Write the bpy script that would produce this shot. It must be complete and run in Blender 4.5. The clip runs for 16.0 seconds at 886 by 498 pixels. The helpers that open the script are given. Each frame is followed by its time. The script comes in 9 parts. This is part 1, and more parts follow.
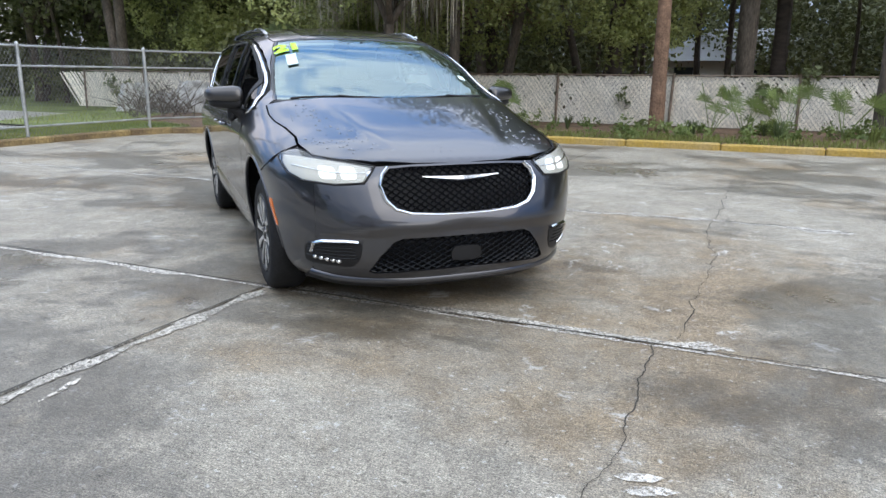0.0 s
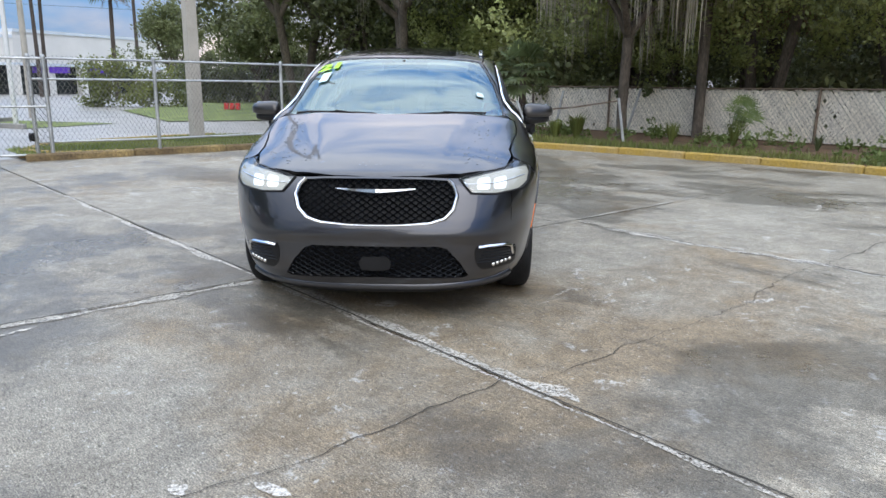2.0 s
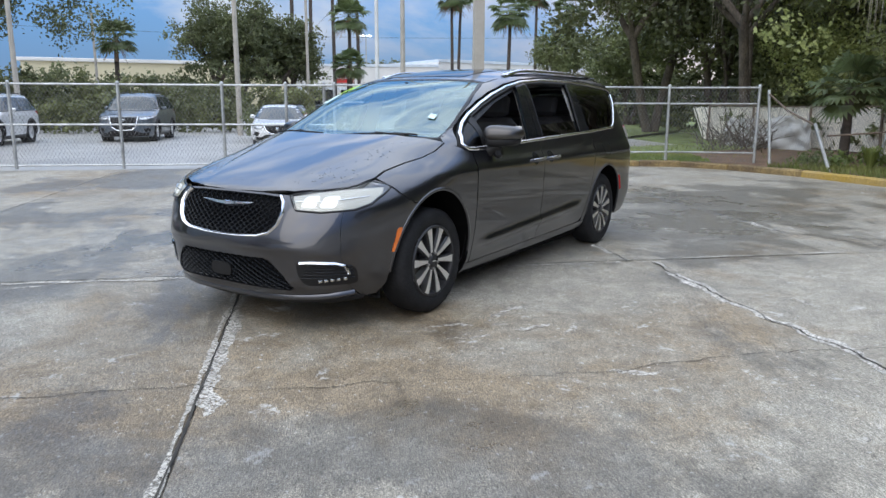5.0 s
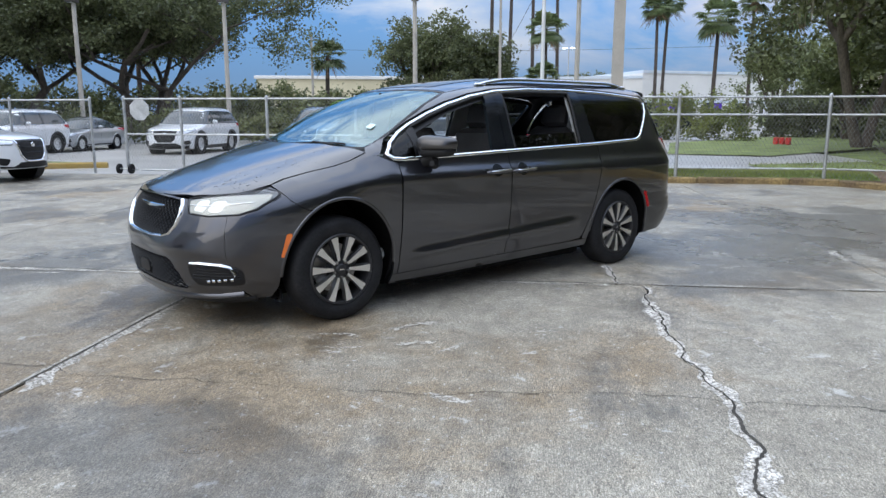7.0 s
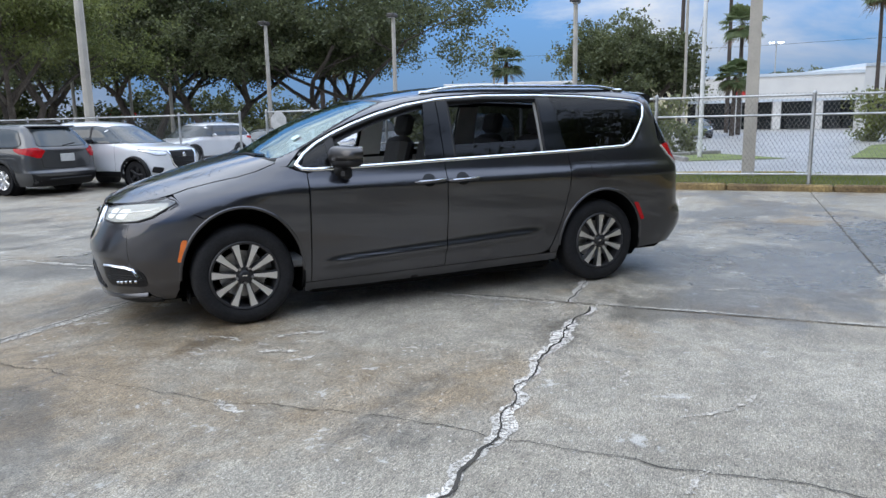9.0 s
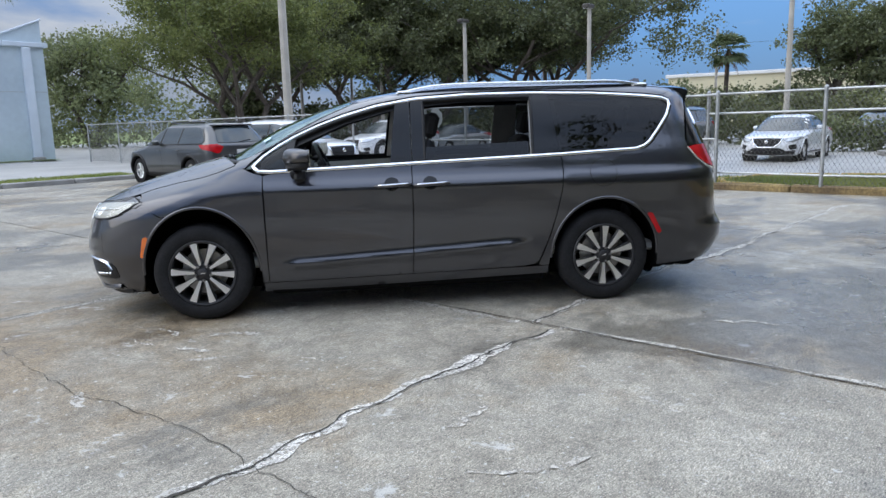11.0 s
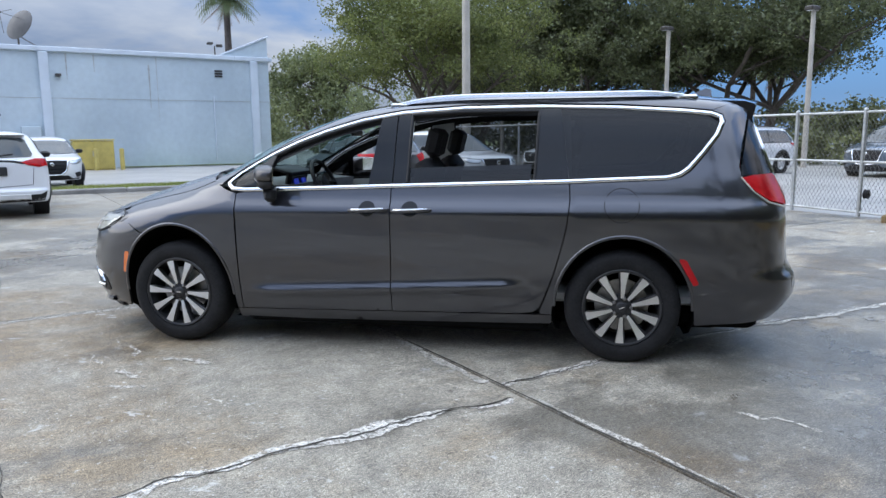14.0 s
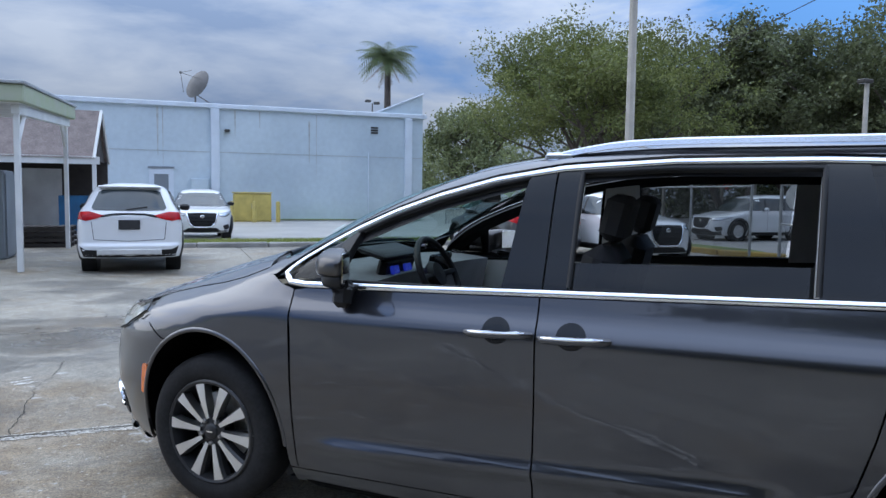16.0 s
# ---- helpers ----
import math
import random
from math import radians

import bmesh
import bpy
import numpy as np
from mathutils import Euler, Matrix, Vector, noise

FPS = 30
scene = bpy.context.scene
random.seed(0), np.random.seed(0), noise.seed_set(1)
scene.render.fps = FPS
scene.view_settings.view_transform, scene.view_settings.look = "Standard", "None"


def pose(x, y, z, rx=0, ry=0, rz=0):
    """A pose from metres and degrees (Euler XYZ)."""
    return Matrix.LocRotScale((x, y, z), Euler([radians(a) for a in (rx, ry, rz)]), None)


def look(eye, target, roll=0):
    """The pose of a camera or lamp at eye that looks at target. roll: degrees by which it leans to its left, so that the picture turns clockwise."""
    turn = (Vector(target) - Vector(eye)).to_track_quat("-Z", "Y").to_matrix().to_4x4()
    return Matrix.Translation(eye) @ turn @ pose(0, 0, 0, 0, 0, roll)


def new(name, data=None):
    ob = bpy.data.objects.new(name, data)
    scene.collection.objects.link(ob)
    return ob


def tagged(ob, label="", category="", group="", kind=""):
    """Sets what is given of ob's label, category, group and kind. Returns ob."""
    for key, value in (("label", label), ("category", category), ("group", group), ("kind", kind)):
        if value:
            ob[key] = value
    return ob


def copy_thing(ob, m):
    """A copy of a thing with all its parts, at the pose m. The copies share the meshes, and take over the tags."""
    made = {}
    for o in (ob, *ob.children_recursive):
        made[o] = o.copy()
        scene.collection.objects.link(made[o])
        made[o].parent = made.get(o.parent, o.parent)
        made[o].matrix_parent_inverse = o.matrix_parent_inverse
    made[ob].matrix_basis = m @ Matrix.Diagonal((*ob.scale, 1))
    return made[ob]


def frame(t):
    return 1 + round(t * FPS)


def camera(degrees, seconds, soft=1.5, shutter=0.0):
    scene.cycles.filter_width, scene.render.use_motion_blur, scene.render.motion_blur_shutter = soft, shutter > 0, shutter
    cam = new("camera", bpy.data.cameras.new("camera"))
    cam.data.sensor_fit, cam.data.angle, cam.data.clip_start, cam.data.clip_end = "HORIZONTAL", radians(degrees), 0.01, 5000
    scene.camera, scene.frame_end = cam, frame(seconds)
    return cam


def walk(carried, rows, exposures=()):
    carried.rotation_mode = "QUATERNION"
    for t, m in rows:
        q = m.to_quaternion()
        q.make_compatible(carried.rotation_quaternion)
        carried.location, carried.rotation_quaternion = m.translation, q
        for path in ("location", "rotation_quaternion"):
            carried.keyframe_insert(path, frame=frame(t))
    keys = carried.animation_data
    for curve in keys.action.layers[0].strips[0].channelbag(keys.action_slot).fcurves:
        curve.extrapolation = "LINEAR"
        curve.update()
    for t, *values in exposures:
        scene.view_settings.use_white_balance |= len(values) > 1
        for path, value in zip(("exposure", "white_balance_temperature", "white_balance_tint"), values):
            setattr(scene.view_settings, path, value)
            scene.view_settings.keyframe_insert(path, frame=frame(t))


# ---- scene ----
cam = camera(63.5, 16.0)
PATH = [
    (0, (6.123, -1.655, 1.355), (4.33, -0.904, 0.883), 0.5),
    (0.5, (6.363, -1.151, 1.393), (4.501, -0.594, 0.921), 0.7),
    (1, (6.466, -0.61, 1.397), (4.553, -0.26, 0.931), 0.6),
    (1.5, (6.555, -0.06, 1.373), (4.61, 0.084, 0.929), 0.5),
    (2, (6.591, 0.506, 1.398), (4.642, 0.446, 0.954), 0.5),
    (2.5, (6.529, 1.034, 1.433), (4.592, 0.796, 0.995), 0.4),
    (3, (6.486, 1.62, 1.445), (4.575, 1.215, 1.014), 0.5),
    (3.5, (6.321, 2.16, 1.436), (4.456, 1.578, 1.009), 0.5),
    (4, (6.138, 2.684, 1.416), (4.329, 1.94, 0.997), 0.5),
    (4.5, (5.881, 3.161, 1.425), (4.149, 2.252, 1.008), 0.7),
    (4.7, (5.735, 3.365, 1.416), (4.041, 2.384, 1.009), 0.5),
    (6.8, (4.275, 4.992, 1.446), (2.979, 3.515, 1.074), 0.0),
    (7, (4.105, 5.117, 1.402), (2.846, 3.606, 1.039), 0.1),
    (7.5, (3.669, 5.418, 1.418), (2.512, 3.826, 1.061), -0.3),
    (8, (3.231, 5.738, 1.44), (2.186, 4.069, 1.09), -0.7),
    (8.5, (2.755, 5.944, 1.441), (1.839, 4.201, 1.091), -1.1),
    (9, (2.272, 6.15, 1.413), (1.478, 4.347, 1.069), -1.1),
    (9.2, (2.067, 6.203, 1.43), (1.327, 4.377, 1.082), -1.4),
    (11.3, (-0.028, 6.366, 1.425), (-0.141, 4.398, 1.085), -1.5),
    (11.5, (-0.227, 6.286, 1.424), (-0.287, 4.315, 1.089), -1.5),
    (12, (-0.602, 6.103, 1.417), (-0.524, 4.133, 1.08), -1.5),
    (12.5, (-0.916, 5.893, 1.437), (-0.721, 3.931, 1.098), -1.5),
    (13, (-1.201, 5.717, 1.45), (-0.93, 3.765, 1.111), -1.2),
    (13.5, (-1.297, 5.626, 1.447), (-0.969, 3.681, 1.115), -0.9),
    (14, (-1.305, 5.522, 1.443), (-0.917, 3.584, 1.136), -0.5),
    (14.5, (-1.21, 5.109, 1.43), (-0.732, 3.183, 1.182), 0.1),
    (15, (-1.085, 4.6, 1.437), (-0.49, 2.7, 1.242), 0.4),
    (15.5, (-0.963, 4.088, 1.482), (-0.266, 2.221, 1.326), 0.7),
    (16, (-0.769, 3.569, 1.498), (0.019, 1.737, 1.348), 0.8),
]
walk(cam, [(t, look(eye, target, roll)) for t, eye, target, roll in PATH], [(0, -0.14, 6500, 10), (2, -0.26, 6500, 10), (4, -0.34, 6450, 10), (9, -0.38, 6350, 10), (12.5, -0.28, 6300, 10), (14, -0.2, 6200, 10), (16, -0.44, 5850, 10)])

# ---- world and sun ----
world = bpy.data.worlds.new("world")
scene.world = world
world.use_nodes = True
wn = world.node_tree
wn.nodes.clear()


def wnode(kind, **values):
    n = wn.nodes.new(kind)
    for k, v in values.items():
        n.inputs[k].default_value = v
    return n


sky = wn.nodes.new("ShaderNodeTexSky")
sky.sky_type, sky.sun_disc = "NISHITA", False
sky.sun_elevation, sky.sun_rotation = radians(28), radians(75)
sky.air_density, sky.dust_density, sky.ozone_density = 1.3, 0.0, 6.0


def wlink(a, b):
    wn.links.new(a, b)


def wmath(kind, a, b, clamp=False):
    n = wn.nodes.new("ShaderNodeMath")
    n.operation, n.use_clamp = kind, clamp
    for slot, v in ((0, a), (1, b)):
        if hasattr(v, "is_output"):
            wlink(v, n.inputs[slot])
        else:
            n.inputs[slot].default_value = v
    return n.outputs[0]


def wspan(v, a, z, lo, hi):
    n = wnode("ShaderNodeMapRange")
    for slot, value in (("From Min", a), ("From Max", z), ("To Min", lo), ("To Max", hi)):
        n.inputs[slot].default_value = value
    wlink(v, n.inputs["Value"])
    return n.outputs["Result"]


def wmix(kind, fac, one, two):
    x = wn.nodes.new("ShaderNodeMixRGB")
    x.blend_type = kind
    for slot, v in (("Fac", fac), ("Color1", one), ("Color2", two)):
        if hasattr(v, "is_output"):
            wlink(v, x.inputs[slot])
        else:
            x.inputs[slot].default_value = v
    return x.outputs["Color"]


coord = wn.nodes.new("ShaderNodeTexCoord")
way = wn.nodes.new("ShaderNodeSeparateXYZ")
wlink(coord.outputs["Generated"], way.inputs["Vector"])
east, north, high = way.outputs["X"], way.outputs["Y"], way.outputs["Z"]
squash = wn.nodes.new("ShaderNodeMapping")
squash.inputs["Scale"].default_value = (1.0, 1.0, 3.6)
wlink(coord.outputs["Generated"], squash.inputs["Vector"])
clouds = wnode("ShaderNodeTexNoise", Scale=2.3, Detail=8.0, Roughness=0.58, Distortion=0.4)
shade = wnode("ShaderNodeTexNoise", Scale=4.2, Detail=6.0, Roughness=0.55, Distortion=0.2)
wlink(squash.outputs["Vector"], clouds.inputs["Vector"])
wlink(squash.outputs["Vector"], shade.inputs["Vector"])
# a heavy bank of cloud to the south-east, broken cloud to the west, a nearly closed deck overhead
bank = wspan(wmath("ADD", wmath("MULTIPLY", east, 0.75), wmath("MULTIPLY", north, -0.66)), 0.55, 0.95, 0.0, 0.30)
west = wspan(wmath("MULTIPLY", east, -1.0), 0.80, 0.97, 0.0, 0.22)
deck = wmath("MULTIPLY", wspan(high, 0.25, 0.65, -0.04, 0.26), wspan(east, -0.6, 0.1, 0.55, 1.0))
amount = wmath("ADD", wmath("ADD", clouds.outputs["Fac"], bank), wmath("ADD", west, deck))
amount = wmath("ADD", amount, wspan(north, 0.1, 0.7, 0.0, 0.22))
cover = wspan(amount, 0.50, 0.72, 0.0, 1.0)
blue = wmix("MIX", 0.72, sky.outputs["Color"], wmix("MIX", wspan(high, 0.0, 0.5, 0.0, 1.0), (2.0, 4.9, 10.5, 1), (2.0, 4.2, 8.6, 1)))
grey = wmix("MIX", wspan(shade.outputs["Fac"], 0.34, 0.66, 0.0, 1.0), (5.2, 6.3, 8.2, 1), (10.4, 10.6, 11.0, 1))
grey = wmix("MIX", wspan(high, 0.40, 0.75, 0.0, 0.75), grey, (8.0, 8.7, 9.8, 1))
warm = wmix("MULTIPLY", wspan(wmath("MULTIPLY", east, -1.0), 0.7, 0.95, 0.0, 1.0), grey, (1.36, 1.18, 1.10, 1))
whole = wmix("MIX", cover, blue, warm)
# the cloud deck is brightest overhead
whole = wmix("MULTIPLY", 1.0, whole, wspan(high, 0.05, 0.75, 0.62, 2.5))
whole = wmix("MULTIPLY", wspan(north, 0.05, 0.7, 0.0, 1.0), whole, (0.60, 0.66, 0.78, 1))
whole = wmix("MULTIPLY", wspan(bank, 0.0, 0.3, 0.0, 1.0), whole, (0.56, 0.60, 0.66, 1))
backing = wnode("ShaderNodeBackground", Strength=0.13)
wout = wn.nodes.new("ShaderNodeOutputWorld")
wlink(whole, backing.inputs["Color"])
wlink(backing.outputs["Background"], wout.inputs["Surface"])

sun = new("sun", bpy.data.lights.new("sun", "SUN"))
sun.data.energy, sun.data.angle, sun.data.color = 1.6, radians(60), (1.0, 0.93, 0.82)
sun.matrix_world = look((30, 8, 17), (0, 0, 0))


# ---- materials ----
def surface(name, base, rough=0.5, metal=0.0, vary=0.15, scale=3.0, grain=0.0, grain_scale=60.0, bump=0.0, bump_scale=80.0, coat=0.0, tint=None, island=0.0, spec=0.5, stretch=None, rough_vary=0.0):
    """A paint, stone, leaf or metal with soft stains, fine grain and relief."""
    m = bpy.data.materials.new(name)
    m.use_nodes = True
    t = m.node_tree
    b = t.nodes["Principled BSDF"]
    b.inputs["Roughness"].default_value = rough
    b.inputs["Metallic"].default_value = metal
    b.inputs["Specular IOR Level"].default_value = spec
    b.inputs["Coat Weight"].default_value = coat
    b.inputs["Coat Roughness"].default_value = 0.03
    b.inputs["Coat IOR"].default_value = 1.65
    geo = t.nodes.new("ShaderNodeTexCoord")
    where = geo.outputs["Object"]
    if stretch:
        mp = t.nodes.new("ShaderNodeMapping")
        mp.inputs["Scale"].default_value = stretch
        t.links.new(where, mp.inputs["Vector"])
        where = mp.outputs["Vector"]

    def cloud(size, detail=5.0):
        n = t.nodes.new("ShaderNodeTexNoise")
        n.inputs["Scale"].default_value, n.inputs["Detail"].default_value = size, detail
        t.links.new(where, n.inputs["Vector"])
        return n.outputs["Fac"]

    def blend(kind, fac, one, two):
        x = t.nodes.new("ShaderNodeMixRGB")
        x.blend_type = kind
        for slot, v in (("Fac", fac), ("Color1", one), ("Color2", two)):
            if hasattr(v, "is_output"):
                t.links.new(v, x.inputs[slot])
            else:
                x.inputs[slot].default_value = v
        return x.outputs["Color"]

    def span(fac, lo, hi, a=0.3, z=0.7):
        r = t.nodes.new("ShaderNodeMapRange")
        r.inputs["From Min"].default_value, r.inputs["From Max"].default_value = a, z
        r.inputs["To Min"].default_value, r.inputs["To Max"].default_value = lo, hi
        t.links.new(fac, r.inputs["Value"])
        return r.outputs["Result"]

    col = (*base, 1)
    dark = tuple(c * (1 - vary) for c in base)
    lite = tuple(min(1, c * (1 + vary)) for c in base) if tint is None else tint
    soft = cloud(scale)
    col = blend("MIX", span(soft, 0, 1), (*dark, 1), (*lite, 1))
    if grain:
        g = span(cloud(grain_scale, 3.0), 1 - grain, 1 + grain)
        col = blend("MULTIPLY", 1.0, col, g)
    if island:
        info = t.nodes.new("ShaderNodeNewGeometry")
        ob = t.nodes.new("ShaderNodeObjectInfo")
        add = t.nodes.new("ShaderNodeMath")
        add.operation = "ADD"
        t.links.new(info.outputs["Random Per Island"], add.inputs[0])
        t.links.new(ob.outputs["Random"], add.inputs[1])
        col = blend("MULTIPLY", 1.0, col, span(add.outputs[0], 1 - island, 1 + island, 0.2, 1.8))
    t.links.new(col, b.inputs["Base Color"])
    if rough_vary:
        t.links.new(span(cloud(scale * 2.3), rough - rough_vary, rough + rough_vary), b.inputs["Roughness"])
    if bump:
        bp = t.nodes.new("ShaderNodeBump")
        bp.inputs["Strength"].default_value, bp.inputs["Distance"].default_value = bump, 0.01
        t.links.new(cloud(bump_scale, 4.0), bp.inputs["Height"])
        t.links.new(bp.outputs["Normal"], b.inputs["Normal"])
    return m


def glass(name, tint, rough=0.0, clear=0.7, sheen=(1, 1, 1)):
    """A thin pane: part clear, part mirror by Fresnel."""
    m = bpy.data.materials.new(name)
    m.use_nodes = True
    t = m.node_tree
    t.nodes.clear()
    out = t.nodes.new("ShaderNodeOutputMaterial")
    see, shine, mix = t.nodes.new("ShaderNodeBsdfTransparent"), t.nodes.new("ShaderNodeBsdfGlossy"), t.nodes.new("ShaderNodeMixShader")
    see.inputs["Color"].default_value = (*tint, 1)
    shine.inputs["Roughness"].default_value = rough
    shine.inputs["Color"].default_value = (*sheen, 1)
    f = t.nodes.new("ShaderNodeLayerWeight")
    f.inputs["Blend"].default_value = 0.5
    steep = t.nodes.new("ShaderNodeMath")
    steep.operation = "POWER"
    steep.inputs[1].default_value = 5.0
    t.links.new(f.outputs["Facing"], steep.inputs[0])
    amount = t.nodes.new("ShaderNodeMath")
    amount.operation, amount.use_clamp = "MULTIPLY_ADD", True
    amount.inputs[1].default_value, amount.inputs[2].default_value = 1.0 - clear, clear
    t.links.new(steep.outputs[0], amount.inputs[0])
    t.links.new(amount.outputs[0], mix.inputs["Fac"])
    t.links.new(see.outputs[0], mix.inputs[1])
    t.links.new(shine.outputs[0], mix.inputs[2])
    t.links.new(mix.outputs[0], out.inputs["Surface"])
    return m


def lamp_glow(name, colour, power, base=(0.9, 0.9, 0.9)):
    m = bpy.data.materials.new(name)
    m.use_nodes = True
    b = m.node_tree.nodes["Principled BSDF"]
    b.inputs["Base Color"].default_value = (*base, 1)
    b.inputs["Roughness"].default_value = 0.25
    b.inputs["Emission Color"].default_value = (*colour, 1)
    b.inputs["Emission Strength"].default_value = power
    return m


def wet_concrete():
    """Old broom-finished concrete, patchy with damp, brown stains and pale scuffs."""
    m = bpy.data.materials.new("wet concrete")
    m.use_nodes = True
    t = m.node_tree
    b = t.nodes["Principled BSDF"]
    b.inputs["Specular IOR Level"].default_value = 0.5
    turn = t.nodes.new("ShaderNodeMapping")
    turn.inputs["Rotation"].default_value = (0, 0, radians(-43.4))
    place = t.nodes.new("ShaderNodeNewGeometry")
    t.links.new(place.outputs["Position"], turn.inputs["Vector"])
    where = turn.outputs["Vector"]

    def noise_at(size, detail=6.0, stretch=None, rough=0.55, warp=0.0):
        v = where
        if stretch:
            mp = t.nodes.new("ShaderNodeMapping")
            mp.inputs["Scale"].default_value = stretch
            t.links.new(where, mp.inputs["Vector"])
            v = mp.outputs["Vector"]
        n = t.nodes.new("ShaderNodeTexNoise")
        n.inputs["Scale"].default_value, n.inputs["Detail"].default_value = size, detail
        n.inputs["Roughness"].default_value, n.inputs["Distortion"].default_value = rough, warp
        t.links.new(v, n.inputs["Vector"])
        return n.outputs["Fac"]

    def span(fac, lo, hi, a, z):
        r = t.nodes.new("ShaderNodeMapRange")
        r.inputs["From Min"].default_value, r.inputs["From Max"].default_value = a, z
        r.inputs["To Min"].default_value, r.inputs["To Max"].default_value = lo, hi
        t.links.new(fac, r.inputs["Value"])
        return r.outputs["Result"]

    def blend(kind, fac, one, two):
        x = t.nodes.new("ShaderNodeMixRGB")
        x.blend_type = kind
        for slot, v in (("Fac", fac), ("Color1", one), ("Color2", two)):
            if hasattr(v, "is_output"):
                t.links.new(v, x.inputs[slot])
            else:
                x.inputs[slot].default_value = v
        return x.outputs["Color"]

    def add(one, two, kind="ADD"):
        n = t.nodes.new("ShaderNodeMath")
        n.operation = kind
        for slot, v in ((0, one), (1, two)):
            if hasattr(v, "is_output"):
                t.links.new(v, n.inputs[slot])
            else:
                n.inputs[slot].default_value = v
        return n.outputs[0]

    def zones(spots):
        """1 in the middle of the nearest of some round spots, falling to 0 at their edges."""
        total = None
        for x, y, r in spots:
            d = t.nodes.new("ShaderNodeVectorMath")
            d.operation = "DISTANCE"
            t.links.new(place.outputs["Position"], d.inputs[0])
            d.inputs[1].default_value = (x, y, 0)
            one = span(d.outputs["Value"], 1, 0, 0, r)
            total = one if total is None else add(total, one, "MAXIMUM")
        return total

    # standing damp behind the van, beside its nose and by the lane; old oil-brown stain under the nose
    wet_spots = zones(((-3.6, 1.2, 2.6), (-5.6, 0.4, 2.6), (1.2, -2.8, 2.4), (5.6, -2.4, 2.2), (-2.8, 5.0, 1.6)))
    oil_spots = zones(((2.9, 0.2, 2.0), (1.9, 0.9, 1.5), (1.3, 2.2, 1.2)))
    soft = noise_at(0.5, 9.0, (0.75, 1.1, 1), 0.70, 0.25)
    dry_spots = zones(((1.3, 2.4, 1.9),))
    damp = span(add(add(soft, add(wet_spots, 0.13, "MULTIPLY")), add(dry_spots, -0.09, "MULTIPLY")), 0, 1, 0.50, 0.555)
    sheen = span(add(noise_at(0.8, 8.0, None, 0.66, 0.2), add(wet_spots, 0.24, "MULTIPLY")), 0, 1, 0.60, 0.70)
    brown = span(add(noise_at(0.45, 8.0, None, 0.70, 0.2), add(oil_spots, 0.13, "MULTIPLY")), 0, 1, 0.50, 0.64)
    scuff = span(noise_at(2.6, 10.0, None, 0.76, 0.3), 0, 1, 0.60, 0.645)
    fleck = span(noise_at(26.0, 6.0, None, 0.7, 0.2), 0, 0.6, 0.615, 0.65)
    pock = span(noise_at(34.0, 5.0, (1.0, 1.3, 1), 0.7), 1.0, 0.40, 0.57, 0.66)
    col = blend("MIX", span(noise_at(0.9, 10.0, None, 0.66), 0, 1, 0.35, 0.65), (0.252, 0.225, 0.178, 1), (0.340, 0.313, 0.257, 1))
    col = blend("MIX", brown, col, blend("MULTIPLY", 1.0, col, (0.74, 0.63, 0.50, 1)))
    col = blend("MULTIPLY", 1.0, col, span(noise_at(2.2, 10.0, None, 0.72, 0.3), 0.86, 1.13, 0.38, 0.62))
    col = blend("MULTIPLY", 1.0, col, span(noise_at(9.0, 8.0, None, 0.70), 0.80, 1.18, 0.34, 0.66))
    col = blend("MULTIPLY", 1.0, col, span(noise_at(60.0, 5.0, None, 0.80), 0.58, 1.38, 0.36, 0.64))
    col = blend("MULTIPLY", 1.0, col, span(noise_at(150.0, 3.0), 0.42, 1.58, 0.34, 0.66))
    col = blend("MULTIPLY", 1.0, col, span(noise_at(22.0, 3.0, (1.0, 9.0, 1)), 0.72, 1.26, 0.35, 0.65))
    col = blend("MIX", blend("MULTIPLY", 1.0, scuff, (0.62, 0.62, 0.62, 1)), col, (0.58, 0.57, 0.54, 1))
    col = blend("MULTIPLY", 1.0, col, pock)
    col = blend("MIX", fleck, col, (0.64, 0.63, 0.60, 1))
    col = blend("MULTIPLY", 1.0, col, span(damp, 1.08, 0.60, 0, 1))
    slab = t.nodes.new("ShaderNodeObjectInfo")
    col = blend("MULTIPLY", 1.0, col, span(slab.outputs["Random"], 0.9, 1.1, 0, 1))
    t.links.new(col, b.inputs["Base Color"])
    t.links.new(add(span(damp, 0.62, 0.40, 0, 1), span(sheen, 1.0, 0.52, 0, 1), "MULTIPLY"), b.inputs["Roughness"])
    bp = t.nodes.new("ShaderNodeBump")
    bp.inputs["Distance"].default_value = 0.005
    t.links.new(span(damp, 1.0, 0.55, 0, 1), bp.inputs["Strength"])
    broom = noise_at(30.0, 4.0, (1.0, 5.0, 1))
    pits = noise_at(130.0, 3.0)
    total = t.nodes.new("ShaderNodeMath")
    total.operation = "ADD"
    t.links.new(broom, total.inputs[0])
    t.links.new(pits, total.inputs[1])
    t.links.new(total.outputs[0], bp.inputs["Height"])
    t.links.new(bp.outputs["Normal"], b.inputs["Normal"])
    return m


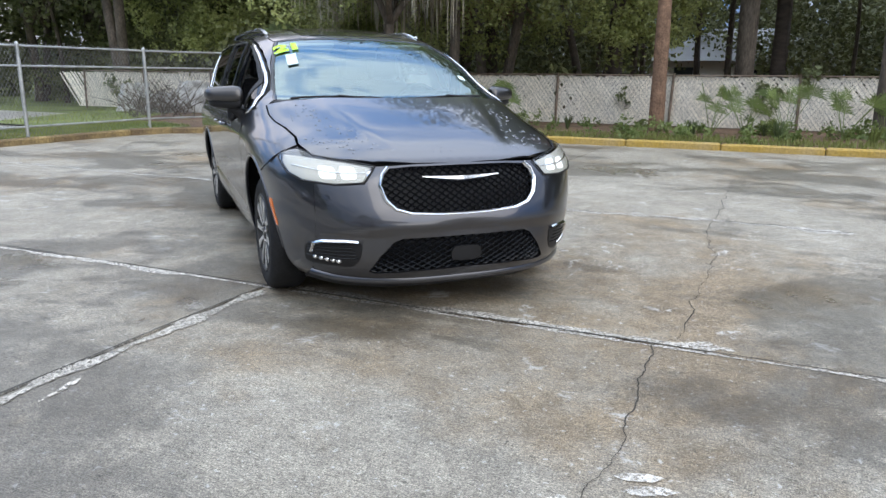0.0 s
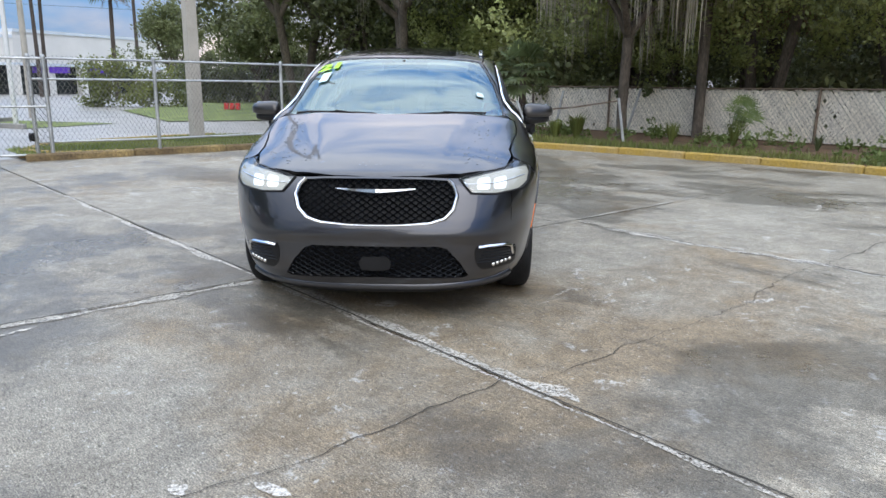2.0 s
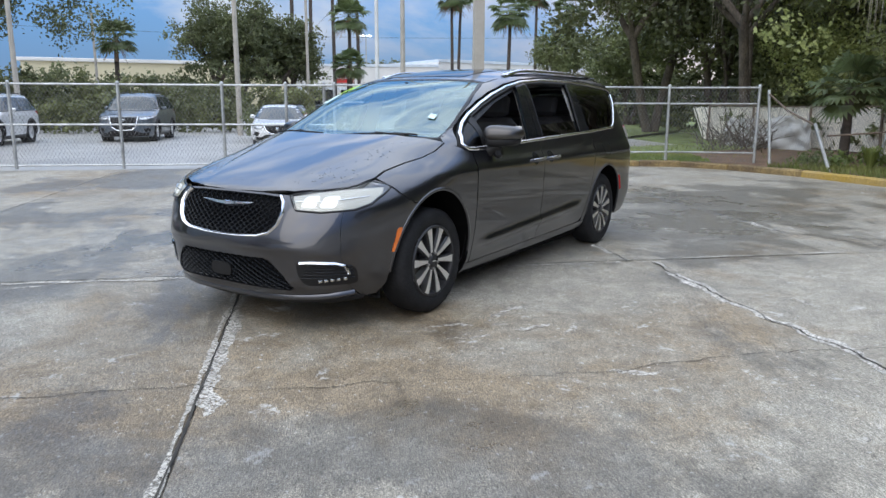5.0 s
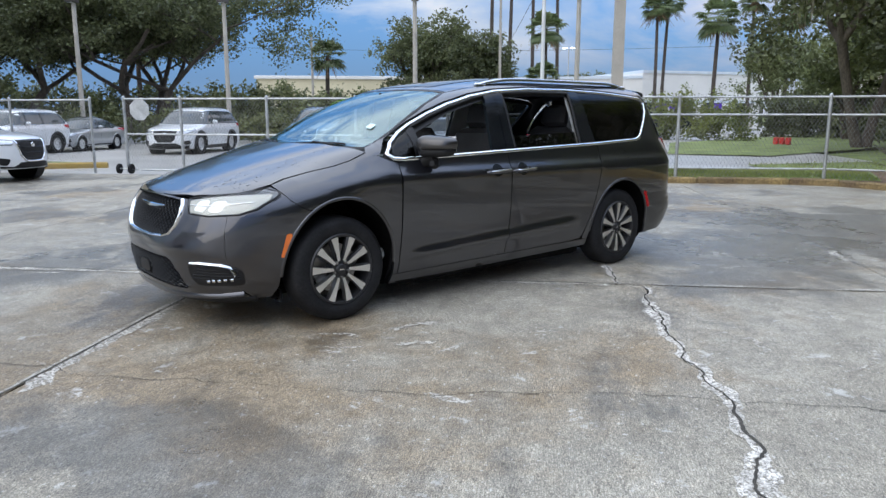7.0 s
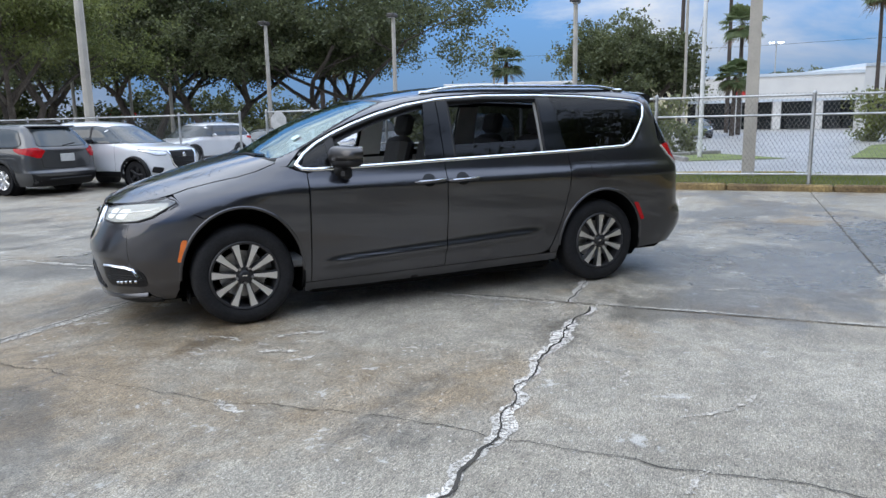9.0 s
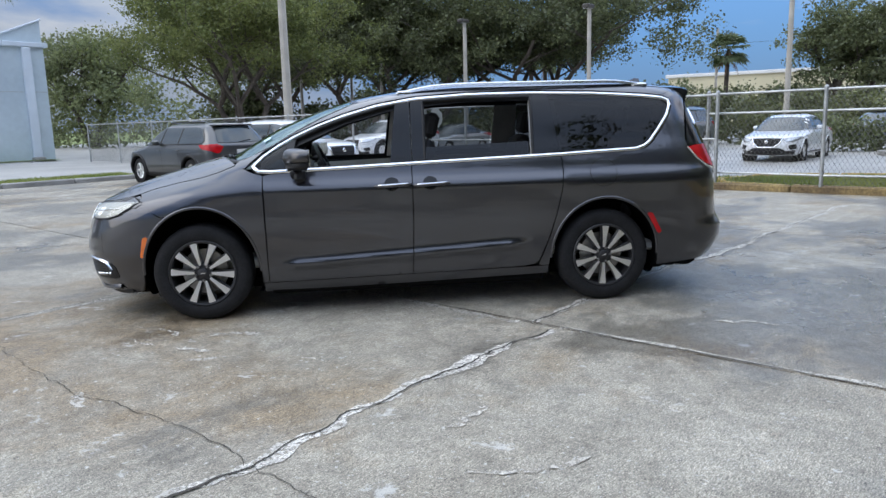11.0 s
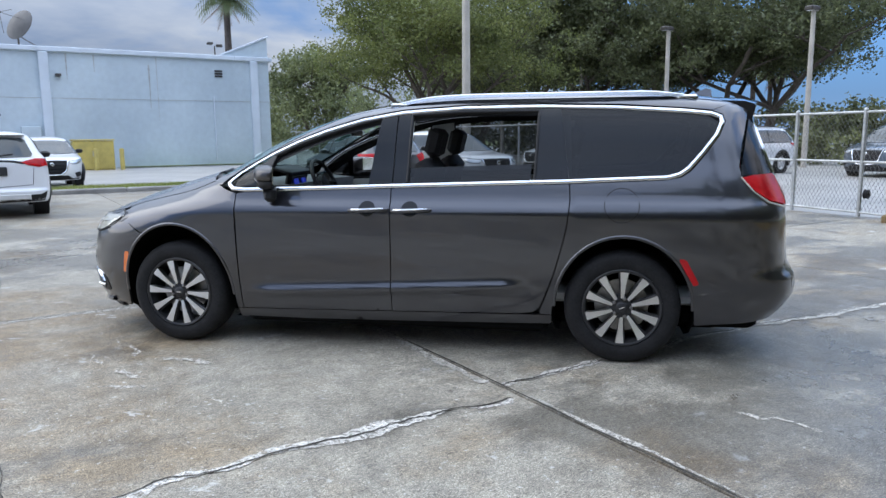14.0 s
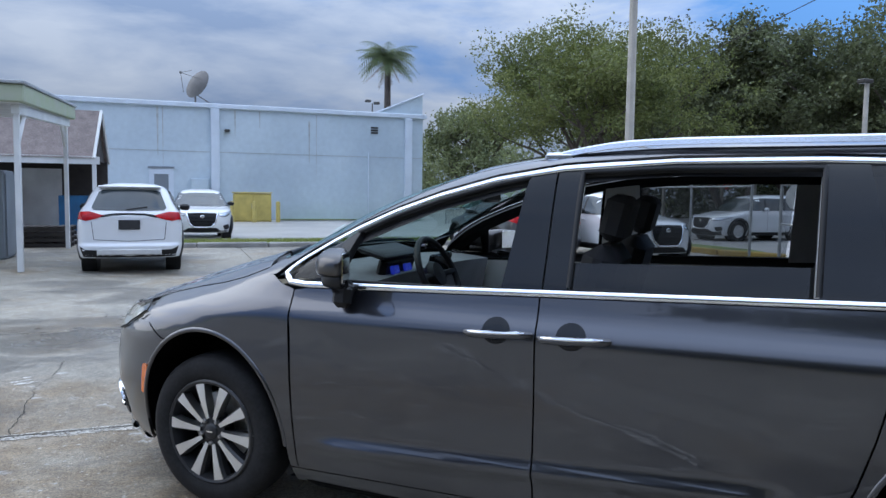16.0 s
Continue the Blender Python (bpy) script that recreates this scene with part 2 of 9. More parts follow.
def leafy(name, base, tint, through_light=0.4, **more):
    """A leaf: a dull waxy face that lets part of the light through."""
    m = surface(name, base, more.pop("rough", 0.5), tint=tint, **more)
    t = m.node_tree
    b = t.nodes["Principled BSDF"]
    out = [n for n in t.nodes if n.type == "OUTPUT_MATERIAL"][0]
    tr = t.nodes.new("ShaderNodeBsdfTranslucent")
    mix = t.nodes.new("ShaderNodeMixShader")
    mix.inputs["Fac"].default_value = through_light
    t.links.new(b.inputs["Base Color"].links[0].from_socket, tr.inputs["Color"])
    t.links.new(b.outputs[0], mix.inputs[1])
    t.links.new(tr.outputs[0], mix.inputs[2])
    t.links.new(mix.outputs[0], out.inputs["Surface"])
    return m


CONCRETE = wet_concrete()


def eroded(name, base, tint, low=0.45, high_=0.56, size=26.0):
    """A thin crust worn through in many small spots."""
    m = surface(name, base, 0.8, vary=0.3, scale=7, grain=0.45, grain_scale=120, tint=tint)
    t = m.node_tree
    b = t.nodes["Principled BSDF"]
    place = t.nodes.new("ShaderNodeNewGeometry")
    n = t.nodes.new("ShaderNodeTexNoise")
    n.inputs["Scale"].default_value, n.inputs["Detail"].default_value, n.inputs["Roughness"].default_value = size, 6.0, 0.68
    r = t.nodes.new("ShaderNodeMapRange")
    r.inputs["From Min"].default_value, r.inputs["From Max"].default_value = low, high_
    t.links.new(place.outputs["Position"], n.inputs["Vector"])
    t.links.new(n.outputs["Fac"], r.inputs["Value"])
    t.links.new(r.outputs["Result"], b.inputs["Alpha"])
    return m


PALE_CRUST = eroded("pale crust", (0.47, 0.44, 0.38), (0.57, 0.535, 0.47), 0.40, 0.52, 48.0)
SCUFF = eroded("pale scuffs", (0.54, 0.50, 0.43), (0.62, 0.58, 0.51), 0.43, 0.53, 26.0)
BRIGHT_CRUST = eroded("white crack edge", (0.60, 0.565, 0.50), (0.72, 0.685, 0.62), 0.41, 0.51, 48.0)
CRACK = surface("crack dirt", (0.045, 0.04, 0.032), 0.8, vary=0.5, scale=6)
JOINT_DIRT = surface("joint dirt", (0.05, 0.046, 0.04), 0.85, vary=0.4, scale=5)
ASPHALT = surface("grey road", (0.36, 0.345, 0.32), 0.4, vary=0.2, scale=0.4, grain=0.2, grain_scale=50, bump=0.3)
GRASS_SOIL = surface("lawn soil", (0.17, 0.21, 0.06), 0.9, vary=0.4, scale=0.8, grain=0.4, grain_scale=40)
GRASS = leafy("grass blades", (0.19, 0.27, 0.06), (0.30, 0.31, 0.10), rough=0.6, vary=0.3, scale=0.6, island=0.35)
YELLOW = surface("worn yellow kerb paint", (0.55, 0.36, 0.05), 0.6, vary=0.3, scale=2.5, tint=(0.38, 0.27, 0.10), grain=0.25, grain_scale=25, bump=0.3, bump_scale=40)
KERB_WORN = surface("kerb with the paint worn to brown dirt", (0.15, 0.10, 0.06), 0.8, vary=0.4, scale=2.2, tint=(0.30, 0.215, 0.09), grain=0.4, grain_scale=25, bump=0.4, bump_scale=40)
KERB_GREY = surface("grey kerb", (0.28, 0.27, 0.25), 0.7, vary=0.3, scale=2, grain=0.2)
GALV = surface("galvanised steel", (0.46, 0.47, 0.47), 0.42, 0.7, vary=0.25, scale=4, grain=0.15, grain_scale=40)
RUSTY = surface("rusty dark rail", (0.16, 0.12, 0.09), 0.7, 0.2, vary=0.4, scale=5)
WIRE = surface("chain link wire", (0.22, 0.22, 0.215), 0.5, 0.5, vary=0.2, scale=2)
SLAT_WHITE = surface("stained white slat", (0.95, 0.90, 0.80), 0.7, vary=0.08, scale=1.2, tint=(0.84, 0.78, 0.66), island=0.14, grain=0.2, grain_scale=14)
POLE_STONE = surface("concrete pole", (0.42, 0.39, 0.34), 0.8, vary=0.15, scale=1.5, grain=0.12)
BARK = surface("rough bark", (0.10, 0.082, 0.065), 0.9, vary=0.35, scale=4, grain=0.4, grain_scale=22, bump=0.8, bump_scale=18, stretch=(1, 1, 0.3))
BARK_RED = surface("reddish palm bark", (0.19, 0.115, 0.075), 0.9, vary=0.35, scale=6, grain=0.35, grain_scale=25, bump=0.8, bump_scale=20)
PALM_TRUNK = surface("palm trunk", (0.075, 0.06, 0.05), 0.9, vary=0.3, scale=3, grain=0.3, bump=0.6, bump_scale=25, stretch=(1, 1, 3))
LEAF_OAK = leafy("oak leaves", (0.12, 0.145, 0.06), (0.215, 0.24, 0.11), vary=0.35, scale=0.4, island=0.6)
LEAF_LIGHT = leafy("light green leaves", (0.15, 0.19, 0.05), (0.25, 0.275, 0.085), vary=0.3, scale=0.4, island=0.5)
# sunlit and shaded leaf tones: the light and shade are put into the colours
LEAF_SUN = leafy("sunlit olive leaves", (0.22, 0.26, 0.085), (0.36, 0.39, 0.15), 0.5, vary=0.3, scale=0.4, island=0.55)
LEAF_SHADE = leafy("shaded leaves", (0.09, 0.108, 0.044), (0.20, 0.215, 0.09), 0.3, vary=0.4, scale=0.35, island=0.6)
MOSS = surface("hanging moss", (0.36, 0.33, 0.26), 0.9, vary=0.3, scale=1.5, island=0.35)
FROND = leafy("palm fronds", (0.11, 0.16, 0.06), (0.18, 0.22, 0.10), rough=0.45, vary=0.3, scale=0.8, island=0.3)
FROND_DRY = surface("dry palm fronds", (0.21, 0.13, 0.075), 0.9, vary=0.3, scale=1.5, island=0.3)
LEAF_LITTER = surface("brown leaf litter", (0.14, 0.085, 0.05), 0.9, vary=0.45, scale=3, grain=0.5, grain_scale=30, bump=0.8, bump_scale=30)

PAINT = surface("granite grey metallic paint", (0.056, 0.057, 0.067), 0.29, 0.9, vary=0.04, scale=1.5, grain=0.10, grain_scale=900, coat=1.0)
FELT = surface("black wheel well felt", (0.006, 0.006, 0.006), 0.97, spec=0.05, vary=0.2, scale=20)
BLACK_TRIM = surface("black plastic trim", (0.010, 0.010, 0.011), 0.45, spec=0.3, vary=0.2, scale=8)
GLOSS_BLACK = surface("gloss black panel", (0.007, 0.008, 0.010), 0.07, vary=0.1, scale=5, spec=0.32)
RUBBER = surface("tyre rubber", (0.014, 0.014, 0.015), 0.7, spec=0.22, vary=0.3, scale=9, grain=0.25, grain_scale=60)
CHROME = surface("chrome", (0.80, 0.81, 0.83), 0.09, 1.0, vary=0.04, scale=5)
SATIN = surface("satin silver rail", (0.66, 0.68, 0.71), 0.22, 1.0, vary=0.05, scale=5)
MACHINED = surface("machined alloy", (0.78, 0.78, 0.78), 0.34, 1.0, vary=0.08, scale=8)
POCKET = surface("dark wheel pockets", (0.028, 0.028, 0.030), 0.4, 0.3, vary=0.2, scale=9)
STEEL = surface("brake steel", (0.30, 0.29, 0.28), 0.4, 0.9, vary=0.3, scale=20)
SCREEN_GLASS = glass("windscreen glass", (0.52, 0.66, 0.64), 0.0, 0.24, (0.76, 0.93, 0.95))
SIDE_GLASS = glass("clear side glass", (0.80, 0.86, 0.85), 0.0, 0.07)
MID_GLASS = glass("half-tinted glass", (0.34, 0.36, 0.37), 0.0, 0.05)
PRIVACY = glass("tinted privacy glass", (0.06, 0.065, 0.07), 0.0, 0.03)
LENS = glass("lamp lens", (0.92, 0.94, 0.95), 0.02, 0.06)
HEADLAMP = lamp_glow("lit headlamp", (1.0, 0.94, 0.78), 0.19, (0.36, 0.36, 0.33))
HEADLAMP_CORE = lamp_glow("headlamp core", (1.0, 0.97, 0.88), 0.5)
SATIN_GREY = surface("satin grey mirror cap", (0.075, 0.071, 0.070), 0.28, 0.8, vary=0.06, scale=6, coat=0.4)
REFLECTOR = surface("lamp bowl", (0.75, 0.76, 0.76), 0.12, 1.0, vary=0.1, scale=20)
ORANGE = surface("orange marker", (0.75, 0.17, 0.02), 0.2, vary=0.1, scale=20, coat=0.8)
RED_LENS = surface("red lamp lens", (0.42, 0.008, 0.012), 0.12, vary=0.3, scale=9, spec=0.3)
TRIM_GREY = surface("grey cabin trim", (0.44, 0.44, 0.43), 0.75, vary=0.1, scale=6)
DASH = surface("dark grey dashboard skin", (0.15, 0.15, 0.15), 0.7, vary=0.15, scale=7, bump=0.2, bump_scale=160)
TRIM_PALE = surface("pale cabin trim", (0.62, 0.61, 0.59), 0.8, vary=0.08, scale=6)
SEAT_DARK = surface("dark seat cloth", (0.028, 0.028, 0.032), 0.7, vary=0.2, scale=8, bump=0.3, bump_scale=150)
STICKER_GREEN = surface("lime sticker", (0.42, 0.80, 0.02), 0.5, vary=0.05, scale=4)
STICKER_PALE = surface("pale paper label", (0.62, 0.80, 0.78), 0.6, vary=0.08, scale=6)
PALMETTO = leafy("palmetto fans", (0.15, 0.22, 0.06), (0.24, 0.30, 0.10), rough=0.45, vary=0.3, scale=1.5, island=0.3)
WATER = surface("rain drops", (0.10, 0.11, 0.13), 0.03, vary=0.1, scale=9, spec=0.8, coat=1.0)


# ---- mesh helpers ----
class Build:
    """Gathers faces of one mesh."""

    def __init__(self):
        self.v, self.f = [], []

    def add(self, verts, faces):
        o = len(self.v)
        self.v += [tuple(p) for p in verts]
        self.f += [tuple(i + o for i in q) for q in faces]
        return self

    def box(self, x, y, z, sx, sy, sz, m=None, cut=0.0):
        """A box round its centre, its upright and top edges cut by a small chamfer."""
        a, b, c = sx / 2, sy / 2, sz / 2
        if cut <= 0:
            pts = [(i * a, j * b, k * c) for k in (-1, 1) for i, j in ((-1, -1), (1, -1), (1, 1), (-1, 1))]
            fs = [(3, 2, 1, 0), (4, 5, 6, 7), (0, 1, 5, 4), (1, 2, 6, 5), (2, 3, 7, 6), (3, 0, 4, 7)]
        else:
            d = min(cut, a * 0.9, b * 0.9, c * 0.9)
            ring = [(-a + d, -b), (a - d, -b), (a, -b + d), (a, b - d), (a - d, b), (-a + d, b), (-a, b - d), (-a, -b + d)]
            sm = (1 - d / a, 1 - d / b)
            pts = [(p * sm[0], q * sm[1], -c) for p, q in ring] + [(p, q, -c + d) for p, q in ring] + [(p, q, c - d) for p, q in ring] + [(p * sm[0], q * sm[1], c) for p, q in ring]
            fs = [tuple(range(7, -1, -1)), tuple(range(24, 32))]
            fs += [(r * 8 + i, r * 8 + (i + 1) % 8, r * 8 + 8 + (i + 1) % 8, r * 8 + 8 + i) for r in range(3) for i in range(8)]
        m = m or Matrix.Identity(4)
        return self.add([m @ Vector((x + p, y + q, z + r)) for p, q, r in pts], fs)

    def tube(self, path, radius, sides=6, caps=True):
        """A round bar along a path; radius is one number or one for each point."""
        path = [Vector(p) for p in path]
        k = len(path)
        rad = radius if isinstance(radius, (list, tuple)) else [radius] * k
        pts, up = [], None
        for i, p in enumerate(path):
            d = (path[min(i + 1, k - 1)] - path[max(i - 1, 0)])
            d = d.normalized() if d.length > 1e-9 else Vector((0, 0, 1))
            if up is None:
                up = Vector((0, 0, 1)) if abs(d.z) < 0.9 else Vector((1, 0, 0))
            a = d.cross(up)
            a = a.normalized() if a.length > 1e-6 else d.orthogonal().normalized()
            up = a.cross(d).normalized()
            for j in range(sides):
                w = 2 * math.pi * j / sides
                pts.append(p + rad[i] * (math.cos(w) * a + math.sin(w) * up))
        fs = [(i * sides + j, i * sides + (j + 1) % sides, (i + 1) * sides + (j + 1) % sides, (i + 1) * sides + j) for i in range(k - 1) for j in range(sides)]
        if caps:
            fs += [tuple(range(sides - 1, -1, -1)), tuple((k - 1) * sides + j for j in range(sides))]
        return self.add(pts, fs)

    def lathe(self, profile, m, sides=24, closed=False):
        """Turns (radius, height) pairs round the z axis of the pose m."""
        k = len(profile)
        pts = [m @ Vector((r * math.cos(2 * math.pi * j / sides), r * math.sin(2 * math.pi * j / sides), h)) for r, h in profile for j in range(sides)]
        last = k if closed else k - 1
        fs = [(i * sides + j, i * sides + (j + 1) % sides, ((i + 1) % k) * sides + (j + 1) % sides, ((i + 1) % k) * sides + j) for i in range(last) for j in range(sides)]
        return self.add(pts, fs)

    def prism(self, outline, depth, m):
        """An outline in the xy plane of the pose m, drawn out by depth along its z."""
        k = len(outline)
        pts = [m @ Vector((p[0], p[1], 0)) for p in outline] + [m @ Vector((p[0], p[1], depth)) for p in outline]
        fs = [tuple(range(k - 1, -1, -1)), tuple(range(k, 2 * k))] + [(i, (i + 1) % k, k + (i + 1) % k, k + i) for i in range(k)]
        return self.add(pts, fs)

    def grid(self, fn, nu, nv, close_u=False):
        pts = [fn(i / nu, j / nv) for i in range(nu + (0 if close_u else 1)) for j in range(nv + 1)]
        rows = nu if close_u else nu + 1
        fs = [(i * (nv + 1) + j, ((i + 1) % rows) * (nv + 1) + j, ((i + 1) % rows) * (nv + 1) + j + 1, i * (nv + 1) + j + 1) for i in range(nu) for j in range(nv)]
        return self.add(pts, fs)

    def mesh(self, name, material, smooth=True, angle=40):
        me = bpy.data.meshes.new(name)
        me.from_pydata(self.v, [], self.f)
        me.materials.append(material)
        if smooth:
            me.shade_smooth()
            if angle:
                me.set_sharp_from_angle(angle=radians(angle))
        me.update()
        return me

    def thing(self, name, material, parent=None, label="", smooth=True, angle=40):
        ob = new(name, self.mesh(name, material, smooth, angle))
        if parent:
            ob.parent = parent
        return tagged(ob, label)


def group_at(name, m, label, category, group="", kind=""):
    """An Empty at a thing's base that carries its parts."""
    ob = new(name)
    ob.empty_display_size = 0.2
    ob.matrix_basis = m
    return tagged(ob, label, category, group, kind)


U, V = Vector((0.727, 0.687, 0)), Vector((-0.687, 0.727, 0))
YARD = math.degrees(math.atan2(0.687, 0.727))


def yard(u, v, z=0.0):
    """A place by the yard's own axes, which lie askew to the van."""
    return U * u + V * v + Vector((0, 0, z))


# ---- ground, slabs and kerbs ----
def sheet(name, corners, z, material, label, category="ground"):
    b = Build()
    k = len(corners)
    b.add([Vector((*c[:2], z)) for c in corners], [tuple(range(k))])
    ob = b.thing(name, material, None, "", False)
    return tagged(ob, label, category, "", "structure")


far = 1500
sheet("ground", [(-far, -far), (far, -far), (far, far), (-far, far)], -0.10, GRASS_SOIL, "flat ground of dull grass out to the horizon")

yard_floor = group_at("pavement", Matrix.Identity(4), "old grey concrete yard of large slabs, wet in patches", "pavement", "", "structure")
base = Build()
base.add([yard(-10.2, -33, -0.014), yard(40, -33, -0.014), yard(40, 9.5, -0.014), yard(-10.2, 9.5, -0.014)], [(0, 1, 2, 3)])
base.thing("joint_filler", JOINT_DIRT, yard_floor, "dark dirt in the joints", False)

u_lines = [-10.2, -4.65, 0.42, 5.5, 10.6, 15.7, 20.8, 25.9, 31, 40]
v_lines = [-33, -27, -21.5, -16, -12.4, -8.85, -5.3, -1.75, 4.1, 9.5]


def slab_piece(u0, u1, v0, v1, gap=0.007):
    b = Build()
    w, d = u1 - u0 - 2 * gap, v1 - v0 - 2 * gap
    b.box(0, 0, -0.06, w, d, 0.12, None, 0.008)
    ob = b.thing("concrete_slab", CONCRETE, yard_floor, "", False)
    ob.matrix_basis = Matrix.Translation(yard((u0 + u1) / 2, (v0 + v1) / 2)) @ pose(0, 0, 0, 0, 0, YARD)
    return ob


def ribbon(path, width, z, material, name, parent, label="", rough=0.5, step=0.05, seed=1):
    """A ragged flat streak along a path on the slabs."""
    rng = random.Random(seed)
    z += 0.00022 * (seed % 17)
    step = min(step, 0.016)
    pts = []
    for (a, b_) in zip(path[:-1], path[1:]):
        a, b_ = Vector((*a, 0)), Vector((*b_, 0))
        k = max(1, int((b_ - a).length / step))
        pts += [a.lerp(b_, i / k) for i in range(k)]
    pts.append(Vector((*path[-1], 0)))
    vs, fs = [], []
    for i, p in enumerate(pts):
        d = pts[min(i + 1, len(pts) - 1)] - pts[max(i - 1, 0)]
        n = Vector((-d.y, d.x, 0)).normalized()
        if name.startswith("crack"):
            p = p + n * (0.030 * noise.noise(p * 4.5) + 0.016 * noise.noise(p * 13) + 0.007 * noise.noise(p * 34))
        end = min(1.0, i / 3, (len(pts) - 1 - i) / 3)
        edge = []
        for k in (0, 1):
            q = Vector((i * step * 2.2, seed * 3.7 + k * 9.1, 0.3))
            wave = noise.noise(q) + 0.6 * noise.noise(q * 2.7) + 0.25 * noise.noise(q * 6.1)
            edge.append(max(0.02, 0.42 + rough * 0.75 * wave) * width * end)
        vs += [p + n * edge[0] + Vector((0, 0, z)), p - n * edge[1] + Vector((0, 0, z))]
        if i:
            j = 2 * i
            fs.append((j - 2, j - 1, j + 1, j))
    b = Build()
    b.add(vs, fs)
    return b.thing(name, material, parent, label, False)


def wander(points, amount, seed, step=0.16):
    """The same path with a crack's small turns."""
    rng = random.Random(seed)
    out = []
    for a, b_ in zip(points[:-1], points[1:]):
        a, b_ = Vector(a), Vector(b_)
        k = max(1, int((b_ - a).length / step))
        for i in range(k):
            e = 0 if i == 0 else 1
            q = a.lerp(b_, i / k)
            out.append((q.x + e * rng.uniform(-amount, amount), q.y + e * rng.uniform(-amount, amount)))
    out.append(tuple(points[-1]))
    return out


cross = [(4.75, -0.85), (4.31, -0.34), (4.08, -0.05), (3.63, 0.40), (3.33, 0.70), (3.30, 0.88), (2.78, 1.43), (2.46, 1.84), (1.89, 2.46), (1.65, 2.58), (1.35, 2.87), (1.18, 2.98), (0.83, 3.43)]
cross2 = [(0.83, 3.43), (0.62, 3.66), (0.36, 3.96), (-0.28, 4.62), (-1.2, 5.6)]
split = [(1.75, 4.2), (1.57, 3.95), (1.24, 3.81), (0.84, 3.42), (0.44, 2.92), (0.03, 2.55), (-0.39, 2.16), (-0.92, 1.68)]
long_crack = [(-0.84, 1.52), (-1.41, 0.94), (-2.0, 0.35), (-2.55, -0.16), (-3.39, -0.72), (-4.74, -1.94), (-5.9, -3.0), (-7.05, -4.03)]
crack_w = wander(cross, 0.025, 3)
ribbon(crack_w, 0.0065, 0.004, CRACK, "crack", yard_floor, "thin dark crack across the slabs", 0.6, 0.03, 5)
ribbon(wander(cross2, 0.03, 4), 0.0065, 0.004, CRACK, "crack", yard_floor, "", 0.6, 0.03, 6)
split_w = wander(split, 0.03, 8)
ribbon(split_w, 0.095, 0.003, BRIGHT_CRUST, "crack_crust", yard_floor, "pale crumbled edge of a wide crack", 1.1, 0.05, 7)
ribbon(split_w, 0.015, 0.006, CRACK, "crack", yard_floor, "wide open crack", 0.8, 0.02, 9)
long_w = wander(long_crack, 0.03, 11)
ribbon(long_w, 0.075, 0.003, BRIGHT_CRUST, "crack_crust", yard_floor, "", 1.0, 0.06, 12)
ribbon(long_w, 0.009, 0.006, CRACK, "crack", yard_floor, "", 0.7, 0.03, 13)
# crumbled pale edges along the straight joints
for k, (u0, u1, off, w) in enumerate([(0.9, 2.6, 0.04, 0.07), (2.2, 3.3, 0.06, 0.10), (-6, 0.6, -0.035, 0.06), (0.5, 6, -0.03, 0.04), (0.5, 3.2, 0.035, 0.06)]):
    a, b_ = yard(u0, -1.75 + off), yard(u1, -1.75 + off)
    ribbon([a[:2], b_[:2]], w, 0.003, BRIGHT_CRUST if k == 2 else PALE_CRUST, "joint_crust", yard_floor, "pale crumbled joint edge", 1.0, 0.06, 20 + k)
for k, (v0, v1, off, w) in enumerate([(-5.3, -1.85, 0.05, 0.09), (-1.3, 1.6, 0.05, 0.08), (1.9, 4.0, -0.03, 0.03)]):
    a, b_ = yard(0.42 + off, v0), yard(0.42 + off, v1)
    ribbon([a[:2], b_[:2]], w, 0.0035, PALE_CRUST, "joint_crust", yard_floor, "", 1.1, 0.06, 30 + k)
for k, (a, b_) in enumerate(((yard(-9, -1.75), yard(14, -1.75)), (yard(0.42, -9), yard(0.42, 3.9)))):
    ribbon(wander([a[:2], b_[:2]], 0.004, 50 + k, 0.3), 0.013, 0.0082, CRACK, "joint_gap", yard_floor, "dark open joint between slabs", 0.55, 0.05, 51 + k)
# short scuffs and worn paint
for k, (x0, y0, x1, y1, w) in enumerate([(-0.03, 3.18, -0.28, 2.95, 0.07), (-0.06, 3.64, -0.35, 3.69, 0.06), (-0.35, 3.69, -0.62, 3.58, 0.05),
                                           (1.05, 1.42, 1.45, 1.35, 0.10), (1.35, 1.75, 1.6, 1.62, 0.08), (1.2, 1.9, 1.5, 1.95, 0.07), (1.95, 2.35, 1.80, 2.62, 0.07), (1.75, 1.55, 2.05, 1.35, 0.06), (1.65, 1.35, 1.85, 1.12, 0.09),
                                           (-1.05, 2.95, -1.2, 3.2, 0.06), (0.6, 2.1, 0.75, 2.0, 0.05), (-2.1, 1.7, -2.5, 1.9, 0.06), (-3.3, 2.4, -3.9, 2.0, 0.07), (2.7, -2.0, 2.95, -2.15, 0.05),
                                           (-1.8, 4.6, -2.3, 4.9, 0.06), (-3.4, 4.2, -4.6, 3.1, 0.05), (0.2, 4.1, 0.45, 4.2, 0.05)]):
    ribbon(wander([(x0, y0), (x1, y1)], 0.03, 60 + k, 0.06), w * 0.8, 0.0033, SCUFF, "pale_scuff", yard_floor, "", 1.0, 0.03, 80 + k)

# stubs of old white paint on the slabs
for k, (x0, y0, x1, y1) in enumerate(((4.32, -0.54, 4.39, -0.45), (4.46, -0.32, 4.5, -0.23), (4.38, -0.27, 4.46, -0.09), (4.29, -0.24, 4.37, -0.08))):
    ribbon([(x0, y0), (x1, y1)], 0.075, 0.0034, BRIGHT_CRUST, "paint_mark", yard_floor, "worn white paint stub", 0.35, 0.03, 120 + k)


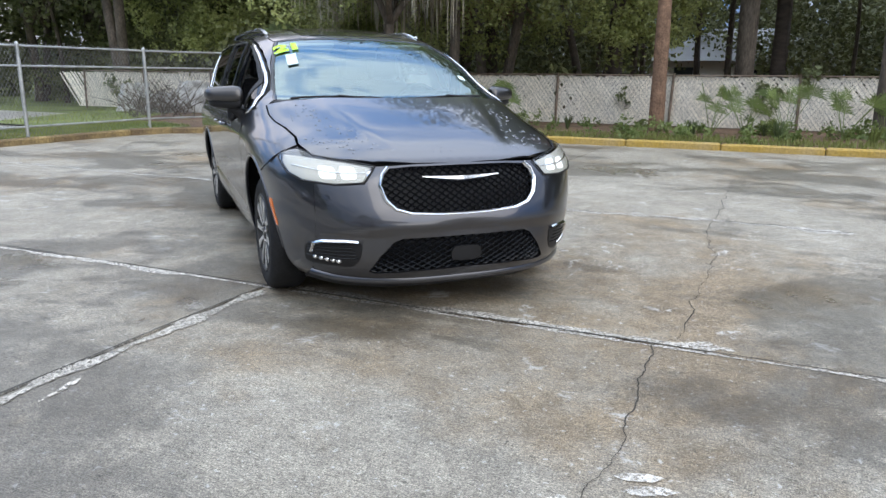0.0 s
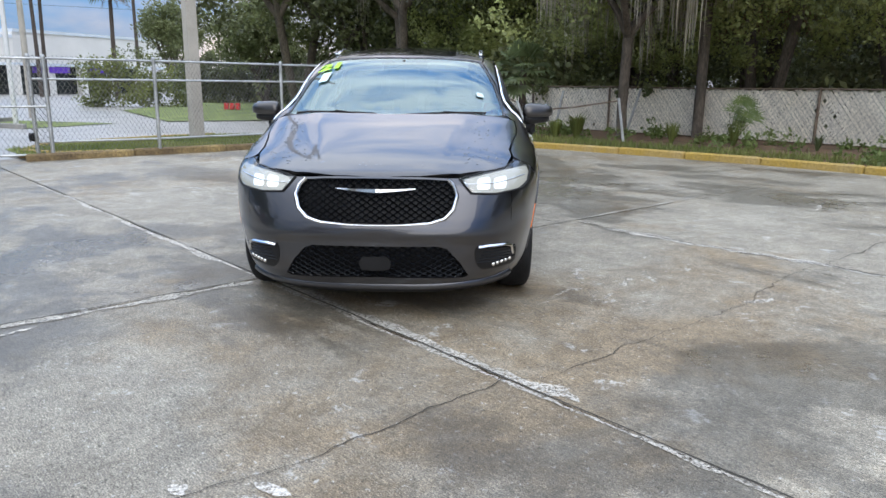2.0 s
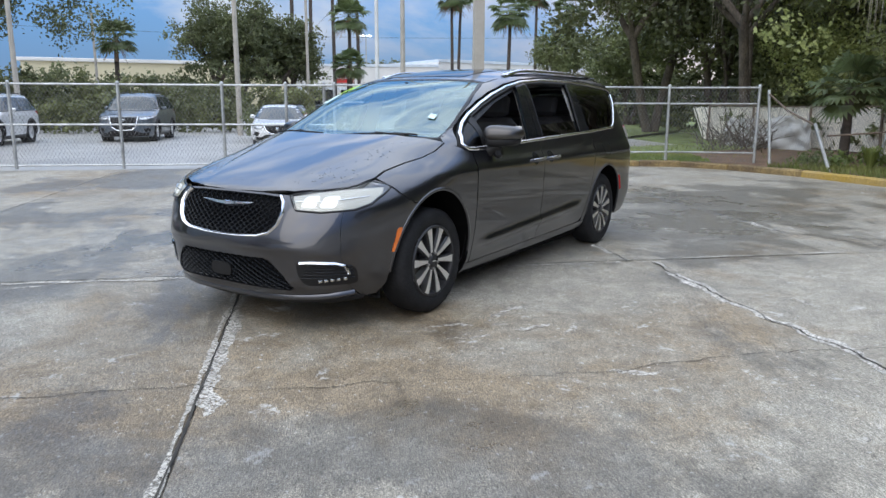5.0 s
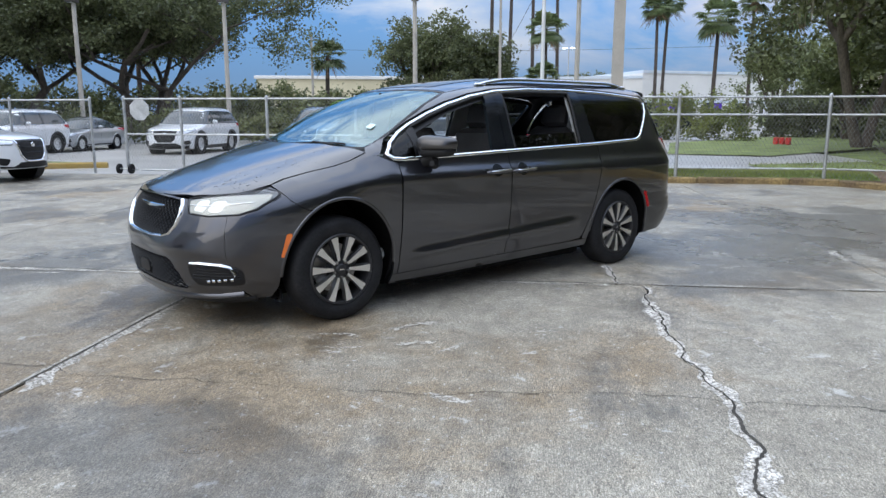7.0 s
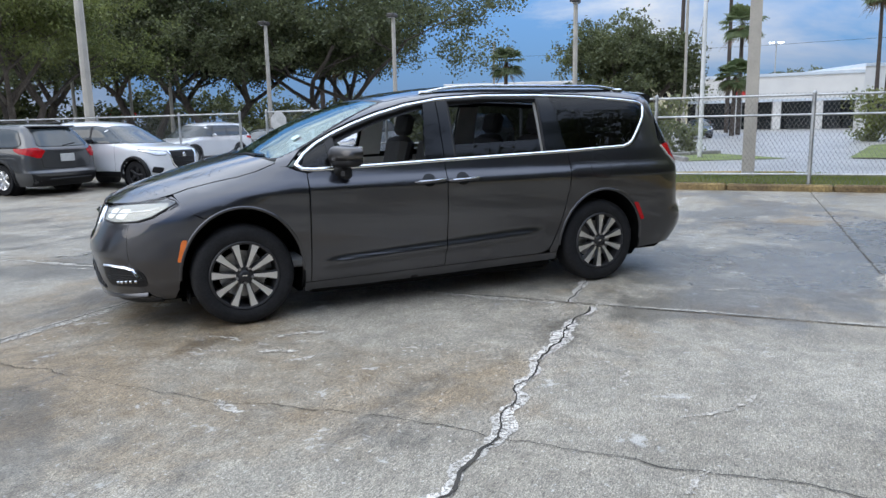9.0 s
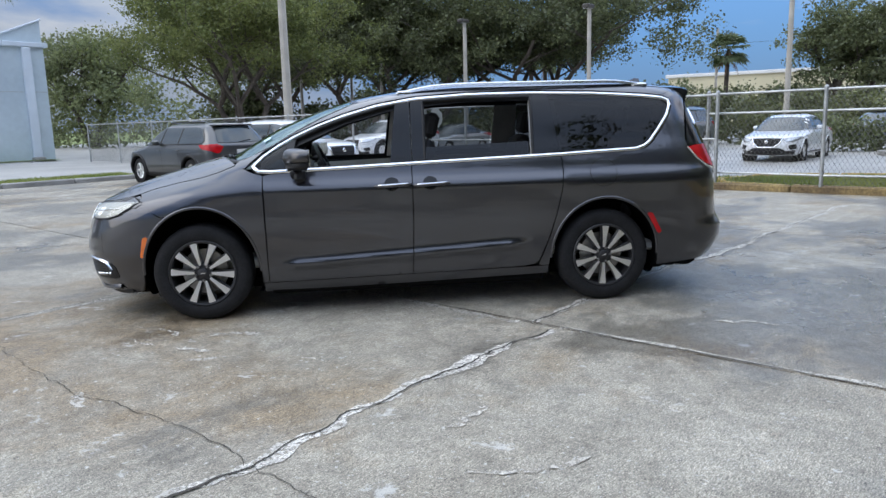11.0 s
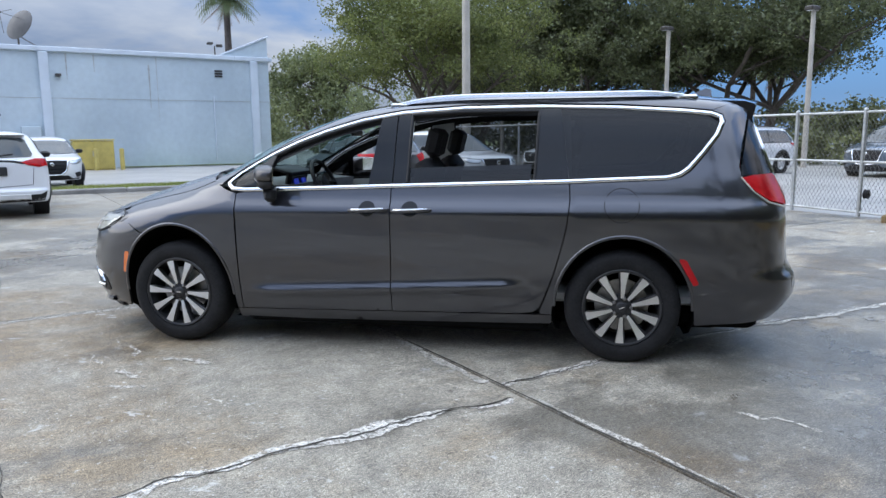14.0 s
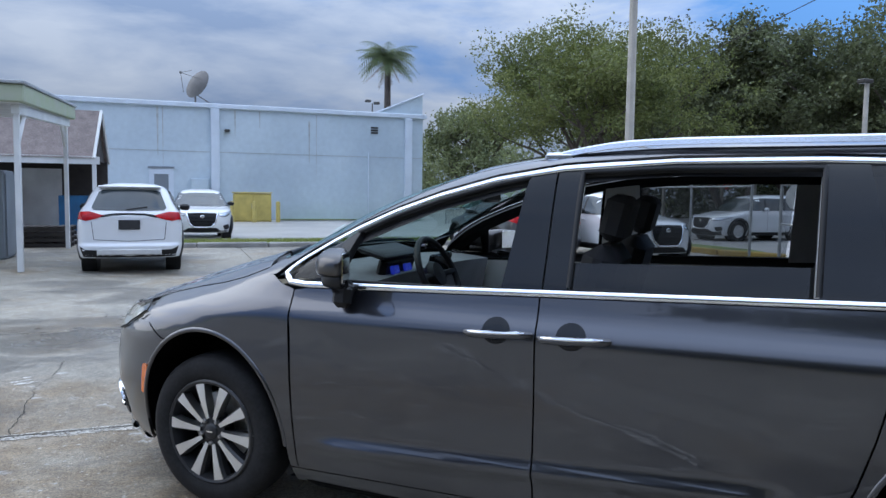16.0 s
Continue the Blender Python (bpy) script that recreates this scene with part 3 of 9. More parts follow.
def kerb_run(path, material, label, width=0.17, high=0.14, piece=1.8, seed=3):
    """A kerb of cast stones along a path, each a stone of its own."""
    rng = random.Random(seed)
    run = group_at("kerb", Matrix.Identity(4), label, "kerb", "", "structure")
    for a, b_ in zip(path[:-1], path[1:]):
        a, b_ = Vector((*a, 0)), Vector((*b_, 0))
        k = max(1, round((b_ - a).length / piece))
        for i in range(k):
            p, q = a.lerp(b_, i / k), a.lerp(b_, (i + 1) / k)
            b = Build()
            L = (q - p).length - 0.015
            b.box(0, 0, high / 2 - 0.03, L, width, high + 0.06, None, 0.03)
            ob = b.thing("kerb_stone", material, run, "", False)
            ob.matrix_basis = Matrix.Translation((p + q) / 2 + Vector((0, 0, rng.uniform(-0.012, 0.006)))) @ pose(0, 0, 0, rng.uniform(-2, 2), 0, math.degrees(math.atan2(q.y - p.y, q.x - p.x)) + rng.uniform(-0.6, 0.6))
    return run


corner = [yard(-9.55, -1.2), yard(-9.55, 6.4), yard(-9.2, 7.3), yard(-8.3, 8.0), yard(-6.6, 8.6), yard(-4.0, 9.05), yard(-1.0, 9.3), yard(24, 9.4)]
kerb_run([c[:2] for c in corner[:5]], KERB_WORN, "low kerb with worn ochre paint under the wire fence")
kerb_run([c[:2] for c in corner[4:]], YELLOW, "low yellow-painted kerb along the planted strip", seed=9)

# planted strip and lawns outside the kerbs
lip = [yard(-9.62, -1.2), yard(-9.62, 6.4), yard(-9.25, 7.4), yard(-8.3, 8.1), yard(-6.6, 8.7), yard(-4.0, 9.15), yard(-1.0, 9.4), yard(40, 9.5)]
sheet("verge", [c[:2] for c in lip] + [yard(40, 60)[:2], yard(-15, 60)[:2], yard(-15, 14)[:2], yard(-12.6, 9)[:2], yard(-11.6, 4)[:2], yard(-11.2, -1.2)[:2]], 0.09, LEAF_LITTER, "planted strip of soil and brown leaf litter")
sheet("lawn", [yard(-9.66, -1.2)[:2], yard(-9.66, 6.6)[:2], yard(-9.4, 8.2)[:2], yard(-13, 9.5)[:2], yard(-12.2, 3)[:2], yard(-11.4, -1.2)[:2]], 0.10, GRASS_SOIL, "narrow strip of mown grass behind the kerb")
# paved lots and road outside the fence
sheet("road", [yard(-10.3, -60)[:2], yard(-10.3, -1.0)[:2], yard(-12.4, 4.5)[:2], yard(-15, 12)[:2], yard(-27, 12.5)[:2], yard(-120, 60)[:2], yard(-120, -90)[:2], yard(30, -90)[:2]], -0.02, ASPHALT, "pale grey wet road and car park beyond the fence", "road")

# ---- chain link fences ----
def link_mesh(b, p, q, z0, z1, pitch=0.08, r=0.0027, slant=0.62):
    """Two families of slanting wires between p and q."""
    p, q = Vector(p), Vector(q)
    L = (q - p).length
    d = (q - p) / L
    n = Vector((-d.y, d.x, 0))
    h = z1 - z0
    run = h * slant
    for s in (1, -1):
        t = -run
        while t < L:
            a, c = (t, z0), (t + run, z1)
            if a[0] < 0:
                a = (0, z0 + h * (-t) / run)
            if c[0] > L:
                c = (L, z0 + h * (L - t) / run)
            if c[1] > a[1]:
                a2, c2 = (a, c) if s > 0 else ((L - a[0], a[1]), (L - c[0], c[1]))
                b.tube([p + d * a2[0] + Vector((0, 0, a2[1])) + n * (0.004 * s), p + d * c2[0] + Vector((0, 0, c2[1])) + n * (0.004 * s)], r, 3, False)
            t += pitch
    return b


def fence_run(name, posts, rails, top, label, low=0.06, ground=0.0, post_r=0.036, barbs=True, material=GALV):
    f = group_at(name, Matrix.Translation((posts[0][0], posts[0][1], ground)), label, "fence")
    inv = f.matrix_basis.inverted()
    for p in posts:
        b = Build()
        b.tube([inv @ Vector((p[0], p[1], ground)), inv @ Vector((p[0], p[1], ground + top + 0.03))], post_r, 10)
        b.lathe([(post_r * 1.15, 0), (post_r * 1.15, 0.02), (post_r * 0.7, 0.05), (0.001, 0.06)], Matrix.Translation(inv @ Vector((p[0], p[1], ground + top + 0.02))), 10)
        b.thing("post", material, f)
    for z in rails:
        b = Build()
        b.tube([inv @ Vector((p[0], p[1], ground + z)) + Vector((0, 0, 0)) for p in posts], 0.021, 8)
        b.thing("rail", material, f)
    b = Build()
    for p, q in zip(posts[:-1], posts[1:]):
        link_mesh(b, inv @ Vector((p[0], p[1], ground)), inv @ Vector((q[0], q[1], ground)), low, top + (0.05 if barbs else 0))
    tagged(b.thing("wire_mesh", WIRE, f, "", False), kind="stuff")
    return f


P_C, P_B, P_A, P_G2, P_G1 = (-11.97, -1.46), (-9.83, -3.68), (-7.74, -5.66), (-6.44, -7.39), (-5.97, -8.08)
P_E = (-12.75, 0.40)
fence_run("chain_link_fence", [P_G2, P_A, P_B, P_C, P_E], (0.32, 1.46, 1.83), 1.83, "grey galvanised chain link fence with pipe rails above the kerb")
for i in range(len(u_lines) - 1):
    for j in range(len(v_lines) - 1):
        slab_piece(u_lines[i], u_lines[i + 1], v_lines[j], v_lines[j + 1])


# ---- the minivan's skin ----
from mathutils.geometry import delaunay_2d_cdt

def pchip(pts):
    """Smooth monotone curve through (a, b) pairs."""
    xs = [p[0] for p in pts]; ys = [p[1] for p in pts]; n = len(xs)
    h = [xs[i + 1] - xs[i] for i in range(n - 1)]
    d = [(ys[i + 1] - ys[i]) / h[i] for i in range(n - 1)]
    m = [0.0] * n
    m[0], m[-1] = d[0], d[-1]
    for i in range(1, n - 1):
        if d[i - 1] * d[i] > 0:
            w1, w2 = 2 * h[i] + h[i - 1], h[i] + 2 * h[i - 1]
            m[i] = (w1 + w2) / (w1 / d[i - 1] + w2 / d[i])
    def at(x):
        if x <= xs[0]: return ys[0]
        if x >= xs[-1]: return ys[-1]
        i = 0
        while xs[i + 1] < x: i += 1
        t = (x - xs[i]) / h[i]
        return (ys[i] * (1 + 2 * t) * (1 - t) ** 2 + m[i] * h[i] * t * (1 - t) ** 2
                + ys[i + 1] * t * t * (3 - 2 * t) + m[i + 1] * h[i] * t * t * (t - 1))
    return at


# the van's skin: at each height z, half width, front and rear limits on the centre line, and where the rounding begins
V_W = pchip([(0.15, .86), (0.22, .92), (0.30, .96), (0.42, .986), (0.55, 1.007), (0.72, 1.021), (0.88, 1.026), (0.955, 1.028), (0.978, 1.0235), (1.05, .988), (1.15, .958),
             (1.30, .90), (1.45, .845), (1.58, .785), (1.64, .739), (1.69, .648), (1.72, .547), (1.745, .405), (1.76, .223), (1.768, .02)])
V_XF = pchip([(0.15, 2.36), (0.20, 2.44), (0.26, 2.52), (0.36, 2.55), (0.50, 2.555), (0.62, 2.54), (0.75, 2.50), (0.84, 2.455), (0.89, 2.42), (0.93, 2.34), (0.97, 2.24),
              (1.02, 2.09), (1.08, 1.89), (1.14, 1.68), (1.19, 1.48), (1.22, 1.36), (1.27, 1.28), (1.34, 1.16), (1.42, 1.01), (1.50, .82), (1.57, .63), (1.63, .42), (1.68, .18),
              (1.715, -.08), (1.74, -.36), (1.757, -.65), (1.768, -1.0)])
V_SF = pchip([(0.15, 1.3), (0.80, 1.4), (0.90, 1.3), (1.0, 1.1), (1.1, .95), (1.2, .78), (1.3, .52), (1.42, .30), (1.55, .0), (1.63, -.25), (1.70, -.7), (1.768, -1.1)])
V_NF = pchip([(0.15, 2.9), (0.80, 3.0), (0.95, 2.65), (1.1, 2.4), (1.25, 2.6), (1.768, 2.6)])
V_XR = pchip([(0.15, -2.40), (0.25, -2.50), (0.36, -2.62), (0.48, -2.68), (0.56, -2.675), (0.63, -2.62), (0.80, -2.60), (1.02, -2.585), (1.15, -2.535), (1.35, -2.46),
              (1.50, -2.40), (1.62, -2.38), (1.67, -2.28), (1.71, -2.08), (1.74, -1.8), (1.76, -1.4), (1.768, -1.15)])
V_SR = pchip([(0.15, -1.9), (1.2, -1.85), (1.6, -1.75), (1.7, -1.45), (1.768, -1.12)])
V_NR = 4.0


def v_side(x, z):
    """Half width of the van's skin at x, z."""
    w = V_W(z)
    sf, sr = V_SF(z), V_SR(z)
    if x > sf:
        s = min(1.0, (x - sf) / max(1e-4, V_XF(z) - sf)); n = V_NF(z)
        return w * max(0.0, 1 - s ** n) ** (1 / n)
    if x < sr:
        s = min(1.0, (sr - x) / max(1e-4, sr - V_XR(z)))
        return w * max(0.0, 1 - s ** V_NR) ** (1 / V_NR)
    return w


def v_front(y, z):
    n = V_NF(z); r = min(1.0, abs(y) / V_W(z)); sf = V_SF(z)
    return sf + (V_XF(z) - sf) * max(0.0, 1 - r ** n) ** (1 / n)


def v_rear(y, z):
    r = min(1.0, abs(y) / V_W(z)); sr = V_SR(z)
    return sr + (V_XR(z) - sr) * max(0.0, 1 - r ** V_NR) ** (1 / V_NR)


V_RANGE = [0.8, 1.768]


def v_top(x, y):
    lo, hi = V_RANGE
    y = abs(y)
    for _ in range(26):
        mid = (lo + hi) / 2
        if v_side(x, mid) > y: lo = mid
        else: hi = mid
    return lo


def v_field(x, y, z):
    w = max(V_W(z), 1e-3); sf, sr = V_SF(z), V_SR(z)
    r = abs(y) / w
    if x > sf:
        n = V_NF(z); return (((x - sf) / max(1e-4, V_XF(z) - sf)) ** n + r ** n) ** (1 / n)
    if x < sr:
        return (((sr - x) / max(1e-4, sr - V_XR(z))) ** V_NR + r ** V_NR) ** (1 / V_NR)
    return r


def v_map(kind, a, b, sgn=1):
    if kind == "side":
        return Vector((a, sgn * v_side(a, b), b))
    if kind == "front":
        return Vector((v_front(a, b), a, b))
    if kind == "rear":
        return Vector((v_rear(a, b), a, b))
    return Vector((a, b, v_top(a, b)))


def v_normal(p):
    e = 0.004
    g = Vector((v_field(p.x + e, p.y, p.z) - v_field(p.x - e, p.y, p.z), v_field(p.x, p.y + e, p.z) - v_field(p.x, p.y - e, p.z), v_field(p.x, p.y, p.z + e) - v_field(p.x, p.y, p.z - e)))
    return g.normalized() if g.length > 1e-9 else Vector((0, 0, 1))


def inside(loops, x, y):
    hit = False
    for loop in loops:
        j = len(loop) - 1
        for i in range(len(loop)):
            (xi, yi), (xj, yj) = loop[i], loop[j]
            if (yi > y) != (yj > y) and x < (xj - xi) * (y - yi) / (yj - yi) + xi:
                hit = not hit
            j = i
    return hit


def densify(loop, step, closed=True):
    out = []
    for i in range(len(loop) if closed else len(loop) - 1):
        a, b = loop[i], loop[(i + 1) % len(loop)]
        k = max(1, math.ceil(math.hypot(b[0] - a[0], b[1] - a[1]) / step))
        out += [(a[0] + (b[0] - a[0]) * t / k, a[1] + (b[1] - a[1]) * t / k) for t in range(k)]
    if not closed:
        out.append(tuple(loop[-1]))
    return out


def rounded(loop, r, steps=4):
    """The loop with its corners rounded."""
    out = []
    k = len(loop)
    for i in range(k):
        p, c, n = Vector(loop[i - 1]), Vector(loop[i]), Vector(loop[(i + 1) % k])
        a, b = p - c, n - c
        d = min(r, a.length * 0.45, b.length * 0.45)
        s, e = c + a.normalized() * d, c + b.normalized() * d
        for t in range(steps + 1):
            w = t / steps
            out.append(tuple((1 - w) ** 2 * s + 2 * w * (1 - w) * c + w * w * e))
    return out


def door_swage(p):
    """How far the lower doors swell along their pressed line, and how that tilts the skin."""
    d = (p.z - (0.445 - 0.05 * p.x)) / 0.038
    fade = max(0.0, min(1.0, (1.04 - p.x) / 0.2, (p.x + 0.98) / 0.2))
    k = 0.027 * fade * math.exp(-d * d)
    return k, 2 * d / 0.038 * k


def bumper_swage(p):
    """The ridge along the front bumper: a long slope above it, a short one below."""
    d = p.z - (0.575 - 0.04 * min(1.0, abs(p.y) / 0.8))
    w = 0.11 if d > 0 else 0.035
    k = 0.016 * math.exp(-(d / w) ** 2) * max(0.0, min(1.0, (0.80 - abs(p.y)) / 0.25))
    return k, 2 * d / w ** 2 * k


def hood_crease(p):
    """The hood's raised middle, with a soft step along each side that runs out to the screen's corners."""
    w = 0.035
    d = (abs(p.y) - (0.34 + 0.23 * (2.42 - p.x) / 0.95)) / w
    fade = max(0.0, min(1.0, (2.36 - p.x) / 0.25))
    k = 0.011 * fade * 0.5 * (1 - math.tanh(d))
    return k, Vector((0, math.copysign(1, p.y) * 0.011 * fade * 0.5 / math.cosh(d) ** 2 / w, 0))


def panel(name, loops, kind, material, parent, label="", sgn=1, off=0.0, thick=0.018, step=0.055, swage=None):
    """A piece of the skin: loops in side (x, z), front or rear (y, z) or top (x, y) view, bent to the body, with turned-in edges."""
    loops = [densify(l, step) for l in loops]
    pts = [Vector(p) for l in loops for p in l]
    edges, o = [], 0
    for l in loops:
        edges += [(o + i, o + (i + 1) % len(l)) for i in range(len(l))]
        o += len(l)
    xs, ys = [p[0] for p in loops[0]], [p[1] for p in loops[0]]
    border = [(p.x, p.y) for p in pts]
    nx, ny = int((max(xs) - min(xs)) / step) + 1, int((max(ys) - min(ys)) / step) + 1
    for i in range(nx + 1):
        for j in range(ny + 1):
            x, y = min(xs) + (i + 0.5 * (j % 2)) * step, min(ys) + j * step
            if inside(loops, x, y) and all((x - q[0]) ** 2 + (y - q[1]) ** 2 > (0.45 * step) ** 2 for q in border):
                pts.append(Vector((x, y)))
    vs, es, fs, *_ = delaunay_2d_cdt(pts, edges, [], 0, 1e-5)
    keep = []
    for f in fs:
        c = sum((vs[i] for i in f), Vector((0, 0))) / len(f)
        if inside(loops, c.x, c.y):
            keep.append(tuple(f))
    P = [v_map(kind, v.x, v.y, sgn) for v in vs]
    N = [v_normal(p) for p in P]
    out = []
    for f in keep:
        n = (P[f[1]] - P[f[0]]).cross(P[f[2]] - P[f[0]])
        out.append(f if n.dot(N[f[0]]) > 0 else f[::-1])
    verts = [p + n * off for p, n in zip(P, N)]
    norms = list(N)
    if swage:
        verts = [p + n * swage(p)[0] for p, n in zip(verts, N)]
        norms = N = [(n + (swage(p)[1] if isinstance(swage(p)[1], Vector) else Vector((0, 0, swage(p)[1])))).normalized() for p, n in zip(P, N)]
    count = {}
    for f in out:
        for a, b in zip(f, f[1:] + f[:1]):
            count[(a, b)] = 1
    rim = [(a, b) for a, b in count if (b, a) not in count]
    if thick > 0:
        for a, b in rim:
            k = len(verts)
            verts += [verts[a], verts[b], verts[b] - N[b] * thick, verts[a] - N[a] * thick]
            s = (verts[k + 1] - verts[k]).cross(N[a])
            s = s.normalized() if s.length > 1e-9 else N[a]
            norms += [s] * 4
            out.append((k + 3, k + 2, k + 1, k))
    me = bpy.data.meshes.new(name)
    me.from_pydata([tuple(v) for v in verts], [], out)
    me.materials.append(material)
    me.shade_smooth()
    me.normals_split_custom_set_from_vertices([tuple(n) for n in norms])
    me.update()
    ob = new(name, me)
    ob.parent = parent
    if material in (SCREEN_GLASS, SIDE_GLASS, MID_GLASS, PRIVACY, LENS):
        ob.visible_shadow = False
    return tagged(ob, label)


def bead(name, path, kind, material, parent, label="", sgn=1, width=0.02, high=0.008, off=0.0, step=0.05, closed=False, b=None, soft=False):
    """A rounded strip laid on the skin along a path."""
    path = densify(path, step, closed)
    P = [v_map(kind, a, c, sgn) for a, c in path]
    own = b is None
    b = b or Build()
    k = len(P)
    prof = [(-0.5, -0.4), (-0.42, 0.55), (0, 1.0), (0.42, 0.55), (0.5, -0.4)]
    if soft:
        prof = [(-0.5 + j / 12, math.sin(math.pi * j / 12) ** 2) for j in range(13)]
    vs = []
    for i, p in enumerate(P):
        n = v_normal(p)
        q = P[(i + 1) % k] if closed else P[min(i + 1, k - 1)]
        r = P[i - 1] if closed else P[max(i - 1, 0)]
        t = (q - r).normalized()
        s = t.cross(n).normalized()
        end = min(1.0, i / 5, (k - 1 - i) / 5) if soft else 1.0
        vs += [p + n * (off + high * z * end) + s * (width * x) for x, z in prof]
    m = len(prof)
    fs = [(i * m + j, ((i + 1) % k) * m + j, ((i + 1) % k) * m + j + 1, i * m + j + 1) for i in range(k if closed else k - 1) for j in range(m - 1)]
    b.add(vs, fs)
    return b.thing(name, material, parent, label, True, 60) if own else b


van = group_at("minivan", pose(0, -0.015, 0), "dark granite grey minivan with chrome trim, headlamps lit, windows down", "minivan")

# outlines
def arch(cx, a, b, lo, hi, k=18):
    return [(cx + a * math.cos(w), 0.365 + b * math.sin(w)) for w in [radians(lo + (hi - lo) * i / k) for i in range(k + 1)]]


SILL = pchip([(-2.7, .30), (-1.1, .285), (1.1, .245), (2.6, .22)])
hood_edge = [(2.435, 0.0), (2.42, 0.25), (2.365, 0.49), (2.27, 0.66), (2.155, 0.768), (1.98, 0.81), (1.88, 0.80), (1.70, 0.825), (1.536, 0.862), (1.404, 0.875), (1.27, 0.865)]
hood_line = [(x, v_top(x, y)) for x, y in hood_edge[5:]]
chrome_top = [(1.13, 1.145), (1.06, 1.215), (0.95, 1.288), (0.83, 1.352), (0.65, 1.43), (0.45, 1.50), (0.2, 1.567), (-0.08, 1.612), (-0.5, 1.640), (-1.0, 1.643), (-1.5, 1.628), (-1.9, 1.598), (-2.06, 1.580)]
chrome_back = [(-2.115, 1.56), (-2.125, 1.53), (-2.09, 1.45), (-2.0, 1.335), (-1.92, 1.245), (-1.87, 1.21), (-1.80, 1.19)]
chrome_low = [(-1.5, 1.178), (-1.2, 1.165), (-0.6, 1.148), (-0.05, 1.132), (0.5, 1.115), (1.0, 1.103), (1.09, 1.11)]
chrome_loop = chrome_top + chrome_back + chrome_low
screen_low = [(1.49, 0.0), (1.46, 0.3), (1.40, 0.55), (1.30, 0.76), (1.24, 0.82)]
screen_top = [(0.37, 0.645), (0.43, 0.4), (0.455, 0.0)]
pillar_line = [(1.24, 0.82), (1.05, 0.80), (0.80, 0.755), (0.58, 0.70), (0.37, 0.645)]
roof_line = [(0.37, 0.645), (0.1, 0.655), (-0.4, 0.665), (-1.2, 0.665), (-1.9, 0.655), (-2.2, 0.64)]
upper = [(1.40, v_top(1.404, 0.875)), (1.27, v_top(1.27, 0.865))] + [(x, v_top(x, y)) for x, y in pillar_line + roof_line[1:]]
Y_CORNER = 0.80
tail_edge = [(v_rear(0.80, z), z) for z in [0.30, 0.42, 0.5, 0.58, 0.66, 0.8, 0.95, 1.02]]

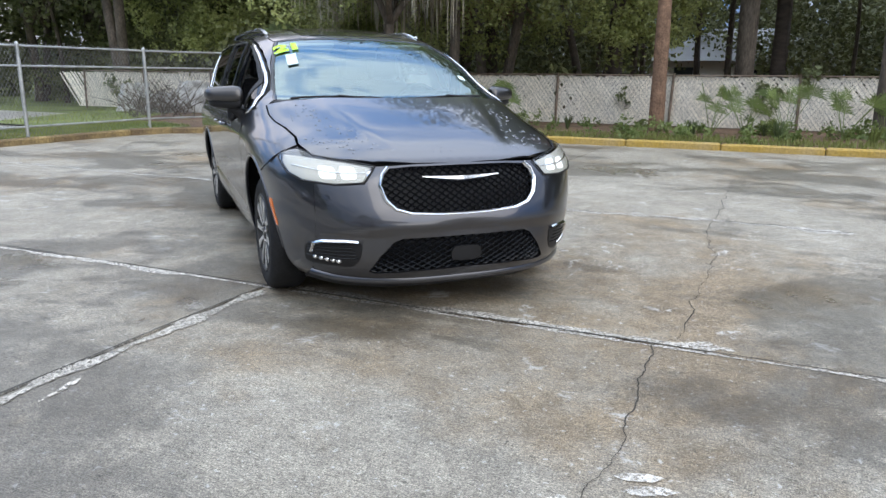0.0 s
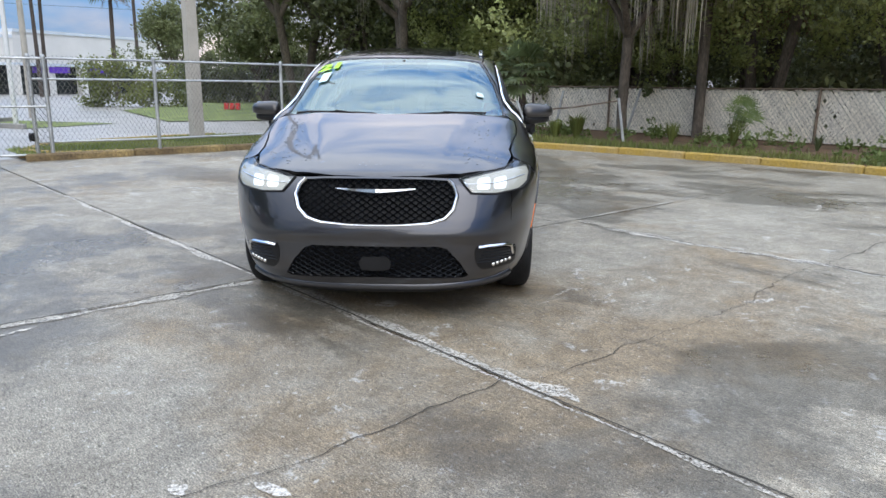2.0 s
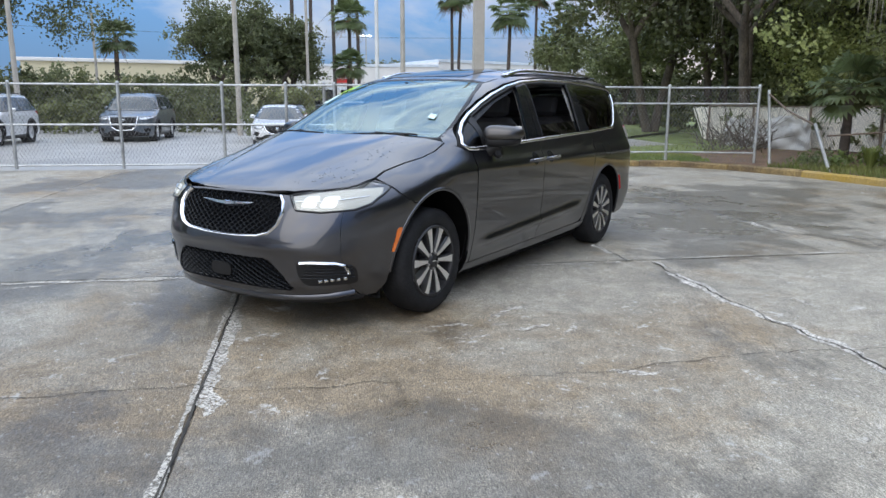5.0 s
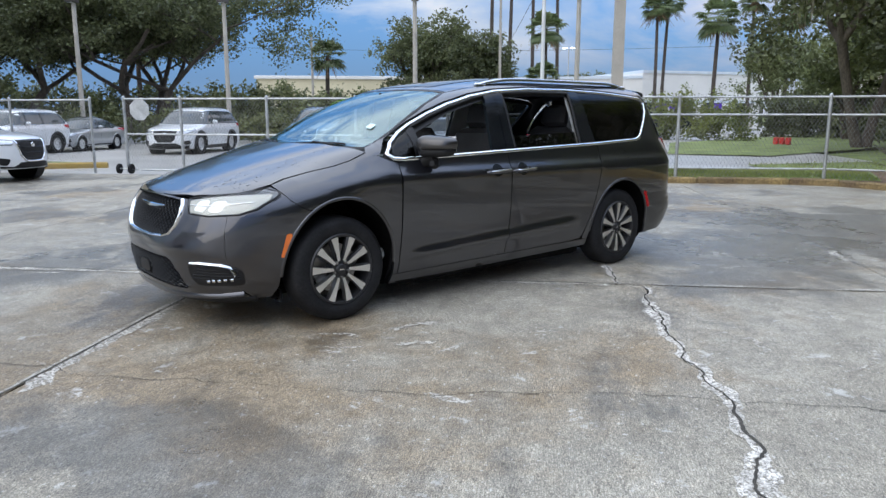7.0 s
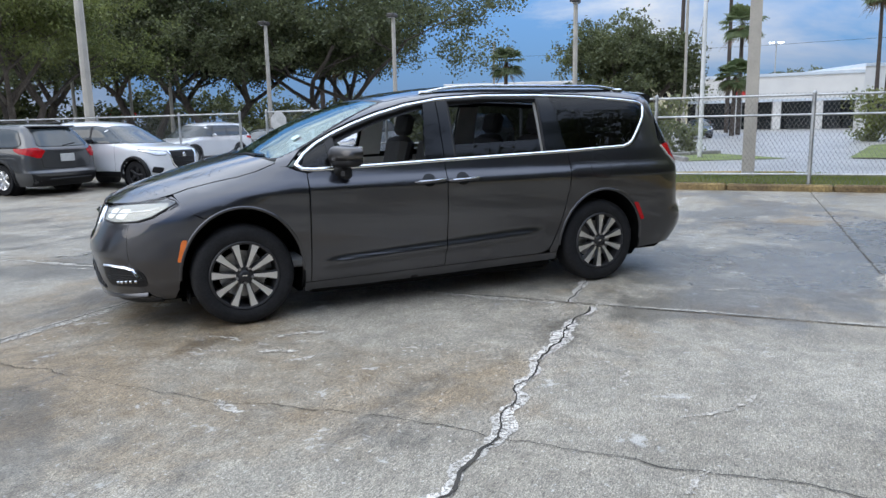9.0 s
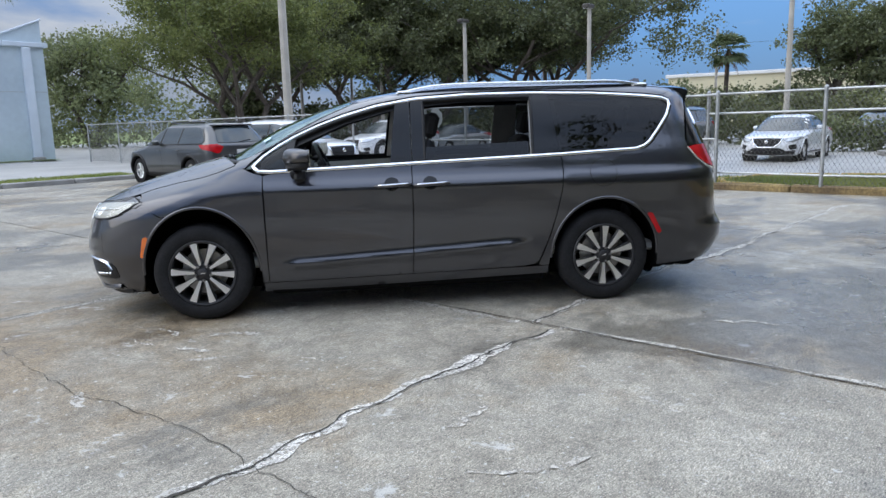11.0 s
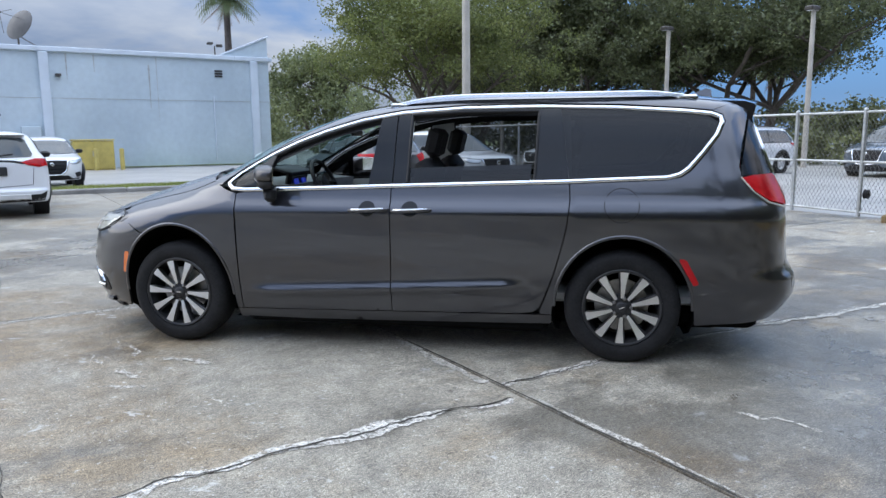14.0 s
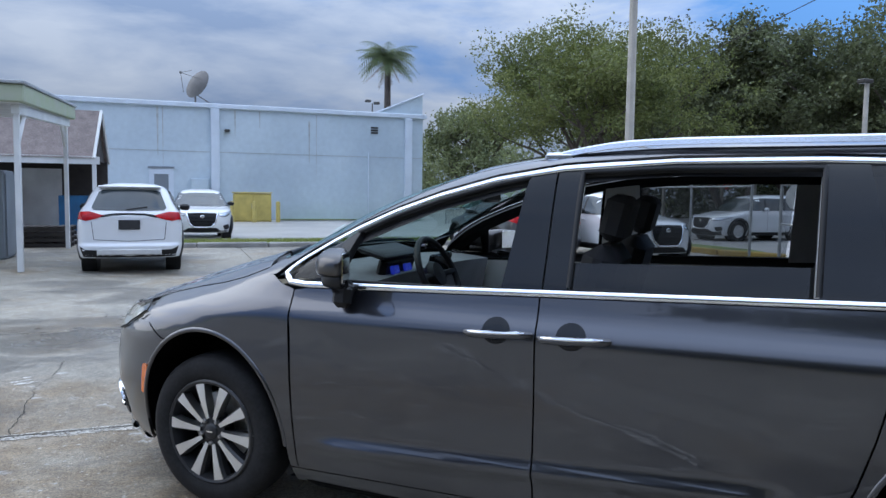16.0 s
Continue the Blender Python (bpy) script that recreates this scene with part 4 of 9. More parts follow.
lamp_zone = [(0.485, 0.866), (0.555, 0.784), (0.70, 0.774), (0.85, 0.788), (0.905, 0.82), (0.925, 0.875), (0.925, 0.905), (0.90, 0.922), (0.83, v_top(2.05, 0.79) - 0.008), (0.76, v_top(2.165, 0.76) - 0.006), (0.64, v_top(2.28, 0.65) - 0.006)]
for sgn, hand in ((1, "left"), (-1, "right")):
    # fender, from the bumper seam to the door
    seam = [(1.80, 0.800), (1.86, 0.835), (1.91, 0.868), (1.945, 0.915)]
    fender = [(1.062, SILL(1.06) + 0.02), (1.10, SILL(1.1) + 0.02)] + arch(1.545, 0.44, 0.505, 178, 60) + seam + [(x - 0.004, z - 0.004) for x, z in hood_line] + [(1.2, 1.128), (1.135, 1.098), (1.062, 1.078)]
    panel("front_fender", [fender], "side", PAINT, van, "", sgn)
    # skin behind the lamp, up to the hood's edge
    panel("lamp_surround", [[(1.80, 0.80), (1.86, 0.83), (1.95, 0.80), (2.08, 0.79), (2.2, 0.80), (2.14, 0.90), (2.06, 0.93)] + [(x + 0.01, z - 0.008) for x, z in hood_line[:1]] + [(1.945, 0.925), (1.90, 0.87)]], "side", PAINT, van, "", sgn, -0.008, 0.0, 0.05)
    # bumper side
    side = [(1.99, 0.30), (1.985, 0.36)] + arch(1.545, 0.44, 0.505, 4, 58) + [(1.806, 0.795), (1.866, 0.829), (1.915, 0.860)]
    edge = [(v_front(Y_CORNER, z), z) for z in (0.87, 0.80, 0.7, 0.6, 0.5, 0.4, 0.3, 0.22)]
    panel("bumper_side", [side + edge + [(2.02, 0.225)]], "side", PAINT, van, "", sgn)
    # doors
    fd = [(1.056, SILL(1.05) + 0.02), (1.052, 0.6), (1.05, 0.9), (1.056, 1.075)] + [(1.0, 1.086), (0.5, 1.098), (-0.042, 1.115), (-0.042, 0.7), (-0.03, SILL(0) + 0.02)]
    panel("front_door", [fd], "side", PAINT, van, "", sgn, step=0.02, swage=door_swage)
    rd = [(-0.037, SILL(0) + 0.02), (-0.049, 0.7), (-0.049, 1.115), (-0.6, 1.131), (-1.2, 1.147), (-1.205, 1.05), (-1.19, 0.9), (-1.155, 0.74), (-1.11, 0.58), (-1.06, 0.44), (-1.02, 0.345), (-0.98, 0.318), (-0.9, SILL(-0.9) + 0.022)]
    panel("sliding_door", [rd], "side", PAINT, van, "", sgn, step=0.02, swage=door_swage)
    # quarter panel with pillar and tail
    q = [(-1.027, 0.33), (-1.067, 0.43), (-1.117, 0.575), (-1.162, 0.74), (-1.197, 0.9), (-1.212, 1.05), (-1.207, 1.148), (-1.5, 1.16), (-1.78, 1.172), (-1.88, 1.19), (-1.935, 1.228), (-2.015, 1.32), (-2.105, 1.44), (-2.145, 1.53), (-2.13, 1.575), (-2.07, 1.598)]
    q += [(-2.2, v_top(-2.2, 0.64)), (-2.30, 1.60), (-2.27, 1.50), (-2.235, 1.38), (-2.215, 1.25), (-2.235, 1.19), (-2.30, 1.10), (-2.39, 1.04), (v_rear(0.80, 1.0), 1.0)] + tail_edge[::-1][1:] + [(-2.1, 0.275), (-1.99, 0.262), (-1.98, 0.365)]
    q += arch(-1.545, 0.435, 0.47, 180, 0)[1:-1] + [(-1.108, 0.365), (-1.10, SILL(-1.1) + 0.02), (-1.03, SILL(-1.0) + 0.02)]
    panel("quarter_panel", [q], "side", PAINT, van, "", sgn)
    # sill
    panel("sill", [[(1.10, SILL(1.1) - 0.06), (1.10, SILL(1.1) + 0.014), (0, SILL(0) + 0.014), (-1.10, SILL(-1.1) + 0.014), (-1.10, SILL(-1.1) - 0.05), (0, SILL(0) - 0.06)]], "side", PAINT, van, "", sgn)
    # roof side and A-pillar
    top_side = [(1.19, 1.135), (1.15, 1.175), (1.07, 1.245), (0.95, 1.312), (0.83, 1.374), (0.65, 1.452), (0.45, 1.522), (0.2, 1.589), (-0.08, 1.634), (-0.5, 1.662), (-1.0, 1.665), (-1.5, 1.65), (-1.9, 1.62), (-2.07, 1.602)]
    panel("roof_side", [upper[1:] + top_side[::-1] + [(1.23, 1.13)]], "side", PAINT, van, "", sgn)
    # black window surround, panes and chrome
    ring = [(x, z) for x, z in chrome_loop]
    bead("window_chrome", ring, "side", CHROME, van, "bright chrome window surround", sgn, 0.028, 0.006, 0.0, 0.04, True)
    bead("window_trim", ring, "side", BLACK_TRIM, van, "black inner window trim", sgn, 0.05, 0.012, -0.036, 0.06, True)
    panel("door_pillar", [[(0.115, 1.127), (0.10, 1.25), (0.075, 1.45), (0.055, 1.59), (-0.052, 1.605), (-0.047, 1.14)]], "side", GLOSS_BLACK, van, "gloss black door pillar", sgn, -0.004, 0.03)
    panel("door_pillar", [[(-0.055, 1.14), (-0.06, 1.606), (-0.155, 1.615), (-0.145, 1.142)]], "side", GLOSS_BLACK, van, "", sgn, -0.004, 0.03)
    panel("rear_pillar", [[(-0.985, 1.165), (-1.0, 1.627), (-1.135, 1.627), (-1.2, 1.172)]], "side", GLOSS_BLACK, van, "", sgn, -0.004, 0.03)
    panel("quarter_window", [[(1.085, 1.13), (0.885, 1.122), (0.885, 1.30), (0.97, 1.258), (1.06, 1.20)]], "side", PRIVACY, van, "small fixed pane ahead of the mirror", sgn, -0.01, 0.0)
    panel("window_post", [[(0.885, 1.122), (0.845, 1.121), (0.815, 1.345), (0.845, 1.328), (0.885, 1.302)]], "side", BLACK_TRIM, van, "", sgn, -0.006, 0.03)
    panel("rear_side_window", [[(-1.2, 1.178), (-1.135, 1.627), (-1.5, 1.612), (-1.9, 1.583), (-2.05, 1.566), (-2.10, 1.53), (-2.07, 1.45), (-1.98, 1.335), (-1.9, 1.25), (-1.85, 1.22), (-1.79, 1.203), (-1.5, 1.191)]], "side", PRIVACY, van, "dark tinted rear side window", sgn, -0.008, 0.0)
    if sgn > 0:
        panel("sliding_door_window", [[(-0.15, 1.155), (-0.152, 1.255), (-0.96, 1.278), (-0.955, 1.175)]], "side", PRIVACY, van, "tinted sliding door window wound most of the way down", sgn, -0.02, 0.0)
    else:
        panel("sliding_door_window", [[(-0.15, 1.155), (-0.155, 1.606), (-0.5, 1.622), (-0.99, 1.62), (-0.955, 1.175)]], "side", MID_GLASS, van, "closed tinted sliding door window", sgn, -0.02, 0.0)
    # window seals
    bead("window_seal", [(0.80, 1.128), (0.115, 1.133)], "side", BLACK_TRIM, van, "", sgn, 0.016, 0.006, -0.006)
    bead("window_seal", [(0.83, 1.335), (0.65, 1.412), (0.45, 1.482), (0.2, 1.55), (0.055, 1.58)], "side", BLACK_TRIM, van, "", sgn, 0.02, 0.008, -0.008)
    bead("window_seal", [(-0.15, 1.16), (-0.155, 1.60), (-0.5, 1.618), (-1.0, 1.617), (-0.985, 1.18)], "side", BLACK_TRIM, van, "", sgn, 0.022, 0.008, -0.008)
    # wheel arch lips
    for cx, a, b_, lo, hi in ((1.545, 0.433, 0.498, 0, 180), (-1.545, 0.428, 0.463, 0, 180)):
        bead("arch_lip", arch(cx, a, b_, lo, hi, 30), "side", PAINT, van, "rolled wheel arch edge", sgn, 0.022, 0.006, 0.0)
    # handles
    for x0 in (0.235, -0.055):
        cup = [(x0 - 0.125 + 0.056 * math.cos(w), 0.985 + 0.05 * math.sin(w)) for w in [2 * math.pi * i / 24 for i in range(24)]]
        # flat disc on the skin; its black stands in for the cup's shade
        panel("handle_cup", [cup], "side", GLOSS_BLACK, van, "flat black disc for the shade in the handle hollow", sgn, 0.0015, 0.002, 0.03)
        h = Build()
        ys = v_side(x0 - 0.13, 0.98)
        path = [Vector((x0 - 0.27 * t, sgn * (ys + 0.006 + 0.036 * math.sin(math.pi * min(1, max(0, t))) ** 0.5), 0.972 + 0.012 * t)) for t in [i / 12 for i in range(13)]]
        h.tube(path, [0.008] + [0.0145] * 11 + [0.008], 10)
        grip = h.thing("door_handle", PAINT, van, "dark grey door handle with a chrome strip")
        h = Build()
        h.tube([p + Vector((0, sgn * 0.008, 0.0085)) for p in path[1:-1]], [0.004] + [0.0075] * 9 + [0.004], 8)
        h.thing("handle_strip", CHROME, grip, "chrome strip")
    # lamps and markers on the side
    panel("side_marker", [rounded([(1.965, 0.50), (1.99, 0.50), (1.955, 0.655), (1.915, 0.655)], 0.02)], "side", ORANGE, van, "orange side marker", sgn, 0.004, 0.01, 0.03)
    panel("rear_reflector", [rounded([(-1.870, 0.695), (-1.915, 0.695), (-2.0, 0.54), (-1.968, 0.525)], 0.02)], "side", RED_LENS, van, "red reflector", sgn, 0.004, 0.01, 0.03)
    fuel = [(-1.525 + 0.105 * math.cos(w), 1.02 + 0.105 * math.sin(w)) for w in [2 * math.pi * i / 36 for i in range(36)]]
    if sgn > 0:
        bead("fuel_flap", fuel, "side", BLACK_TRIM, van, "round fuel flap seam", sgn, 0.005, 0.001, 0.0004, 0.03, True)
    # tail lamp and rear quarter glass
    tl = [(-2.222, 1.185), (-2.30, 1.20), (-2.42, 1.205), (v_rear(0.74, 1.19), 1.19), (v_rear(0.7, 1.08), 1.08), (v_rear(0.76, 1.015), 1.015), (-2.39, 1.05), (-2.30, 1.11)]
    panel("tail_lamp", [tl], "side", RED_LENS, van, "red tail lamp", sgn, 0.012, 0.03, 0.03)
    bead("tail_lamp_chrome", [(-2.222, 1.19), (-2.30, 1.10), (-2.39, 1.038), (v_rear(0.78, 1.005), 1.005)], "side", CHROME, van, "", sgn, 0.012, 0.012, 0.004, 0.03)
    panel("rear_quarter_glass", [[(-2.225, 1.20), (-2.24, 1.30), (-2.265, 1.42), (-2.30, 1.545), (v_rear(0.62, 1.5), 1.5), (v_rear(0.68, 1.38), 1.38), (v_rear(0.72, 1.21), 1.21)]], "side", GLOSS_BLACK, van, "dark corner glass", sgn, 0.002, 0.02)
    bead("corner_chrome", [(v_rear(0.61, 1.52), 1.52), (v_rear(0.68, 1.38), 1.38), (v_rear(0.72, 1.21), 1.21)], "side", CHROME, van, "", sgn, 0.014, 0.01, 0.003, 0.03)
    # dark liners: behind the gaps, wheel wells
    panel("inner_panel", [[(1.12, 0.20), (1.10, 1.09), (0, 1.12), (-1.9, 1.17), (-2.3, 1.1), (-2.4, 0.4), (-2.0, 0.35)] + arch(-1.545, 0.46, 0.49, 170, 10) + [(-1.06, 0.22)]], "side", BLACK_TRIM, van, "", sgn, -0.04, 0.0, 0.09)
    for cx, a, b_ in ((1.545, 0.455, 0.52), (-1.545, 0.45, 0.485)):
        w = Build()
        al = [(x, max(0.19, z)) for x, z in arch(cx, a, b_, -30, 210, 24)]
        w.add([(x, sgn * 0.55, z) for x, z in al] + [(x, sgn * (v_side(x, max(0.2, z)) - 0.02), z) for x, z in al], [(i, i + 1, len(al) + i + 1, len(al) + i) for i in range(len(al) - 1)])
        w.add([(x, sgn * 0.55, z) for x, z in al], [tuple(range(len(al)))])
        w.thing("wheel_well", FELT, van, "")
    # headlamp
    lz = [(sgn * y, z) for y, z in lamp_zone]
    panel("headlamp_bowl", [lz], "front", REFLECTOR, van, "", 1, -0.05, 0.0, 0.04)
    panel("headlamp_lens", [lz], "front", LENS, van, "clear headlamp cover", 1, 0.009, 0.0, 0.04)
    bead("headlamp_edge", lz, "front", BLACK_TRIM, van, "", 1, 0.010, 0.004, 0.007, 0.03, True)
    for y0 in (0.585, 0.685):
        core = rounded([(y0, 0.803), (y0 + 0.078, 0.800), (y0 + 0.082, 0.868), (y0 + 0.006, 0.862)], 0.02)
        panel("headlamp_projector", [[(sgn * y, z) for y, z in core]], "front", HEADLAMP_CORE, van, "bright square lamp core", 1, 0.006, 0.0, 0.03)
    bead("headlamp_bar", [(sgn * y, z) for y, z in ((0.535, 0.832), (0.70, 0.834), (0.88, 0.862))], "front", REFLECTOR, van, "", 1, 0.008, 0.004, 0.007, 0.03)
    glow = [(0.51, 0.860), (0.562, 0.790), (0.70, 0.781), (0.845, 0.795), (0.897, 0.826), (0.915, 0.876), (0.90, 0.908), (0.83, 0.905), (0.76, 0.899), (0.64, 0.884)]
    panel("headlamp_light", [[(sgn * y, z) for y, z in glow]], "front", HEADLAMP, van, "lit white headlamp", 1, 0.004, 0.0, 0.04)
    # fog lamp pocket
    fog = [(0.58, 0.472), (0.80, 0.462), (0.845, 0.43), (0.835, 0.325), (0.62, 0.322), (0.585, 0.38)]
    panel("fog_pocket", [rounded([(sgn * y, z) for y, z in fog], 0.03)], "front", BLACK_TRIM, van, "black fog lamp pocket", 1, 0.003, 0.01, 0.03)
    bead("fog_trim", [(sgn * y, z) for y, z in [(0.60, 0.468), (0.66, 0.472), (0.77, 0.464), (0.805, 0.448), (0.815, 0.395)]], "front", CHROME, van, "chrome fog lamp trim", 1, 0.022, 0.012, 0.004, 0.03)
    for i in range(5):
        fl = Build()
        y = 0.695 + 0.026 * i
        p = v_map("front", sgn * y, 0.352 + 0.003 * i)
        fl.lathe([(0.0, 0.014), (0.010, 0.011), (0.0125, 0.0), (0.013, -0.004)], Matrix.Translation(p + Vector((0.006, 0, 0))) @ pose(0, 0, 0, 0, 90, 0), 10)
        fl.thing("fog_lamp", REFLECTOR, van, "small clear fog lamp")
    for k in range(5):
        bead("fog_mesh", [(sgn * (0.60 + 0.01 * k), 0.375 + 0.02 * k), (sgn * 0.83, 0.372 + 0.018 * k)], "front", GLOSS_BLACK, van, "", 1, 0.006, 0.005, 0.003)

# ---- front ----
fascia = [(y, z) for y, z in [(0.49, 0.868), (0.556, 0.782), (0.70, 0.774), (Y_CORNER, 0.792), (Y_CORNER, 0.6), (Y_CORNER, 0.4), (Y_CORNER, 0.21)]]
outer = [(0, 0.878), (0.25, 0.877), (0.42, 0.870)] + fascia + [(0.5, 0.20), (0, 0.20)]
full = outer + [(-y, z) for y, z in outer[::-1] if y > 0]
grille = [(0, 0.868), (0.30, 0.866), (0.415, 0.858), (0.452, 0.83), (0.470, 0.775), (0.448, 0.70), (0.40, 0.652), (0.32, 0.628), (0.15, 0.618), (0, 0.616)]
mirror_loop = lambda h: h + [(-y, z) for y, z in h[::-1] if y > 1e-6]
grille_loop = mirror_loop(grille)
intake = [(0, 0.487), (0.37, 0.487), (0.42, 0.468), (0.49, 0.39), (0.545, 0.30), (0.52, 0.285), (0.3, 0.292), (0, 0.298)]
intake_loop = mirror_loop(intake)
panel("front_bumper", [full, grille_loop[::-1], intake_loop[::-1]], "front", PAINT, van, "dark grey front bumper", 1, 0.0, 0.02, 0.028, swage=bumper_swage)
panel("grille_back", [grille_loop], "front", BLACK_TRIM, van, "", 1, -0.035, 0.0, 0.06)
panel("intake_back", [intake_loop], "front", BLACK_TRIM, van, "", 1, -0.035, 0.0, 0.06)


def lattice(name, loop, label, wide, tall, parent):
    """Crossing wavy bars clipped to a loop: an open diamond grille."""
    ys = [p[0] for p in loop]
    zs = [p[1] for p in loop]
    b = Build()
    k = math.tan(math.atan2(tall, wide))
    for s in (1, -1):
        c = -2.0
        while c < 2.0:
            run = []
            n = 90
            for i in range(n + 1):
                z = min(zs) + (max(zs) - min(zs)) * i / n
                y = c + s * (z - min(zs)) / k + 0.004 * math.sin(z * 2 * math.pi / tall * 2)
                if inside([loop], y, z):
                    run.append((y, z))
                else:
                    if len(run) > 2:
                        bead("", run, "front", None, None, "", 1, 0.008, 0.010, -0.016, 0.02, False, b)
                    run = []
            if len(run) > 2:
                bead("", run, "front", None, None, "", 1, 0.008, 0.010, -0.016, 0.02, False, b)
            c += wide
    return b.thing(name, GLOSS_BLACK, parent, label, True, 60)


lattice("grille_mesh", grille_loop, "black diamond mesh grille", 0.052, 0.036, van)
lattice("intake_mesh", intake_loop, "black mesh air intake", 0.060, 0.032, van)
lower_trim = [(0.455, 0.828), (0.474, 0.772), (0.452, 0.695), (0.402, 0.645), (0.32, 0.620), (0.15, 0.609), (0, 0.607)]
bead("grille_chrome", [(0.42, 0.862)] + lower_trim + [(-y, z) for y, z in lower_trim[::-1][1:]] + [(-0.42, 0.862)], "front", CHROME, van, "bright chrome grille surround", 1, 0.026, 0.016, 0.0, 0.03)
# winged badge as a plain chrome shape
wing = Build()
for s in (1, -1):
    n = 10
    vs = []
    for i in range(n + 1):
        t = i / n
        y = s * 0.235 * t
        zc, h = 0.797 + 0.016 * t ** 1.5, 0.018 * (1 - t) ** 0.7 + 0.002
        x = v_front(y, zc)
        vs += [(x + 0.004, y, zc - h), (x + 0.020 - 0.012 * t, y, zc - h * 0.2), (x + 0.018 - 0.012 * t, y, zc + h * 0.8), (x + 0.004, y, zc + h)]
    wing.add(vs, [(i * 4 + j, i * 4 + 4 + j, i * 4 + 5 + j, i * 4 + 1 + j) if s < 0 else (i * 4 + 1 + j, i * 4 + 5 + j, i * 4 + 4 + j, i * 4 + j) for i in range(n) for j in range(3)])
wing.thing("badge", CHROME, van, "chrome wing-shaped badge")
radar = [(y * 1.0, z) for y, z in mirror_loop([(0, 0.425), (0.075, 0.425), (0.095, 0.39), (0.085, 0.345), (0, 0.34)])]
panel("sensor_cover", [rounded(radar, 0.02)], "front", BLACK_TRIM, van, "flat black sensor cover", 1, 0.004, 0.02, 0.03)
lip_path = [(0.80, 0.262), (0.7, 0.246), (0.5, 0.238), (0.25, 0.235), (0, 0.235)]
bead("bumper_lip", lip_path + [(-y, z) for y, z in lip_path[::-1][1:]], "front", PAINT, van, "", 1, 0.04, 0.022, 0.0, 0.05)
bead("chin_spoiler", [(y, z - 0.045) for y, z in lip_path + [(-y, z) for y, z in lip_path[::-1][1:]]], "front", BLACK_TRIM, van, "black chin strip", 1, 0.05, 0.012, 0.0, 0.05)

# ---- hood, screen and roof ----
hood_loop = hood_edge + [(1.27, 0.86), (1.30, 0.80), (1.385, 0.58), (1.45, 0.3), (1.475, 0.0)]
hood_full = [(x, y) for x, y in hood_loop] + [(x, -y) for x, y in hood_loop[::-1] if y > 0]
panel("hood", [hood_full], "top", PAINT, van, "grey hood beaded with rain", 1, 0.0, 0.02, 0.032, swage=hood_crease)
screen = screen_low + pillar_line[1:] + screen_top[1:]
screen_full = screen + [(x, -y) for x, y in screen[::-1] if y > 0]
panel("windscreen", [screen_full], "top", SCREEN_GLASS, van, "large raked windscreen", 1, -0.006, 0.0, 0.07)
bead("screen_border", [(x - 0.03, y * 0.985) for x, y in screen_top] + [(x - 0.03, -y * 0.985) for x, y in screen_top[::-1][1:]], "top", GLOSS_BLACK, van, "", 1, 0.06, 0.003, -0.004)
for s in (1, -1):
    bead("screen_border", [(x, s * (y - 0.012)) for x, y in pillar_line], "top", GLOSS_BLACK, van, "", 1, 0.03, 0.003, -0.003)
bead("cowl", [(x - 0.012, y) for x, y in screen_low[::-1]] + [(x - 0.012, -y) for x, y in screen_low[1:]], "top", BLACK_TRIM, van, "black cowl panel", 1, 0.05, 0.006, -0.010)
roof_front = [(x - 0.04, y) for x, y in screen_top]
roof = [(roof_front[-1][0], 0)] + roof_front[::-1][1:] + roof_line[1:] + [(-2.32, 0.5), (-2.37, 0.25), (-2.385, 0.0)]
panel("roof", [roof + [(x, -y) for x, y in roof[::-1] if abs(y) > 1e-6]], "top", PAINT, van, "grey roof", 1, 0.0, 0.02, 0.08)
sunroof = [(0.33, 0.0), (0.31, 0.38), (0.27, 0.42), (-0.5, 0.43), (-0.52, 0.0)]
panel("sunroof", [sunroof + [(x, -y) for x, y in sunroof[::-1] if y > 0]], "top", GLOSS_BLACK, van, "dark glass roof panel", 1, 0.003, 0.004, 0.08)
for s in (1, -1):
    r = Build()
    path = []
    for i in range(25):
        t = i / 24
        x = 0.02 - 2.0 * t
        lift = 0.030 * min(1, 7 * t, 7 * (1 - t)) ** 0.7
        path.append(Vector((x, s * (0.645 - 0.008 * math.cos(6 * t)), v_top(x, 0.645) + lift)))
    vs = []
    for p in path:
        vs += [p + Vector((0, dy * s, dz)) for dy, dz in ((-0.018, -0.013), (-0.016, 0.008), (0, 0.014), (0.018, 0.006), (0.022, -0.013))]
    r.add(vs, [(i * 5 + j, i * 5 + 5 + j, i * 5 + 5 + (j + 1) % 5, i * 5 + (j + 1) % 5) for i in range(24) for j in range(5)])
    for x in (0.0, -1.96):
        r.box(x - 0.03 if x > -1 else x + 0.03, s * 0.645, v_top(x, 0.645) + 0.006, 0.13, 0.032, 0.036, None, 0.012)
    r.thing("roof_rail", SATIN, van, "bright silver roof rail")
    bead("rail_gasket", [(0.0, s * 0.64), (-0.7, s * 0.645), (-1.95, s * 0.64)], "top", BLACK_TRIM, van, "", 1, 0.022, 0.004, 0.0)
fin = Build()
fin.add([(-1.98, -0.03, v_top(-2, 0) - 0.005), (-1.98, 0.03, v_top(-2, 0) - 0.005), (-2.18, 0.03, v_top(-2.18, 0) - 0.005), (-2.18, -0.03, v_top(-2.18, 0) - 0.005), (-2.13, 0, v_top(-2.1, 0) + 0.07), (-2.17, 0, v_top(-2.1, 0) + 0.065)],
        [(0, 1, 4), (1, 2, 5, 4), (2, 3, 5), (3, 0, 4, 5)])
fin.thing("antenna_fin", PAINT, van)

